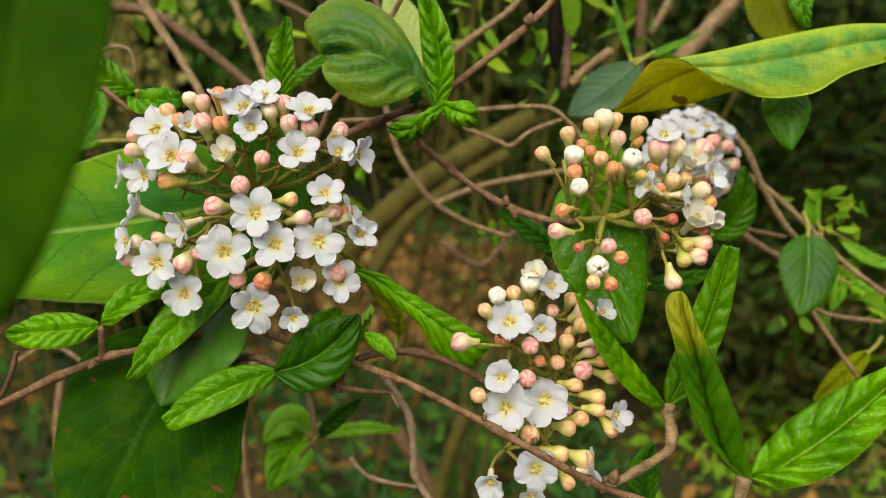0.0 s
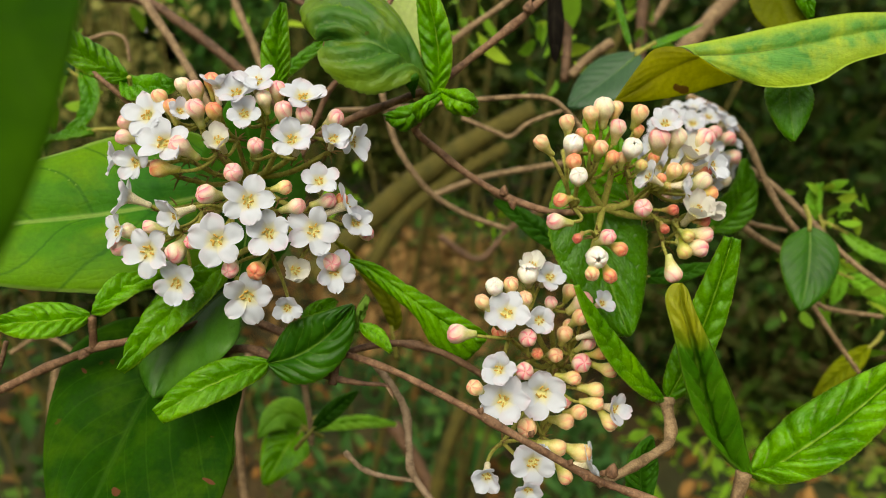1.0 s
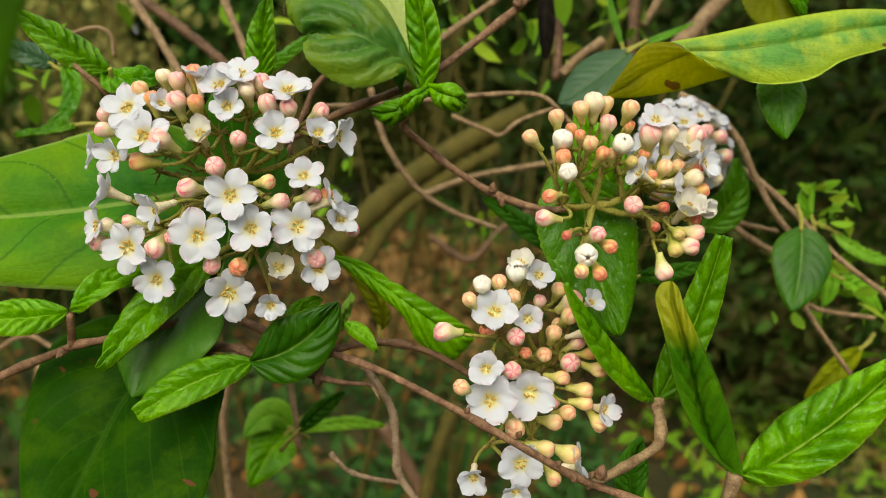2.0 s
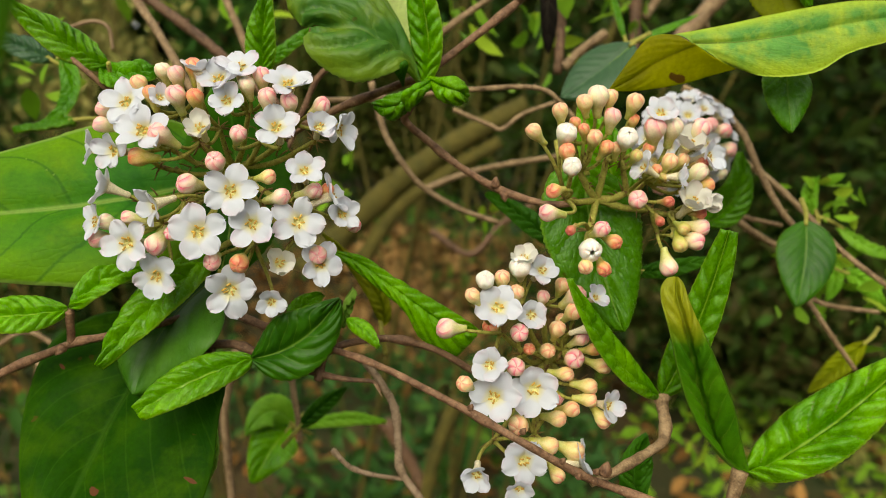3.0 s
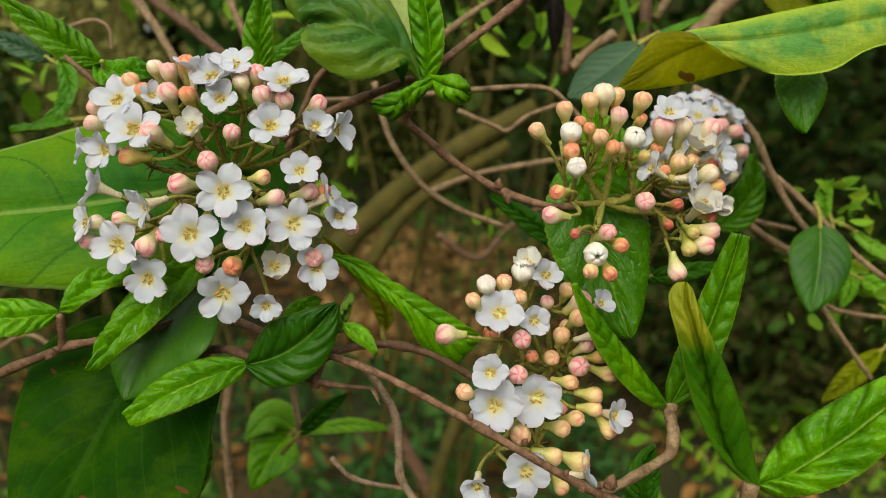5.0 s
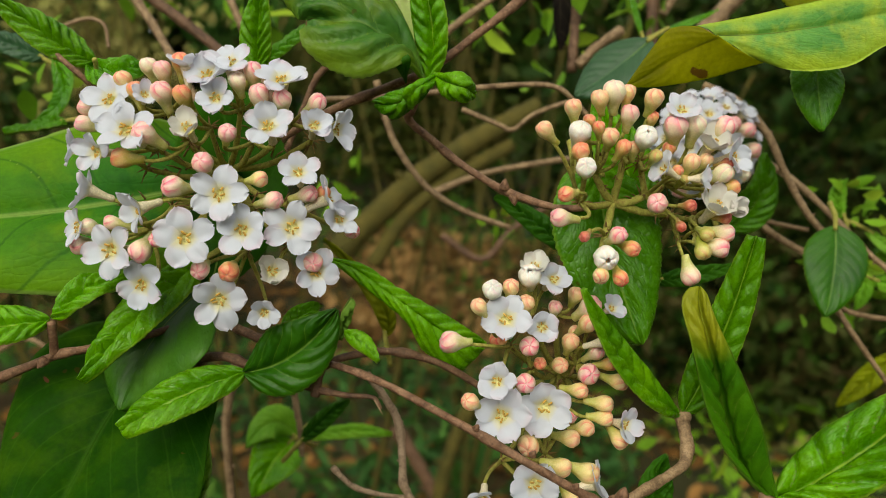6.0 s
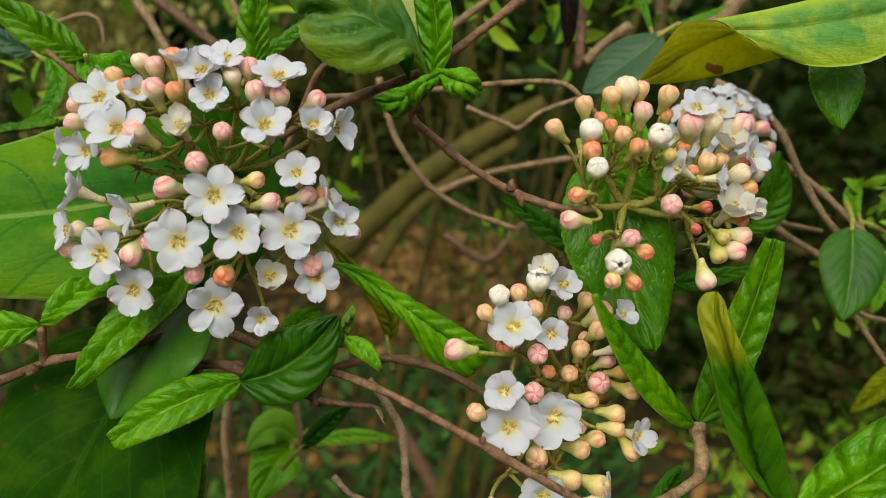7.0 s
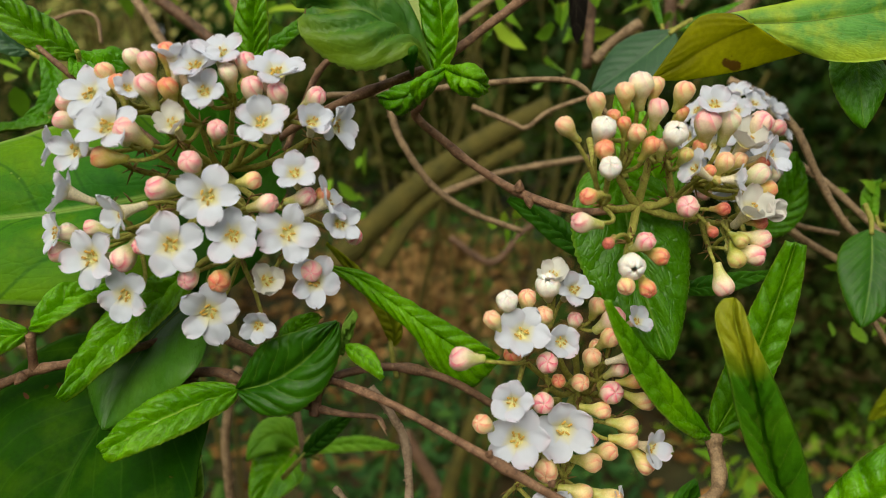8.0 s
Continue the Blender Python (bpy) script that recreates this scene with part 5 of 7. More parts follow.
for i in range(30):
    high, round_way = 1 - 1.05 * (i + 0.5) / 30, 2.4 * i
    flat = math.sqrt(max(0.0, 1 - high * high))
    way = Vector((flat * math.cos(round_way), -high * 0.9 - 0.15, flat * math.sin(round_way) + 0.15)).normalized()
    place = far_cluster.location + way * 0.0165
    root = far_cluster.location + way * 0.004
    if i % 5 == 3:
        flower_bud(far_cluster, place, way, 0.0026, far_rng.choice(("pink", "cream")), root)
    else:
        flower(far_cluster, place, way, 0.0052, far_rng.uniform(0.75, 1.0), root)
ray(far_cluster, (0.0961, 0.2668, 1.0331), far_cluster.location)

# ---------------------------------------------------------------- near twigs and leaves

low_twig = twig((-0.1281, 0.1793, 1.0042), "red-brown twig with a pair of fresh green leaves")
stem(low_twig, [(-0.1447, 0.1793, 0.9966), (-0.1287, 0.1803, 1.0042), (-0.1144, 0.1810, 1.0105), (-0.1048, 0.1813, 1.0153), (-0.0907, 0.1818, 1.0211), (-0.0825, 0.1823, 1.0230), (-0.0696, 0.1869, 1.0247), (-0.0553, 0.1920, 1.0283)], 0.00121, 0.00090, BARK, (0.45, 0.62))
stem(low_twig, [(-0.0904, 0.1819, 1.0216), (-0.0898, 0.1811, 1.0262), (-0.0890, 0.1802, 1.0308)], 0.00108, 0.00085, BARK, (0.9,), "side_shoot", label="short side shoot")
leaf(low_twig, (-0.0895, 0.1804, 1.0313), (-0.0995, 0.1754, 1.0319), (-0.1086, 0.1714, 1.0325), 0.0054, (-0.10, -0.72, 0.69), YOUNG, veins=7, fold=10, shape=(0.9, 0.6))
leaf(low_twig, (-0.0887, 0.1804, 1.0314), (-0.0808, 0.1812, 1.0383), (-0.0727, 0.1867, 1.0395), 0.0050, (-0.20, -0.61, 0.77), YOUNG, veins=6, fold=20)
scale_bud(low_twig, (-0.0803, 0.1812, 1.0227), (0.19, -0.03, 0.98), 0.0016, BARK)
scale_bud(low_twig, (-0.0916, 0.1797, 1.0212), (-0.47, -0.65, -0.60), 0.002, BARK)
stem(low_twig, [(-0.1205, 0.1806, 1.0090), (-0.1172, 0.1806, 1.0127), (-0.1145, 0.1810, 1.0182), (-0.1133, 0.1823, 1.0230)], 0.00076, 0.00065, BARK_DARK, (), "side_shoot")

main_twig = twig((0.0445, 0.1561, 0.9948), "long red-brown twig with leaves and a broken spur")
stem(main_twig, [(0.0548, 0.1538, 0.9940), (0.0445, 0.1565, 0.9963), (0.0377, 0.1571, 0.9987), (0.0307, 0.1571, 1.0026), (0.0197, 0.1578, 1.0090), (0.0090, 0.1612, 1.0139), (-0.0034, 0.1684, 1.0174), (-0.0137, 0.1751, 1.0193), (-0.0245, 0.1805, 1.0204), (-0.0300, 0.1821, 1.0185)], 0.00098, 0.00082, BARK, (0.08, 0.27, 0.52, 0.8))
scale_bud(main_twig, (0.0301, 0.1528, 1.0057), (0.39, -0.27, 0.88), 0.0012, BARK)
scale_bud(main_twig, (0.0212, 0.1545, 1.0121), (0.39, -0.27, 0.88), 0.0012, BARK)
scale_bud(main_twig, (0.0096, 0.1577, 1.0162), (0.39, -0.27, 0.88), 0.0012, BARK)
scale_bud(main_twig, (0.0381, 0.1540, 1.0023), (0.39, -0.27, 0.88), 0.0012, BARK)
scale_bud(main_twig, (0.0341, 0.1537, 1.0013), (0.39, -0.27, 0.88), 0.0012, BARK)
stem(main_twig, [(-0.0227, 0.1809, 1.0334), (-0.0225, 0.1809, 1.0295), (-0.0247, 0.1805, 1.0241), (-0.0268, 0.1799, 1.0179), (-0.0278, 0.1785, 1.0129)], 0.00117, 0.00097, BARK_DARK, (0.15, 0.4, 0.6, 0.95), "spur")
stem(main_twig, [(-0.0589, 0.1854, 1.0194), (-0.0504, 0.1855, 1.0197), (-0.0433, 0.1840, 1.0177), (-0.0338, 0.1813, 1.0153), (-0.0275, 0.1790, 1.0145), (-0.0200, 0.1786, 1.0132), (-0.0140, 0.1785, 1.0127), (-0.0120, 0.1769, 1.0106)], 0.00121, 0.00043, BARK_DARK, (0.2, 0.6), "branch")
stem(main_twig, [(-0.0258, 0.1815, 1.0201), (-0.0187, 0.1830, 1.0217), (-0.0109, 0.1841, 1.0222), (-0.0037, 0.1848, 1.0207), (0.0040, 0.1850, 1.0176), (0.0149, 0.1861, 1.0100)], 0.00097, 0.00090, BARK_DARK, (0.5, 0.55), "branch")
stem(main_twig, [(-0.0553, 0.1920, 1.0283), (-0.0489, 0.1902, 1.0254), (-0.0407, 0.1875, 1.0231), (-0.0310, 0.1838, 1.0208), (-0.0246, 0.1814, 1.0197)], 0.00124, 0.00119, BARK_DARK, (), "branch")
stem(main_twig, [(-0.0561, 0.1862, 1.0184), (-0.0597, 0.1873, 1.0145), (-0.0590, 0.1888, 1.0087)], 0.00089, 0.00068, BARK_DARK, (), "branch")
stem(main_twig, [(-0.0140, 0.1786, 1.0130), (-0.0128, 0.1771, 1.0114), (-0.0115, 0.1757, 1.0099)], 0.00032, 0.00011, BARK_TAN, (), "splinter")
leaf(main_twig, (-0.0437, 0.1773, 1.0197), (-0.0572, 0.1713, 1.0169), (-0.0689, 0.1655, 1.0108), 0.0057, (-0.15, -0.66, 0.73), YOUNG, veins=6, fold=8, cut=0.93, shape=(0.85, 0.55))
leaf(main_twig, (-0.0440, 0.1772, 1.0196), (-0.0316, 0.1755, 1.0249), (-0.0216, 0.1773, 1.0353), 0.0083, (0.10, -0.89, 0.45), SHADED, label="folded leaf, shade put into its dark green", veins=6, fold=12, twist=10, rugose=0.0009)
leaf(main_twig, (-0.0202, 0.1778, 1.0296), (-0.0158, 0.1764, 1.0281), (-0.0118, 0.1734, 1.0246), 0.0025, (0.29, -0.59, 0.75), YOUNG, veins=6, fold=15, nl=24, nw=10)
leaf(main_twig, (-0.0212, 0.1792, 1.0270), (-0.0202, 0.1794, 1.0316), (-0.0177, 0.1787, 1.0365), 0.0019, (0.74, -0.56, 0.37), PALE, veins=5, fold=25, nl=20, nw=10)
leaf(main_twig, (-0.0365, 0.1859, 1.0251), (-0.0325, 0.1862, 1.0298), (-0.0278, 0.1862, 1.0338), 0.0039, (-0.21, -0.67, 0.72), FRESH, veins=6, rugose=0.0018)
stem(main_twig, [(0.0548, 0.1538, 0.9940), (0.13, 0.20, 0.80), (0.20, 0.30, 0.40), (0.22, 0.36, -0.02)], 0.0016, 0.009, BARK_DARK, (), "lower_stem")
stem(low_twig, [(-0.1447, 0.1793, 0.9966), (-0.22, 0.20, 0.85), (-0.26, 0.30, 0.40), (-0.20, 0.38, -0.02)], 0.0016, 0.008, BARK_DARK, (), "lower_stem")

sprig_twig = twig((0.0381, 0.1588, 0.9973), "stout twig forking into a pair of long green leaves")
stem(sprig_twig, [(0.0381, 0.1577, 0.9971), (0.0408, 0.1589, 0.9976), (0.0488, 0.1643, 0.9984), (0.0550, 0.1687, 0.9992), (0.0581, 0.1709, 0.9999), (0.0596, 0.1731, 1.0005), (0.0607, 0.1769, 1.0030), (0.0605, 0.1797, 1.0057), (0.0605, 0.1814, 1.0080)], 0.00089, 0.00165, BARK_TAN, (0.25, 0.7, 0.95))
leaf(sprig_twig, (0.0601, 0.1803, 1.0079), (0.0448, 0.1742, 1.0236), (0.0334, 0.1710, 1.0429), 0.0046, (0.42, -0.63, 0.65), YOUNG, veins=8, fold=16, rugose=0.0009)
leaf(sprig_twig, (0.0609, 0.1814, 1.0080), (0.0685, 0.1831, 1.0262), (0.0743, 0.1837, 1.0515), 0.0053, (-0.25, -0.81, 0.53), YOUNG, veins=9, fold=20, shape=(0.8, 0.5), rugose=0.0011, cut=0.93)
scale_bud(sprig_twig, (0.0406, 0.1557, 1.0012), (0.19, -0.03, 0.98), 0.0024, BARK)
single_leaf((0.0561, 0.1750, 0.9803), (0.0543, 0.1763, 0.9890), (0.0565, 0.1768, 0.9988), 0.0049, (0.10, -0.83, 0.55), "small dark green leaf low on the shrub", top=DARK)

right_twig = twig((0.0774, 0.1680, 0.9851), "twig with three upright long green leaves")
stem(right_twig, [(0.0748, 0.1666, 0.9759), (0.0764, 0.1680, 0.9851), (0.0782, 0.1692, 0.9934)], 0.00149, 0.00169, BARK_TAN, (0.9,))
draped_leaf(right_twig, [(0.0797, 0.1690, 0.9918), (0.0692, 0.1698, 1.0031), (0.0628, 0.1700, 1.0148), (0.0579, 0.1710, 1.0300), (0.0557, 0.1740, 1.0382), (0.0571, 0.1752, 1.0417), (0.0594, 0.1757, 1.0421)], [(0.0800, 0.1692, 0.9923), (0.0743, 0.1726, 0.9960), (0.0694, 0.1736, 1.0068), (0.0652, 0.1729, 1.0202), (0.0619, 0.1717, 1.0302), (0.0598, 0.1735, 1.0375), (0.0596, 0.1756, 1.0419)], [(0.0803, 0.1688, 0.9929), (0.0769, 0.1688, 1.0020), (0.0736, 0.1690, 1.0123), (0.0664, 0.1704, 1.0277), (0.0626, 0.1728, 1.0365), (0.0613, 0.1748, 1.0406), (0.0598, 0.1757, 1.0421)], TIPPED, label="upright leaf folded along its rib, yellow-green towards its tip", veins=9, rugose=0.0013, puff=0.0004, teeth=0.02)
leaf(right_twig, (0.0792, 0.1692, 0.9934), (0.0978, 0.1678, 1.0077), (0.1167, 0.1682, 1.0285), 0.0086, (-0.20, -0.55, 0.81), YOUNG, veins=7, fold=14, rugose=0.003)
single_leaf((-0.0575, 0.2088, 1.0602), (-0.0954, 0.2007, 1.0532), (-0.1539, 0.1936, 1.0499), 0.0240, (-0.10, -0.84, 0.53), "large pale green leaf with yellow blotches and pale veins", top=OLD, veins=5, fold=6, rugose=0.0011, shape=(0.62, 0.5), nl=56, nw=26, teeth=0.015)
hanging_leaf = thing("leaf", (-0.0606, 0.1941, 1.0285), "large green leaf with brown flecks under the flowers, shade put into its colour", "leaf")
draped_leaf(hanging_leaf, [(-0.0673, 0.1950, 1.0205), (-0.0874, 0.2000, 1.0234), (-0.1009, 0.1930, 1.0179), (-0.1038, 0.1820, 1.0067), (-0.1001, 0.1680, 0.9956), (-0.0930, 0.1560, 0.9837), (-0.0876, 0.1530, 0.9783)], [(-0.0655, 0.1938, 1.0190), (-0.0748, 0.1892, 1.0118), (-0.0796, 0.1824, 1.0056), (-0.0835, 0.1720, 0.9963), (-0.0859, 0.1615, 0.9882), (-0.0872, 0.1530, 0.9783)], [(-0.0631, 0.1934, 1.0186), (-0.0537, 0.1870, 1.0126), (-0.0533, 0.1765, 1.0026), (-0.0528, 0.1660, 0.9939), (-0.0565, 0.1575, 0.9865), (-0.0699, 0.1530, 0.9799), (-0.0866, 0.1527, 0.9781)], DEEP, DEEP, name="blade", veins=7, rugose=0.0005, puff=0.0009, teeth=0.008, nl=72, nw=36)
stem(hanging_leaf, [(-0.0585, 0.1945, 1.0290), (-0.0560, 0.1960, 1.0310), (-0.0535, 0.1975, 1.0340)], 0.0009, 0.0011, STALK, (), "petiole", sides=7, steps=5)
single_leaf((-0.0561, 0.1939, 1.0353), (-0.0684, 0.1878, 1.0243), (-0.0750, 0.1785, 1.0088), 0.0173, (-0.30, -0.65, 0.70), "glossy leaf behind a fresh leaf, sheen put into its colour", top=GLOSSY, veins=6, fold=8, rugose=0.0003, shape=(0.75, 0.6), teeth=0.008)
single_leaf((-0.0558, 0.1917, 1.0428), (-0.0686, 0.1819, 1.0330), (-0.0795, 0.1711, 1.0201), 0.0071, (-0.30, -0.73, 0.61), "fresh wrinkled leaf under the flower dome", top=YOUNG, veins=7, fold=16, rugose=0.0019)
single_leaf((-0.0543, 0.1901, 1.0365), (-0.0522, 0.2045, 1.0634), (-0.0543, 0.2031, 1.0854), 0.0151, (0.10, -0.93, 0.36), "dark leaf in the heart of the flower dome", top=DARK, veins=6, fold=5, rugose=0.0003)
arched_leaf = thing("leaf", (0.0207, 0.1882, 1.0064), "long arched green leaf beside the low cluster", "leaf")
draped_leaf(arched_leaf, [(-0.0240, 0.1850, 1.0455), (-0.0167, 0.1868, 1.0436), (-0.0092, 0.1880, 1.0380), (-0.0010, 0.1885, 1.0331), (0.0073, 0.1890, 1.0277), (0.0134, 0.1890, 1.0228)], [(-0.0241, 0.1848, 1.0451), (-0.0180, 0.1850, 1.0426), (-0.0111, 0.1850, 1.0374), (-0.0035, 0.1848, 1.0319), (0.0047, 0.1855, 1.0258), (0.0128, 0.1885, 1.0222)], [(-0.0239, 0.1850, 1.0444), (-0.0186, 0.1856, 1.0395), (-0.0117, 0.1862, 1.0335), (-0.0061, 0.1866, 1.0280), (-0.0025, 0.1866, 1.0209), (0.0064, 0.1875, 1.0149), (0.0126, 0.1885, 1.0208)], YOUNG, name="blade", veins=10, rugose=0.0012, puff=0.0008, nl=72)
stem(arched_leaf, [(0.0205, 0.1886, 1.0130), (0.0240, 0.1905, 1.0110), (0.0280, 0.1930, 1.0100)], 0.0007, 0.0009, STALK, (), "petiole", sides=7, steps=5)
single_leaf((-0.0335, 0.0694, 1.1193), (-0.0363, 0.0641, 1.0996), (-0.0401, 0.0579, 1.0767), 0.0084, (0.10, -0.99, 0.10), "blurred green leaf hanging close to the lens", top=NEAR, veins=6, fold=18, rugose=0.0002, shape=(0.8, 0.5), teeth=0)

upper_twig = twig((-0.0483, 0.2198, 1.0624), "red-brown twig with curled and upright leaves")
stem(upper_twig, [(-0.0488, 0.2213, 1.0604), (-0.0415, 0.2215, 1.0690), (-0.0277, 0.2215, 1.0766), (-0.0105, 0.2172, 1.0836), (-0.0023, 0.2160, 1.0869), (0.0059, 0.2196, 1.0926), (0.0252, 0.2277, 1.1075), (0.0376, 0.2352, 1.1199)], 0.00111, 0.00110, BARK, (0.35, 0.55, 0.82))
stem(upper_twig, [(-0.0031, 0.2158, 1.0861), (-0.0056, 0.2179, 1.0786), (-0.0074, 0.2208, 1.0742), (-0.0007, 0.2223, 1.0680), (0.0078, 0.2195, 1.0616), (0.0189, 0.2089, 1.0567), (0.0314, 0.1990, 1.0546), (0.0433, 0.1949, 1.0565)], 0.00117, 0.00088, BARK, (0.2, 0.5, 0.72))
scale_bud(upper_twig, (0.0250, 0.2258, 1.1082), (0.28, -0.03, 0.96), 0.0024, BARK)
scale_bud(upper_twig, (0.0180, 0.2082, 1.0578), (0.10, -0.03, 1.00), 0.002, BARK)
scale_bud(upper_twig, (0.0204, 0.2066, 1.0559), (0.10, -0.52, -0.85), 0.002, BARK)
draped_leaf(upper_twig, [(-0.0027, 0.2070, 1.0859), (-0.0067, 0.2120, 1.0985), (-0.0151, 0.2160, 1.1113), (-0.0286, 0.2170, 1.1160), (-0.0379, 0.2130, 1.1098), (-0.0376, 0.2100, 1.1036), (-0.0340, 0.2085, 1.0994)], [(-0.0027, 0.2070, 1.0856), (-0.0070, 0.2050, 1.0924), (-0.0121, 0.2035, 1.0972), (-0.0176, 0.2030, 1.1001), (-0.0234, 0.2040, 1.1003), (-0.0306, 0.2070, 1.0991)], [(-0.0033, 0.2065, 1.0852), (-0.0067, 0.1990, 1.0906), (-0.0117, 0.1970, 1.0885), (-0.0183, 0.1960, 1.0865), (-0.0256, 0.1970, 1.0890), (-0.0305, 0.1985, 1.0941), (-0.0315, 0.2010, 1.0970)], WORN, label="broad worn leaf with puffed blisters, a brown tip and a curled margin", veins=4, rugose=0.0021, puff=0.0010, teeth=0.04)
draped_leaf(upper_twig, [(-0.0075, 0.1995, 1.0906), (-0.0063, 0.1990, 1.0914), (-0.0054, 0.1995, 1.0899), (-0.0064, 0.2030, 1.0867), (-0.0070, 0.2060, 1.0843)], [(-0.0088, 0.2000, 1.0893), (-0.0078, 0.1985, 1.0903), (-0.0068, 0.1985, 1.0894), (-0.0072, 0.2020, 1.0867), (-0.0072, 0.2060, 1.0843)], [(-0.0109, 0.2015, 1.0883), (-0.0097, 0.2000, 1.0885), (-0.0086, 0.2005, 1.0873), (-0.0080, 0.2040, 1.0858), (-0.0074, 0.2065, 1.0842)], DARK, label="dark rolled edge of the worn leaf", veins=3, rugose=0.0003, puff=0.0, name="rolled_edge", nl=24, nw=12)
draped_leaf(upper_twig, [(-0.0007, 0.2080, 1.0873), (0.0027, 0.2020, 1.0872), (0.0060, 0.1990, 1.0879), (0.0089, 0.2000, 1.0861), (0.0100, 0.2030, 1.0826)], [(-0.0007, 0.2060, 1.0865), (0.0022, 0.1990, 1.0853), (0.0049, 0.1950, 1.0845), (0.0077, 0.1960, 1.0837), (0.0099, 0.2010, 1.0819)], [(-0.0007, 0.2070, 1.0858), (0.0017, 0.2030, 1.0819), (0.0039, 0.2010, 1.0805), (0.0068, 0.2000, 1.0801), (0.0100, 0.2030, 1.0809)], YOUNG, label="small curled leaf", veins=6, rugose=0.0013, puff=0.0008, nl=36, nw=20)
draped_leaf(upper_twig, [(-0.0007, 0.2080, 1.0870), (-0.0038, 0.2030, 1.0850), (-0.0069, 0.2010, 1.0837), (-0.0115, 0.2020, 1.0822), (-0.0154, 0.2040, 1.0804)], [(-0.0007, 0.2060, 1.0860), (-0.0035, 0.1990, 1.0828), (-0.0065, 0.1960, 1.0816), (-0.0107, 0.1980, 1.0797), (-0.0148, 0.2030, 1.0795)], [(-0.0007, 0.2070, 1.0848), (-0.0021, 0.2030, 1.0816), (-0.0052, 0.2010, 1.0789), (-0.0090, 0.2020, 1.0754), (-0.0146, 0.2040, 1.0783)], FRESH, label="small crumpled leaf", veins=6, rugose=0.0015, puff=0.0008, nl=36, nw=20)
draped_leaf(upper_twig, [(0.0002, 0.2060, 1.0865), (-0.0023, 0.1990, 1.0861), (-0.0051, 0.1965, 1.0849), (-0.0068, 0.1970, 1.0829), (-0.0063, 0.1990, 1.0788)], [(0.0002, 0.2050, 1.0860), (-0.0015, 0.1970, 1.0851), (-0.0039, 0.1940, 1.0840), (-0.0053, 0.1940, 1.0818), (-0.0055, 0.1970, 1.0788)], [(0.0002, 0.2060, 1.0854), (-0.0006, 0.2000, 1.0836), (-0.0026, 0.1970, 1.0816), (-0.0042, 0.1970, 1.0796), (-0.0051, 0.1990, 1.0783)], YOUNG, label="small curled leaf", veins=5, rugose=0.0012, puff=0.0006, nl=30, nw=18)
leaf(upper_twig, (-0.0019, 0.2103, 1.0849), (-0.0016, 0.2103, 1.1005), (-0.0072, 0.2093, 1.1199), 0.0050, (-0.37, -0.82, 0.44), YOUNG, veins=9, fold=18)
stem(upper_twig, [(0.0376, 0.2352, 1.1199), (0.0893, 0.2792, 1.1761), (0.2908, 0.3750, 1.1859), (0.40, 0.42, 0.6), (0.34, 0.46, -0.02)], 0.0012, 0.009, BARK_DARK, (), "lower_stem")
single_leaf((-0.0061, 0.2574, 1.0947), (-0.0130, 0.2610, 1.1080), (-0.0180, 0.2648, 1.1225), 0.0077, (0.10, -0.89, 0.45), "pale green leaf behind an upright leaf", top=WAN, fold=8, rugose=0.0003)
single_leaf((0.0784, 0.3097, 1.0968), (0.0910, 0.3109, 1.1012), (0.1048, 0.3126, 1.1074), 0.0023, (0.10, -0.50, 0.86), "narrow bright green leaf in shade", top=FRESH, fold=14, rugose=0.0003)
single_leaf((0.0763, 0.3098, 1.0972), (0.0727, 0.3130, 1.1092), (0.0690, 0.3167, 1.1230), 0.0021, (0.52, -0.75, 0.42), "narrow bright green leaf in shade", top=FRESH, fold=14, rugose=0.0003)
single_leaf((-0.0461, 0.2155, 1.0853), (-0.0458, 0.2146, 1.0971), (-0.0432, 0.2137, 1.1093), 0.0049, (-0.21, -0.87, 0.45), "narrow upright young leaf", top=YOUNG, veins=9, fold=20)
single_leaf((-0.0522, 0.2452, 1.0878), (-0.0430, 0.2450, 1.0950), (-0.0333, 0.2446, 1.1011), 0.0033, (-0.30, -0.65, 0.70), "narrow green leaf behind an upright leaf", top=FRESH, veins=7, fold=20)

withered_leaf = thing("leaf", (0.060, 0.300, 1.120), "blackened withered leaf hanging in the shade", "leaf")
draped_leaf(withered_leaf, [(0.0410, 0.3000, 1.1210), (0.0405, 0.3020, 1.1127), (0.0409, 0.3020, 1.1041), (0.0424, 0.3020, 1.0962), (0.0444, 0.3000, 1.0917)], [(0.0429, 0.2980, 1.1208), (0.0429, 0.2980, 1.1125), (0.0431, 0.2980, 1.1041), (0.0436, 0.2990, 1.0962), (0.0446, 0.3000, 1.0919)], [(0.0454, 0.3000, 1.1210), (0.0469, 0.3000, 1.1127), (0.0477, 0.3000, 1.1063), (0.0469, 0.3000, 1.0970), (0.0447, 0.3000, 1.0919)], WITHERED, name="blade", veins=5, rugose=0.0006, puff=0.0004, nl=40, nw=18, under=WITHERED)

left_twig = twig((-0.0682, 0.2091, 1.0691), "thin brown twig ending in a pair of wrinkled leaves")
stem(left_twig, [(-0.0695, 0.2127, 1.0670), (-0.0819, 0.2096, 1.0787), (-0.0896, 0.2058, 1.0875), (-0.1012, 0.2111, 1.0957), (-0.1176, 0.2208, 1.1049)], 0.00083, 0.00058, BARK, ())
stem(left_twig, [(-0.0843, 0.2088, 1.0834), (-0.0829, 0.2046, 1.0868), (-0.0822, 0.2023, 1.0899)], 0.00057, 0.00055, STALK, (), "side_shoot")
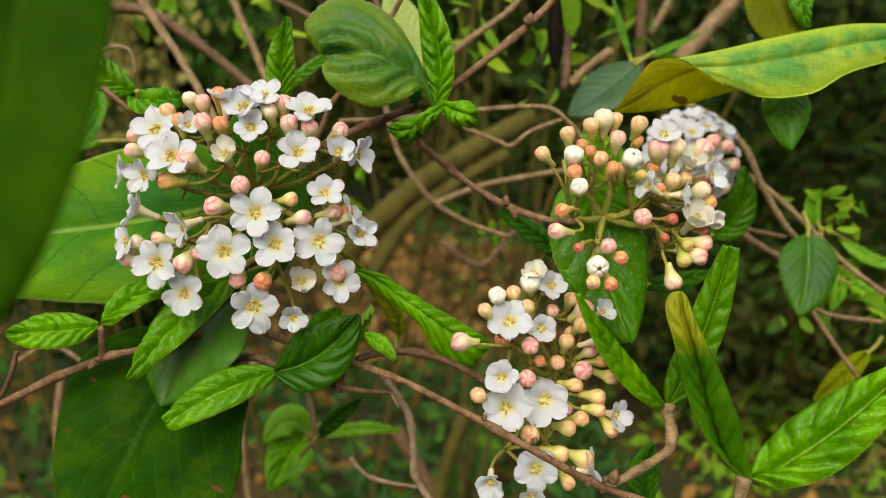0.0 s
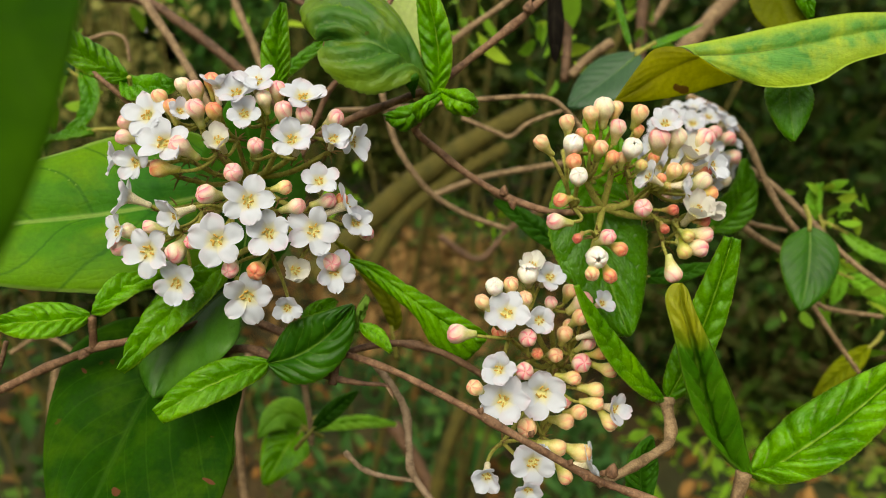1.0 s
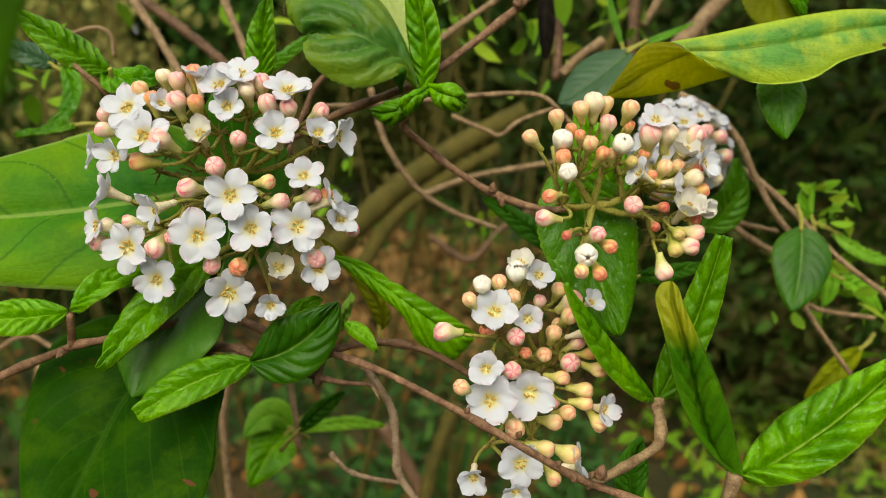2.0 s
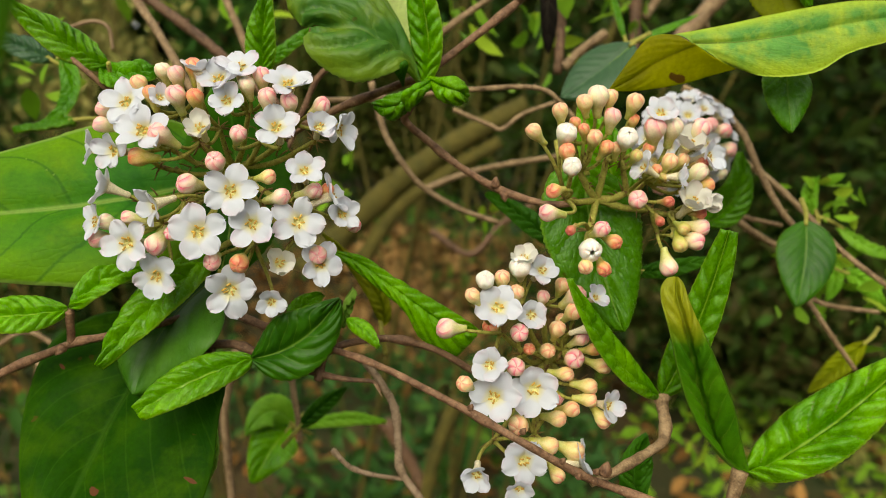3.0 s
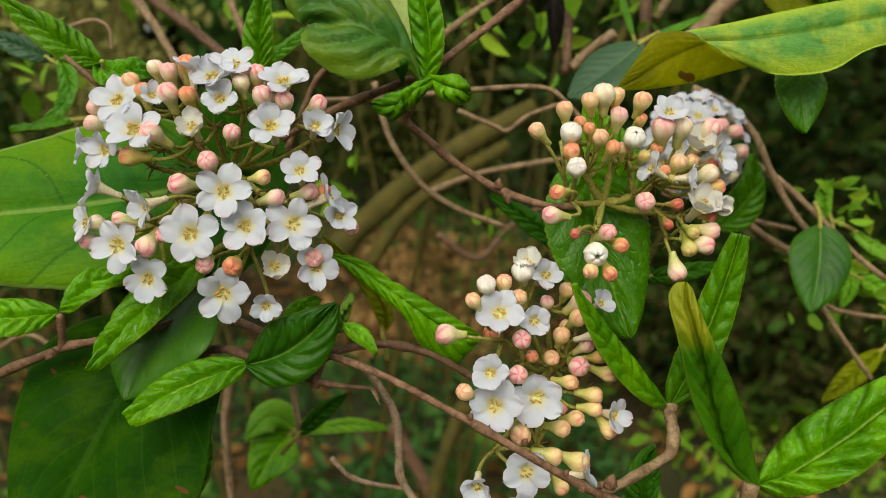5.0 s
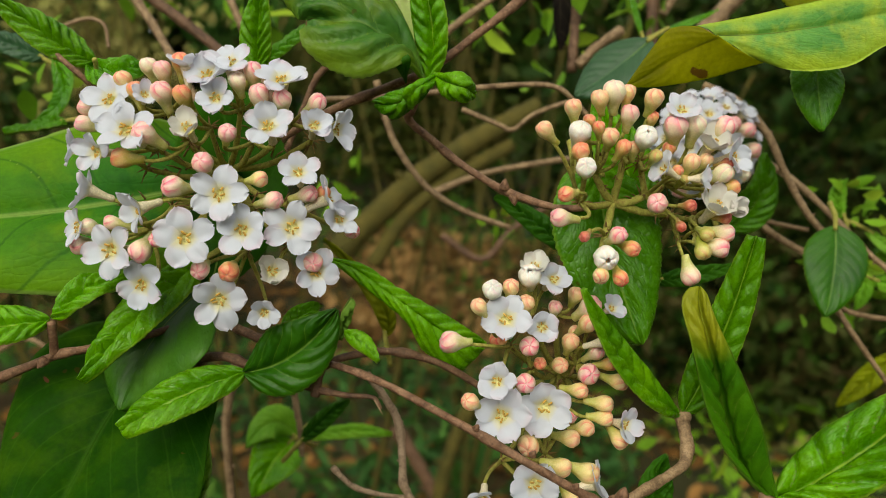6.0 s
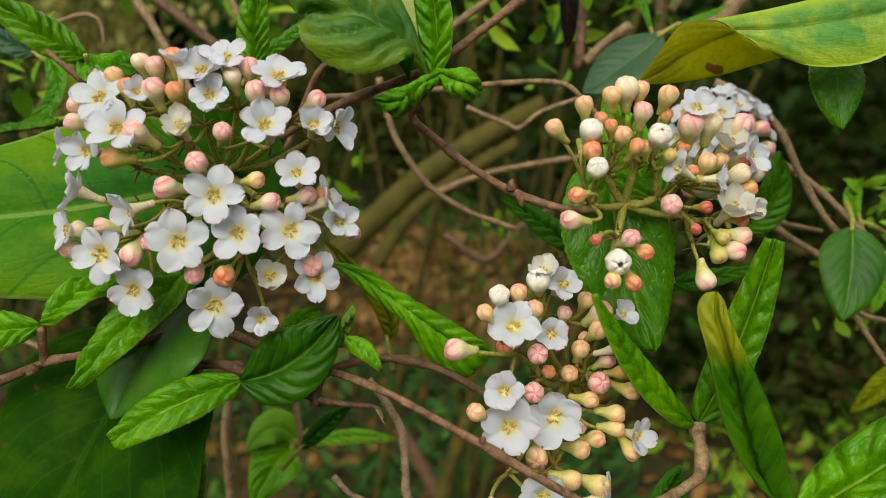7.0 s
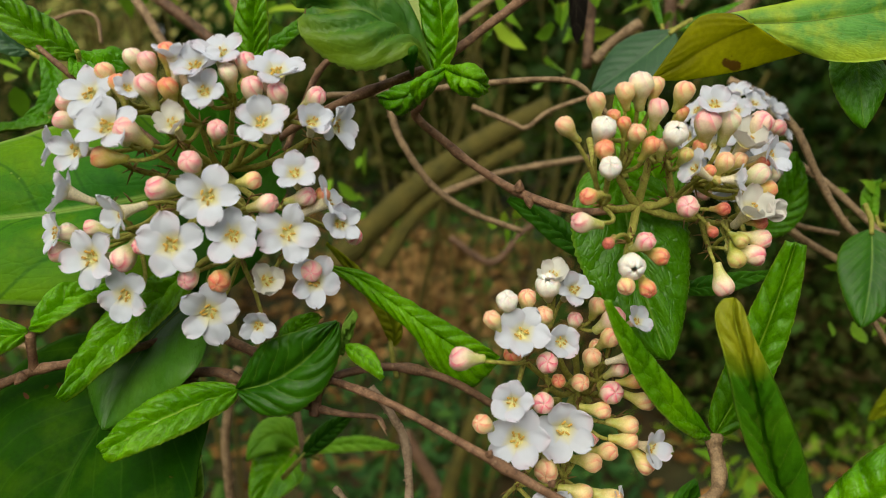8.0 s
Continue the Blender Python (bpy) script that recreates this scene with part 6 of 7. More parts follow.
leaf(left_twig, (-0.0865, 0.2124, 1.0890), (-0.0961, 0.2091, 1.0956), (-0.1092, 0.2088, 1.1053), 0.0056, (0.20, -0.64, 0.74), YOUNG, veins=8, fold=16, rugose=0.0018)
leaf(left_twig, (-0.0871, 0.2122, 1.0881), (-0.0775, 0.2036, 1.0873), (-0.0702, 0.2019, 1.0889), 0.0055, (0.10, -0.65, 0.76), FRESH, veins=6, fold=14, rugose=0.0018, shape=(0.7, 0.5))
single_leaf((-0.1268, 0.2671, 1.0906), (-0.1210, 0.2605, 1.0779), (-0.1291, 0.2549, 1.0687), 0.0049, (-0.42, -0.74, 0.53), "soft green leaf bent over behind a twig", top=FRESH, fold=20, wave=0.05)
single_leaf((-0.1184, 0.2562, 1.0699), (-0.1249, 0.2538, 1.0688), (-0.1362, 0.2504, 1.0673), 0.0030, (-0.10, -0.37, 0.92), "narrow drooping green leaf", top=FRESH, fold=20)
single_leaf((-0.1287, 0.2666, 1.0888), (-0.1383, 0.2679, 1.0933), (-0.1536, 0.2693, 1.0978), 0.0054, (0.10, -0.61, 0.78), "greyish green leaf behind a wrinkled leaf", top=BLUE, fold=14)

mottled_leaf = thing("leaf", (0.1435, 0.2079, 1.1032), "large bent leaf mottled green and yellow", "leaf")
draped_leaf(mottled_leaf, [(0.0623, 0.2030, 1.0983), (0.0757, 0.2050, 1.1008), (0.0891, 0.2075, 1.1037), (0.1028, 0.2100, 1.1062), (0.1136, 0.2125, 1.1075), (0.1288, 0.2160, 1.1073), (0.1460, 0.2200, 1.1044)], [(0.0670, 0.2022, 1.0961), (0.0779, 0.2030, 1.0965), (0.0887, 0.2048, 1.0978), (0.0997, 0.2070, 1.0994), (0.1112, 0.2100, 1.1017), (0.1264, 0.2142, 1.1035), (0.1461, 0.2200, 1.1037)], [(0.0794, 0.2035, 1.0897), (0.0849, 0.2022, 1.0882), (0.0929, 0.2028, 1.0880), (0.1016, 0.2042, 1.0895), (0.1108, 0.2072, 1.0942), (0.1238, 0.2115, 1.0974), (0.1462, 0.2200, 1.1031)], AGED, name="blade", veins=9, rugose=0.00025, puff=0.0005, nl=80, nw=32, teeth=0.012)
draped_leaf(mottled_leaf, [(0.0624, 0.2032, 1.0983), (0.0584, 0.2035, 1.0981), (0.0552, 0.2040, 1.0966), (0.0513, 0.2045, 1.0910), (0.0468, 0.2040, 1.0841)], [(0.0673, 0.2012, 1.0956), (0.0631, 0.2030, 1.0936), (0.0574, 0.2045, 1.0904), (0.0527, 0.2050, 1.0869), (0.0470, 0.2045, 1.0840)], [(0.0796, 0.2040, 1.0896), (0.0747, 0.2055, 1.0881), (0.0667, 0.2060, 1.0857), (0.0551, 0.2060, 1.0838), (0.0471, 0.2045, 1.0838)], OLIVE_TIP, label="olive underside of the bent leaf tip", name="folded_tip", veins=6, rugose=0.0003, puff=0.0005, teeth=0.012, under=OLIVE)
single_leaf((0.1002, 0.2205, 1.0923), (0.0996, 0.2161, 1.0835), (0.1004, 0.2121, 1.0726), 0.0075, (0.10, -0.93, 0.36), "green leaf hanging beneath a mottled leaf", top=FRESH, veins=6, fold=6, rugose=0.0003)
single_leaf((0.0980, 0.2450, 1.1258), (0.1027, 0.2397, 1.1137), (0.1063, 0.2347, 1.1026), 0.0098, (0.10, -0.96, 0.26), "yellow-olive leaf above the shrub", top=OLIVE, veins=6, fold=8, rugose=0.0003, shape=(1.2, 0.45))
single_leaf((0.1136, 0.2408, 1.1253), (0.1092, 0.2364, 1.1168), (0.1107, 0.2327, 1.1068), 0.0045, (0.10, -0.89, 0.45), "green leaf tip above a mottled leaf", top=FRESH, veins=6, fold=12)
single_leaf((0.0420, 0.2035, 1.0636), (0.0443, 0.1976, 1.0453), (0.0517, 0.1884, 1.0227), 0.0141, (0.10, -0.91, 0.40), "broad glossy green leaf behind the buds", top=FRESH, veins=6, fold=10, rugose=0.001, shape=(0.72, 0.55))
single_leaf((0.0356, 0.2075, 1.0629), (0.0360, 0.2018, 1.0494), (0.0373, 0.1953, 1.0331), 0.0054, (-0.40, -0.85, 0.33), "green leaf edge behind the budding cluster", top=FRESH, veins=6, fold=10, rugose=0.0004, shape=(0.8, 0.5))
single_leaf((0.0544, 0.2026, 1.0525), (0.0478, 0.2052, 1.0662), (0.0404, 0.2081, 1.0807), 0.0079, (0.00, -0.78, 0.63), "small green leaf behind the buds", top=YOUNG, fold=10)
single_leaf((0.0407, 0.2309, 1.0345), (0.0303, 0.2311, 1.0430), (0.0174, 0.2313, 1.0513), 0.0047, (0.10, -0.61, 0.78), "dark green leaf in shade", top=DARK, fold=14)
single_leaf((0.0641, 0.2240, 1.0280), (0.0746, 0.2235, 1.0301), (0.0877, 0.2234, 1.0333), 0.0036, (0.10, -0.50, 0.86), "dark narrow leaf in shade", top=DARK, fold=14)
single_leaf((0.1029, 0.2765, 1.0307), (0.1129, 0.2744, 1.0422), (0.1125, 0.2736, 1.0585), 0.0077, (0.30, -0.80, 0.53), "rounded green leaf beside the white cluster", top=FRESH, fold=8)
single_leaf((0.0716, 0.2785, 1.0963), (0.0587, 0.2738, 1.0864), (0.0451, 0.2694, 1.0776), 0.0094, (-0.10, -0.70, 0.71), "greyish green leaf in shade", top=BLUE, fold=6, rugose=0.0003)
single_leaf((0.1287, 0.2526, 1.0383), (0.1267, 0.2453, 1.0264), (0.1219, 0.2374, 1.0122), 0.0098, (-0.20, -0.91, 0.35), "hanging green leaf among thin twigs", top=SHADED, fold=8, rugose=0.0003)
single_leaf((-0.0608, 0.2924, 0.9355), (-0.0667, 0.2859, 0.9307), (-0.0744, 0.2775, 0.9184), 0.0118, (-0.21, -0.82, 0.54), "broad green leaf low under the shrub", top=YOUNG, fold=22, rugose=0.0016, veins=6, wave=0.08)
single_leaf((-0.0588, 0.2928, 0.9372), (-0.0677, 0.2897, 0.9449), (-0.0773, 0.2835, 0.9370), 0.0074, (-0.10, -0.83, 0.55), "green leaf with a pale tip low under the shrub", top=LIGHT, fold=10, rugose=0.0004)
single_leaf((-0.0558, 0.2927, 0.9367), (-0.0353, 0.2890, 0.9423), (-0.0185, 0.2869, 0.9421), 0.0039, (0.10, -0.37, 0.92), "narrow green leaf low under the shrub", top=LIGHT, fold=14)
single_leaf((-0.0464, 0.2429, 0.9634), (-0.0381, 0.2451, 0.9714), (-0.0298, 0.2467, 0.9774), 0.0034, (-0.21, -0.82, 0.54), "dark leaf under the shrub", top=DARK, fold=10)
single_leaf((-0.0650, 0.1846, 0.9774), (-0.0624, 0.1888, 0.9856), (-0.0617, 0.1936, 0.9957), 0.0055, (-0.48, -0.82, 0.32), "yellowish leaf edge behind a dark leaf", top=OLD, fold=10)
single_leaf((-0.0167, 0.2429, 1.0021), (-0.0187, 0.2460, 1.0137), (-0.0367, 0.2512, 1.0329), 0.0034, (0.30, -0.80, 0.53), "narrow yellow-olive leaf in the shade of the shrub", top=OLIVE, fold=10, wave=0.05)
single_leaf((0.1738, 0.2791, 0.9826), (0.1623, 0.2764, 0.9726), (0.1508, 0.2738, 0.9626), 0.0045, (-0.10, -0.72, 0.69), "yellow-olive leaf behind the bright leaves", top=OLIVE, fold=10)
single_leaf((0.1623, 0.2910, 1.0270), (0.1738, 0.2889, 1.0192), (0.1876, 0.2881, 1.0159), 0.0046, (0.10, -0.50, 0.86), "small bright leaf among thin twigs", top=LIGHT, fold=10)
single_leaf((0.1577, 0.2881, 1.0159), (0.1612, 0.2857, 1.0070), (0.1577, 0.2833, 0.9981), 0.0041, (0.10, -0.77, 0.63), "small bright leaf among thin twigs", top=LIGHT, fold=10)
single_leaf((0.1646, 0.2863, 1.0093), (0.1738, 0.2851, 1.0048), (0.1819, 0.2827, 0.9959), 0.0046, (-0.10, -0.72, 0.69), "small bright leaf among thin twigs", top=LIGHT, fold=10)
single_leaf((0.1531, 0.2922, 1.0315), (0.1508, 0.2943, 1.0392), (0.1543, 0.2961, 1.0459), 0.0037, (0.10, -0.77, 0.63), "small bright leaf among thin twigs", top=LIGHT, fold=10)

# ---------------------------------------------------------------- twigs behind the flowers
back_twig([(-0.1285, 0.3184, 1.1292), (-0.1200, 0.3148, 1.1159), (-0.1072, 0.3055, 1.1003), (-0.0953, 0.2960, 1.0842), (-0.0853, 0.2911, 1.0659)], 0.00182, 0.00141, BARK_TAN, (), "smooth tan branch rising behind the flower dome")
back_twig([(-0.1502, 0.3468, 1.1194), (-0.1300, 0.3460, 1.1162), (-0.1072, 0.3421, 1.1016), (-0.0870, 0.3378, 1.0857), (-0.0668, 0.3332, 1.0686)], 0.00255, 0.00204, BARK_DARK, (), "dark branch behind the flower dome")
back_twig([(-0.1059, 0.3821, 1.1350), (-0.0991, 0.3771, 1.1164), (-0.0908, 0.3721, 1.0977), (-0.0811, 0.3657, 1.0737)], 0.00199, 0.00159, BARK_TAN, (), "thin brown twig behind the flowers")
back_twig([(-0.0842, 0.3694, 1.1263), (-0.0708, 0.3676, 1.1198), (-0.0547, 0.3656, 1.1120)], 0.00174, 0.00139, BARK_DARK, (), "thin brown twig behind the flowers")
back_twig([(-0.0302, 0.2457, 1.0896), (-0.0357, 0.2442, 1.0843), (-0.0394, 0.2421, 1.0763), (-0.0449, 0.2385, 1.0629)], 0.00106, 0.00085, BARK, (), "thin brown twig behind the flowers")
back_twig([(-0.0353, 0.2527, 1.0771), (-0.0199, 0.2528, 1.0777), (-0.0046, 0.2532, 1.0790), (0.0117, 0.2537, 1.0808), (0.0340, 0.2560, 1.0816), (0.0430, 0.2567, 1.0768), (0.0522, 0.2560, 1.0661)], 0.00097, 0.00079, BARK_TAN, (), "thin brown twig behind the flowers")
back_twig([(-0.0231, 0.2951, 1.0810), (-0.0198, 0.2917, 1.0681), (-0.0153, 0.2888, 1.0574), (-0.0042, 0.2851, 1.0434), (0.0102, 0.2828, 1.0348), (0.0258, 0.2813, 1.0295)], 0.00128, 0.00102, BARK_TAN, (), "thin brown twig behind the flowers")
back_twig([(0.0083, 0.3026, 1.0703), (0.0221, 0.3011, 1.0648), (0.0278, 0.3007, 1.0630), (0.0359, 0.3022, 1.0688), (0.0497, 0.3035, 1.0737)], 0.00099, 0.00079, BARK_TAN, (), "thin brown twig behind the flowers")
back_twig([(-0.0039, 0.3535, 1.0284), (0.0182, 0.3557, 1.0364), (0.0375, 0.3567, 1.0404), (0.0624, 0.3578, 1.0444)], 0.00159, 0.00127, BARK_TAN, (), "thin brown twig behind the flowers")
back_twig([(-0.1288, 0.7157, 0.8731), (-0.0828, 0.7276, 0.9175), (-0.0368, 0.7387, 0.9592), (0.0207, 0.7491, 0.9981), (0.0925, 0.7596, 1.0369)], 0.01407, 0.01076, BARK_MOSS, (), "thick mossy branch slanting through the shade")
back_twig([(-0.0713, 0.7186, 0.8842), (-0.0368, 0.7320, 0.9342), (0.0092, 0.7410, 0.9675), (0.0667, 0.7499, 1.0008)], 0.00828, 0.00662, BARK_MOSS, (), "mossy branch in the shade")
back_twig([(0.0908, 0.2796, 1.0809), (0.1031, 0.2769, 1.0749), (0.1121, 0.2732, 1.0649), (0.1180, 0.2687, 1.0520), (0.1263, 0.2649, 1.0379), (0.1368, 0.2622, 1.0278)], 0.00137, 0.00108, BARK_TAN, (), "thin brown twig behind the flowers")
back_twig([(0.1125, 0.2888, 1.0574), (0.1280, 0.2807, 1.0465), (0.1386, 0.2727, 1.0360), (0.1509, 0.2640, 1.0229), (0.1689, 0.2552, 1.0093)], 0.00128, 0.00095, BARK_TAN, (), "thin brown twig behind the flowers")
back_twig([(0.1117, 0.2937, 1.0370), (0.1255, 0.2907, 1.0259), (0.1393, 0.2886, 1.0181), (0.1554, 0.2863, 1.0093)], 0.00149, 0.00119, BARK_TAN, (), "thin brown twig behind the flowers")
back_twig([(0.1186, 0.2922, 1.0315), (0.1278, 0.2916, 1.0292), (0.1393, 0.2910, 1.0270)], 0.00099, 0.00079, BARK_TAN, (), "thin brown twig behind the flowers")
back_twig([(0.1288, 0.2640, 1.0229), (0.1383, 0.2594, 1.0056), (0.1467, 0.2561, 0.9934), (0.1551, 0.2531, 0.9822)], 0.00106, 0.00085, BARK_TAN, (), "thin brown twig behind the flowers")
back_twig([(0.1391, 0.2756, 1.0080), (0.1502, 0.2736, 1.0005), (0.1725, 0.2727, 0.9972)], 0.00112, 0.00090, BARK_TAN, (), "thin brown twig behind the flowers")
back_twig([(0.1122, 0.4166, 1.1093), (0.1214, 0.4206, 1.1241), (0.1291, 0.4253, 1.1419)], 0.00221, 0.00177, BARK_TAN, (), "thin brown twig behind the flowers")
back_twig([(0.1339, 0.4333, 1.0942), (0.1484, 0.4374, 1.1098), (0.1629, 0.4416, 1.1253), (0.1758, 0.4458, 1.1408)], 0.00510, 0.00408, BARK_TAN, (), "pale tan branch behind the leaves")
back_twig([(0.0572, 0.3378, 1.0857), (0.0647, 0.3398, 1.0930), (0.0754, 0.3417, 1.1003)], 0.00219, 0.00175, BARK_TAN, (0.95,), "stub of a tan branch")
back_twig([(0.0563, 0.3602, 1.1306), (0.0576, 0.3541, 1.1079), (0.0563, 0.3474, 1.0827)], 0.00263, 0.00210, BARK_DARK, (), "dark upright stem in the shade")
back_twig([(0.1091, 0.4237, 1.1359), (0.1076, 0.4182, 1.1152), (0.1067, 0.4110, 1.0886)], 0.00331, 0.00265, BARK_DARK, (), "dark upright stem in the shade")
back_twig([(-0.0009, 0.3095, 1.0959), (0.0106, 0.3119, 1.1047), (0.0267, 0.3148, 1.1159), (0.0359, 0.3178, 1.1270)], 0.00149, 0.00119, BARK_TAN, (), "thin brown twig behind the flowers")
back_twig([(-0.0219, 0.2432, 1.1190), (-0.0197, 0.2411, 1.1113), (-0.0175, 0.2405, 1.1087), (-0.0113, 0.2432, 1.1190)], 0.00102, 0.00081, BARK, (), "thin brown twig behind the flowers")
back_twig([(-0.0206, 0.2214, 0.9990), (-0.0155, 0.2197, 0.9928), (-0.0109, 0.2176, 0.9848), (-0.0096, 0.2147, 0.9741), (-0.0085, 0.2124, 0.9652), (0.0011, 0.2090, 0.9528)], 0.00122, 0.00112, BARK_GREY, (0.45, 0.75), "forked grey-brown twig low under the shrub")
back_twig([(-0.0085, 0.2118, 0.9631), (-0.0170, 0.2086, 0.9666), (-0.0240, 0.2074, 0.9700), (-0.0292, 0.2070, 0.9762)], 0.00066, 0.00077, BARK_GREY, (0.6, 0.95), "thin brown twig behind the flowers")
back_twig([(-0.0550, 0.2756, 0.9693), (-0.0538, 0.2732, 0.9604), (-0.0520, 0.2705, 0.9504), (-0.0515, 0.2684, 0.9426)], 0.00132, 0.00106, BARK_TAN, (), "thin brown twig behind the flowers")
back_twig([(-0.0845, 0.3057, 0.9660), (-0.0895, 0.2992, 0.9415), (-0.0883, 0.2939, 0.9220), (-0.0857, 0.2874, 0.8976)], 0.00200, 0.00160, BARK_TAN, (), "thin brown twig behind the flowers")
back_twig([(-0.2066, 0.3690, 0.9316), (-0.2097, 0.3611, 0.9020), (-0.2066, 0.3500, 0.8606)], 0.00199, 0.00159, BARK_TAN, (), "thin brown twig behind the flowers")
back_twig([(-0.2080, 0.3335, 0.9538), (-0.1915, 0.3357, 0.9618), (-0.1722, 0.3328, 0.9511)], 0.00119, 0.00095, BARK_TAN, (), "thin brown twig behind the flowers")
back_twig([(0.0247, 0.6374, 0.7742), (0.0032, 0.6235, 0.7224), (-0.0075, 0.6096, 0.6706)], 0.00773, 0.00618, BARK_MOSS, (), "old stem in the shade")
back_twig([(-0.0515, 0.7221, 0.7040), (-0.0147, 0.7063, 0.6448), (0.0098, 0.6904, 0.5856)], 0.00795, 0.00636, BARK_DARK, (), "old stem in the shade")
back_twig([(-0.1361, 0.2894, 1.0982), (-0.1253, 0.2904, 1.1019), (-0.1185, 0.2898, 1.0999), (-0.1167, 0.2877, 1.0920)], 0.00077, 0.00062, BARK_TAN, (), "thin brown twig behind the flowers")
back_twig([(-0.0015, 0.4841, 0.9747), (0.0253, 0.4801, 0.9599), (0.0445, 0.4850, 0.9784), (0.0674, 0.4890, 0.9932)], 0.00248, 0.00199, BARK_DARK, (), "thin brown twig behind the flowers")

# ---------------------------------------------------------------- spring sprigs behind
SPRIGS = [
    ((0.0361, 0.3732, 1.1017), 0.02),
    ((0.0458, 0.3714, 1.0950), 0.018),
    ((0.0134, 0.3958, 1.1088), 0.015),
    ((0.0258, 0.3406, 1.0187), 0.009),
    ((0.1554, 0.2934, 1.0359), 0.01),
    ((0.1646, 0.2922, 1.0315), 0.01),
    ((0.1738, 0.2845, 1.0026), 0.011),
    ((0.1600, 0.2875, 1.0137), 0.012),
    ((0.1633, 0.3028, 0.9937), 0.01),
    ((0.0969, 0.4190, 1.1182), 0.016),
    ((0.1061, 0.4142, 1.1004), 0.016),
    ((-0.1392, 0.4198, 1.1211), 0.018),
    ((-0.1514, 0.4206, 1.1241), 0.015),
    ((-0.0963, 0.4174, 1.1123), 0.018),
    ((0.1891, 0.2996, 0.9819), 0.014),
    ((-0.1573, 0.3047, 1.0781), 0.014),
    ((-0.0472, 0.3928, 1.0205), 0.012),
    ((0.1504, 0.4035, 0.8673), 0.014),
    ((0.1824, 0.4444, 0.8266), 0.014),
]

sprig_rng = np.random.default_rng(3)
for place, size in SPRIGS:
    spots = np.array(place) + sprig_rng.normal(0, size * 0.55, (9, 3))
    stuff("spring_sprig", scatter_mesh("spring_sprig", spots, size, SPRING, sprig_rng, slim=0.42), "small bright green spring leaves on a thin shoot", "leaves")

# ---------------------------------------------------------------- ground and distance
rng = np.random.default_rng(8)


def ground_height(x, y):
    return 0.05 * noise.noise(Vector((x * 0.7, y * 0.7, 0.3))) + 0.03 * noise.noise(Vector((x * 2.3, y * 2.3, 4.0)))


gv, gf = [], []
steps = np.concatenate([-np.geomspace(60, 0.3, 26), np.linspace(-0.25, 0.25, 5), np.geomspace(0.3, 60, 26)])
for yy in steps + 2.0:
    for xx in steps:
        gv.append((xx, yy, ground_height(xx, yy)))
ns = len(steps)
for i in range(ns - 1):
    for j in range(ns - 1):
        gf.append((i * ns + j, i * ns + j + 1, (i + 1) * ns + j + 1, (i + 1) * ns + j))
tagged(new("ground", mesh_of("ground", gv, gf, [SOIL])), "dark woodland soil under the shrub", "ground", "", "structure")

n = 5000
gx, gy = rng.normal(0, 1.9, n), rng.normal(2.2, 1.9, n)
spots = np.array([(x, y, ground_height(x, y) + 0.012 + 0.02 * rng.random()) for x, y in zip(gx, gy)])
stuff("leaf_litter", scatter_mesh("leaf_litter", spots, 0.06, LITTER, rng, 0.75, slim=0.5), "brown fallen leaves lying on the soil", "leaf litter")

n = 1100
gx, gy = rng.normal(-0.12, 0.3, n), rng.uniform(2.3, 4.0, n)
spots = np.array([(x, y, ground_height(x, y) + 0.015 + 0.06 * rng.random()) for x, y in zip(gx, gy)])
stuff("leaf_litter", scatter_mesh("leaf_litter", spots, 0.075, TAN_LITTER, rng, 0.35, slim=0.55), "pinkish tan fallen leaves in a drift", "leaf litter")

n = 9000
gx, gy = rng.uniform(-3.5, 3.5, n), rng.uniform(0.7, 7.0, n)
keep = np.array([noise.noise(Vector((x * 1.1, y * 1.1, 9.0))) > -0.05 for x, y in zip(gx, gy)])
spots = np.array([(x, y, ground_height(x, y) + 0.02 + 0.16 * rng.random()) for x, y in zip(gx[keep], gy[keep])])
stuff("undergrowth", scatter_mesh("undergrowth", spots, 0.07, UNDER, rng, 0.2, slim=0.4), "low dark green plants covering the soil", "undergrowth")


n = 2600
gx, gy = rng.uniform(-0.95, 0.45, n), rng.uniform(1.35, 2.3, n)
keep = np.array([noise.noise(Vector((x * 3.1, y * 3.1, 2.0))) > -0.12 for x, y in zip(gx, gy)])
spots = np.array([(x, y, ground_height(x, y) + 0.02 + 0.12 * rng.random()) for x, y in zip(gx[keep], gy[keep])])
stuff("woodland_herbs", scatter_mesh("woodland_herbs", spots, 0.05, HERBS, rng, 0.2, slim=0.35), "soft blue-green herbs on the soil under the shrub", "undergrowth")

spots = np.array([(x, y, ground_height(x, y) + 0.015 + 0.06 * rng.random()) for x, y in zip(rng.normal(1.3, 0.26, 900), rng.uniform(1.6, 2.5, 900))])
stuff("dry_grass", scatter_mesh("dry_grass", spots, 0.06, STRAW, rng, 0.35, slim=0.22), "straw-coloured dry grass on the soil", "grass")

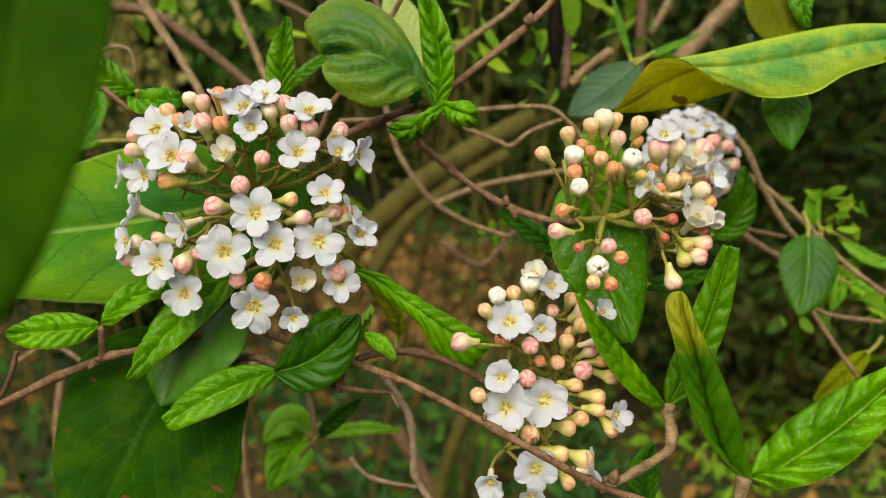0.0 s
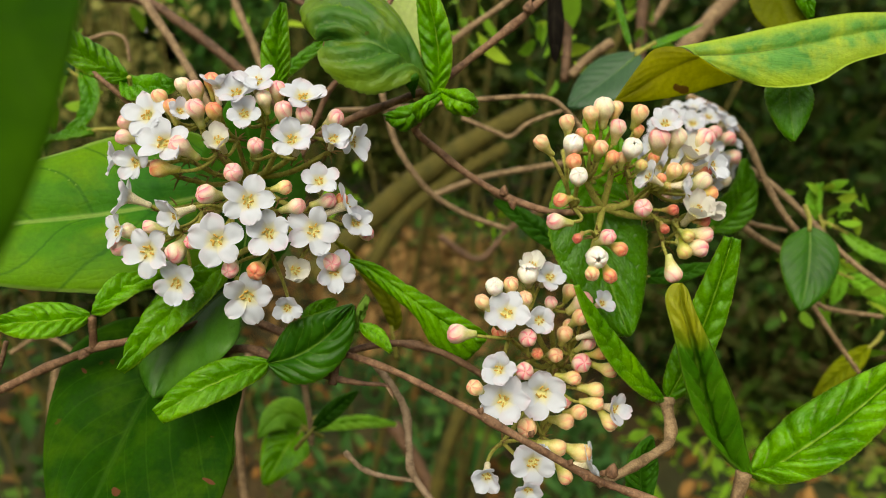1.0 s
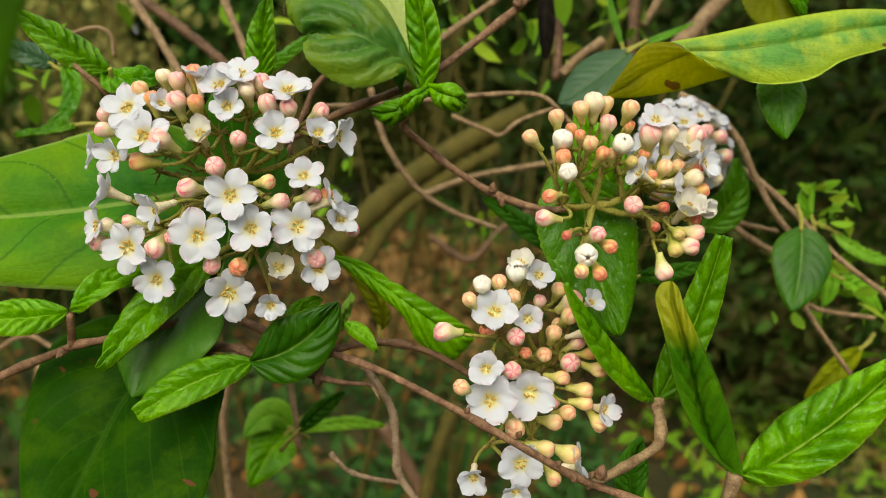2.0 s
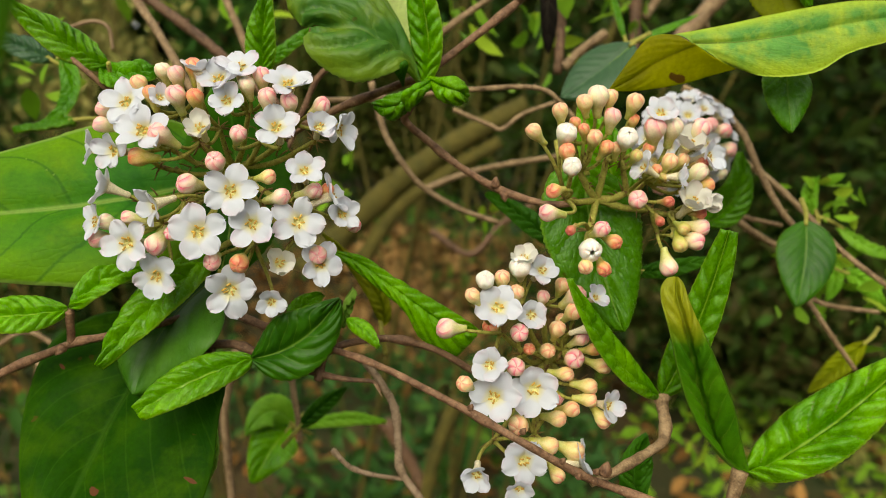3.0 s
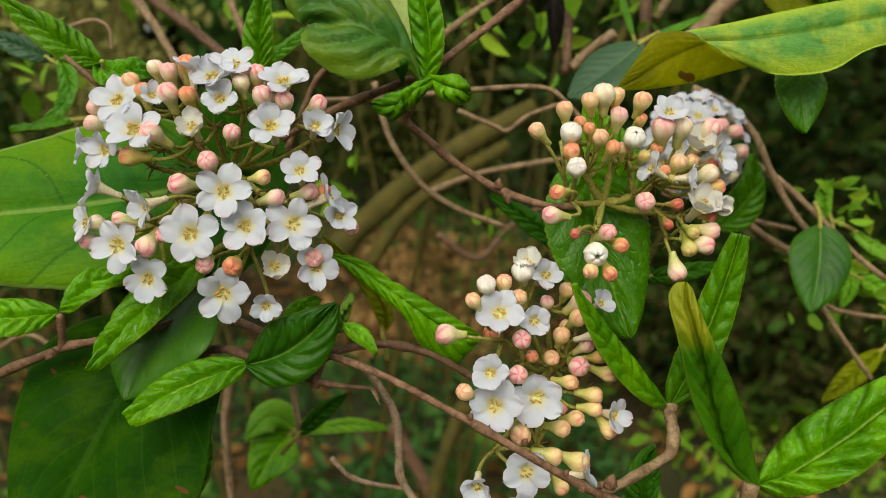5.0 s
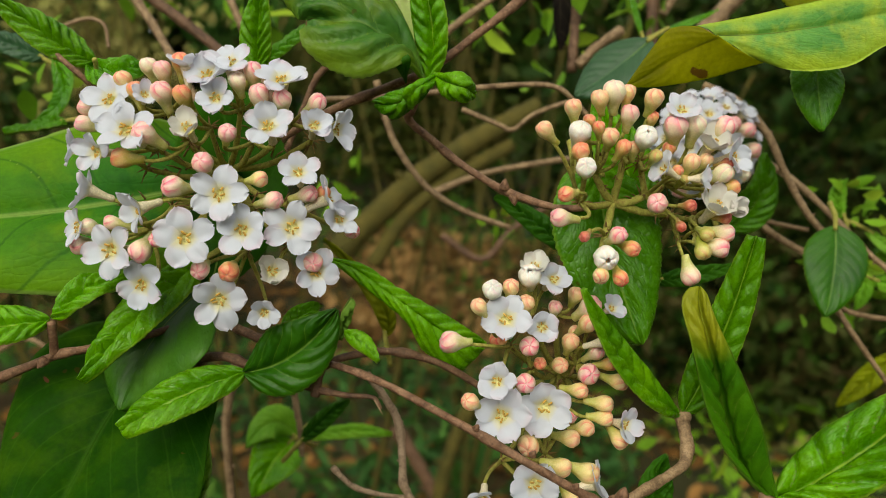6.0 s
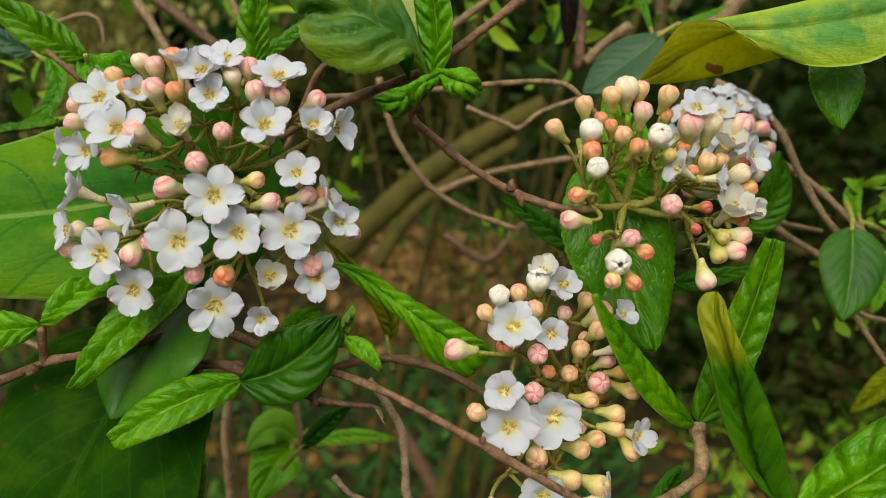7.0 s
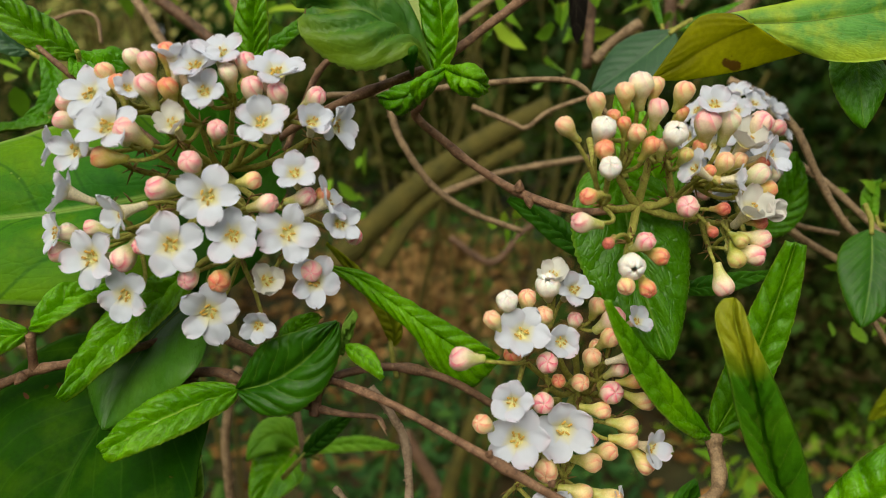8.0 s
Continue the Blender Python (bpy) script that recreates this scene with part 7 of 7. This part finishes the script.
# bare stems in the shade
for k in range(34):
    x0, y0 = rng.uniform(-1.3, 0.3), rng.uniform(0.9, 2.2)
    dx = rng.uniform(-0.5, 0.5)
    h = rng.uniform(0.8, 1.7)
    r = rng.uniform(0.003, 0.007)
    th = thing("bare_stem", (x0, y0, ground_height(x0, y0) - 0.01), "bare mossy stem rising from the soil", "stem", "bare stems in the shade")
    bend = Vector((x0 + dx * 0.35 + rng.normal(0, 0.03), y0 + rng.normal(0, 0.05), h * 0.45))
    stem(th, [th.location, bend, (x0 + dx, y0 + rng.normal(0, 0.1), h)], r, r * 0.5, BARK_MOSS, (), "stem", sides=7)
    stem(th, [bend, bend + Vector((-dx * 0.2, 0.05, h * 0.2)), bend + Vector((-dx * 0.5, 0.08, h * 0.35))], r * 0.5, r * 0.25, BARK_MOSS, (), "side_shoot", sides=6)

# tufts on the right of the ground, sunlight put into their bright leaf colour
spots = np.array([(x, y, ground_height(x, y) + 0.03 + 0.1 * rng.random()) for x, y in zip(rng.normal(1.25, 0.35, 900), rng.normal(1.85, 0.3, 900))])
stuff("spring_undergrowth", scatter_mesh("spring_undergrowth", spots, 0.05, SPRING, rng, 0.1, slim=0.4), "bright green seedlings on the soil", "undergrowth")


def bush(at, size, count, leaf_size, mat, label):
    """A shrub: several stems and a crown of many small leaves with gaps."""
    th = thing("shrub", at, label, "shrub", "shrubs behind the flowers")
    org = np.array(at)
    tips = []
    for k in range(9):
        d = np.array((rng.uniform(-1, 1) * size[0], rng.uniform(-1, 1) * size[1], size[2] * rng.uniform(0.7, 1.0)))
        mid_p = d * (0.35, 0.35, 0.5) + rng.normal(0, 0.05, 3)
        stem(th, [org, org + mid_p, org + d], 0.012, 0.004, BARK_MOSS, (), "stem", sides=7, steps=5)
        tips += [d * f + rng.normal(0, 0.09, 3) * size[2] for f in rng.uniform(0.25, 1.05, 14)]
    c = np.array(tips)[rng.integers(0, len(tips), count)]
    spots = c + rng.normal(0, 0.09, (count, 3)) * np.array((1, 1, 0.9))
    part("crown", scatter_mesh("crown", spots, leaf_size, mat, rng), th)


for at, size, count, ls, mat, label in [
    ((1.05, 2.0, 0.0), (0.55, 0.35, 0.62), 5200, 0.045, GREENS, "low green shrub, its shade put into dark leaves"),
    ((1.5, 2.7, 0.0), (0.7, 0.4, 0.6), 4500, 0.055, GREENS, "low green shrub, its shade put into dark leaves"),
    ((0.9, 2.2, 0.0), (0.7, 0.5, 1.3), 5200, 0.06, SHADE, "green shrub, its shade put into dark leaves"),
    ((-1.1, 2.6, 0.0), (0.7, 0.5, 0.8), 3200, 0.06, SHADE, "green shrub, its shade put into dark leaves"),
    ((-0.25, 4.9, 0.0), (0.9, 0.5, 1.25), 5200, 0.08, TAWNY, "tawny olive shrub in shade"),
    ((1.9, 3.0, 0.0), (0.8, 0.6, 1.7), 5200, 0.07, SHADE, "tall green shrub, its shade put into dark leaves"),
    ((-3.4, 3.9, 0.0), (0.8, 0.6, 1.6), 4200, 0.08, SHADE, "tall green shrub, its shade put into dark leaves"),
    ((0.9, 4.8, 0.0), (1.3, 0.6, 2.2), 6000, 0.09, SHADE, "tall green shrub, its shade put into dark leaves"),
    ((3.2, 5.0, 0.0), (1.3, 0.6, 2.4), 5000, 0.10, SHADE, "tall green shrub, its shade put into dark leaves"),
    ((-1.0, 5.5, 0.0), (1.2, 0.6, 1.9), 4000, 0.09, UNDER, "green shrub in shade"),
    # far sunlit patch: the sunlight is in the straw-pale leaf colour
    ((-2.05, 4.4, 0.0), (0.32, 0.3, 1.75), 1300, 0.08, STRAW, "shrub with sunlight put into its pale straw-green leaves"),
    ((-3.6, 6.0, 0.0), (1.5, 0.7, 2.2), 4000, 0.10, UNDER, "green shrub in shade"),
]:
    bush(at, size, count, ls, mat, label)

# a hedge closes the distance all round
spots = []
for k in range(48000):
    w = rng.uniform(0, 2 * math.pi)
    r = rng.normal(11.0, 0.7)
    spots.append((r * math.cos(w), 2 + r * math.sin(w), 4.2 * rng.random() ** 0.8))
stuff("hedge", scatter_mesh("hedge", spots, 0.6, SHADE, rng), "tall hedge round the garden, shade put into its dark leaves", "hedge")
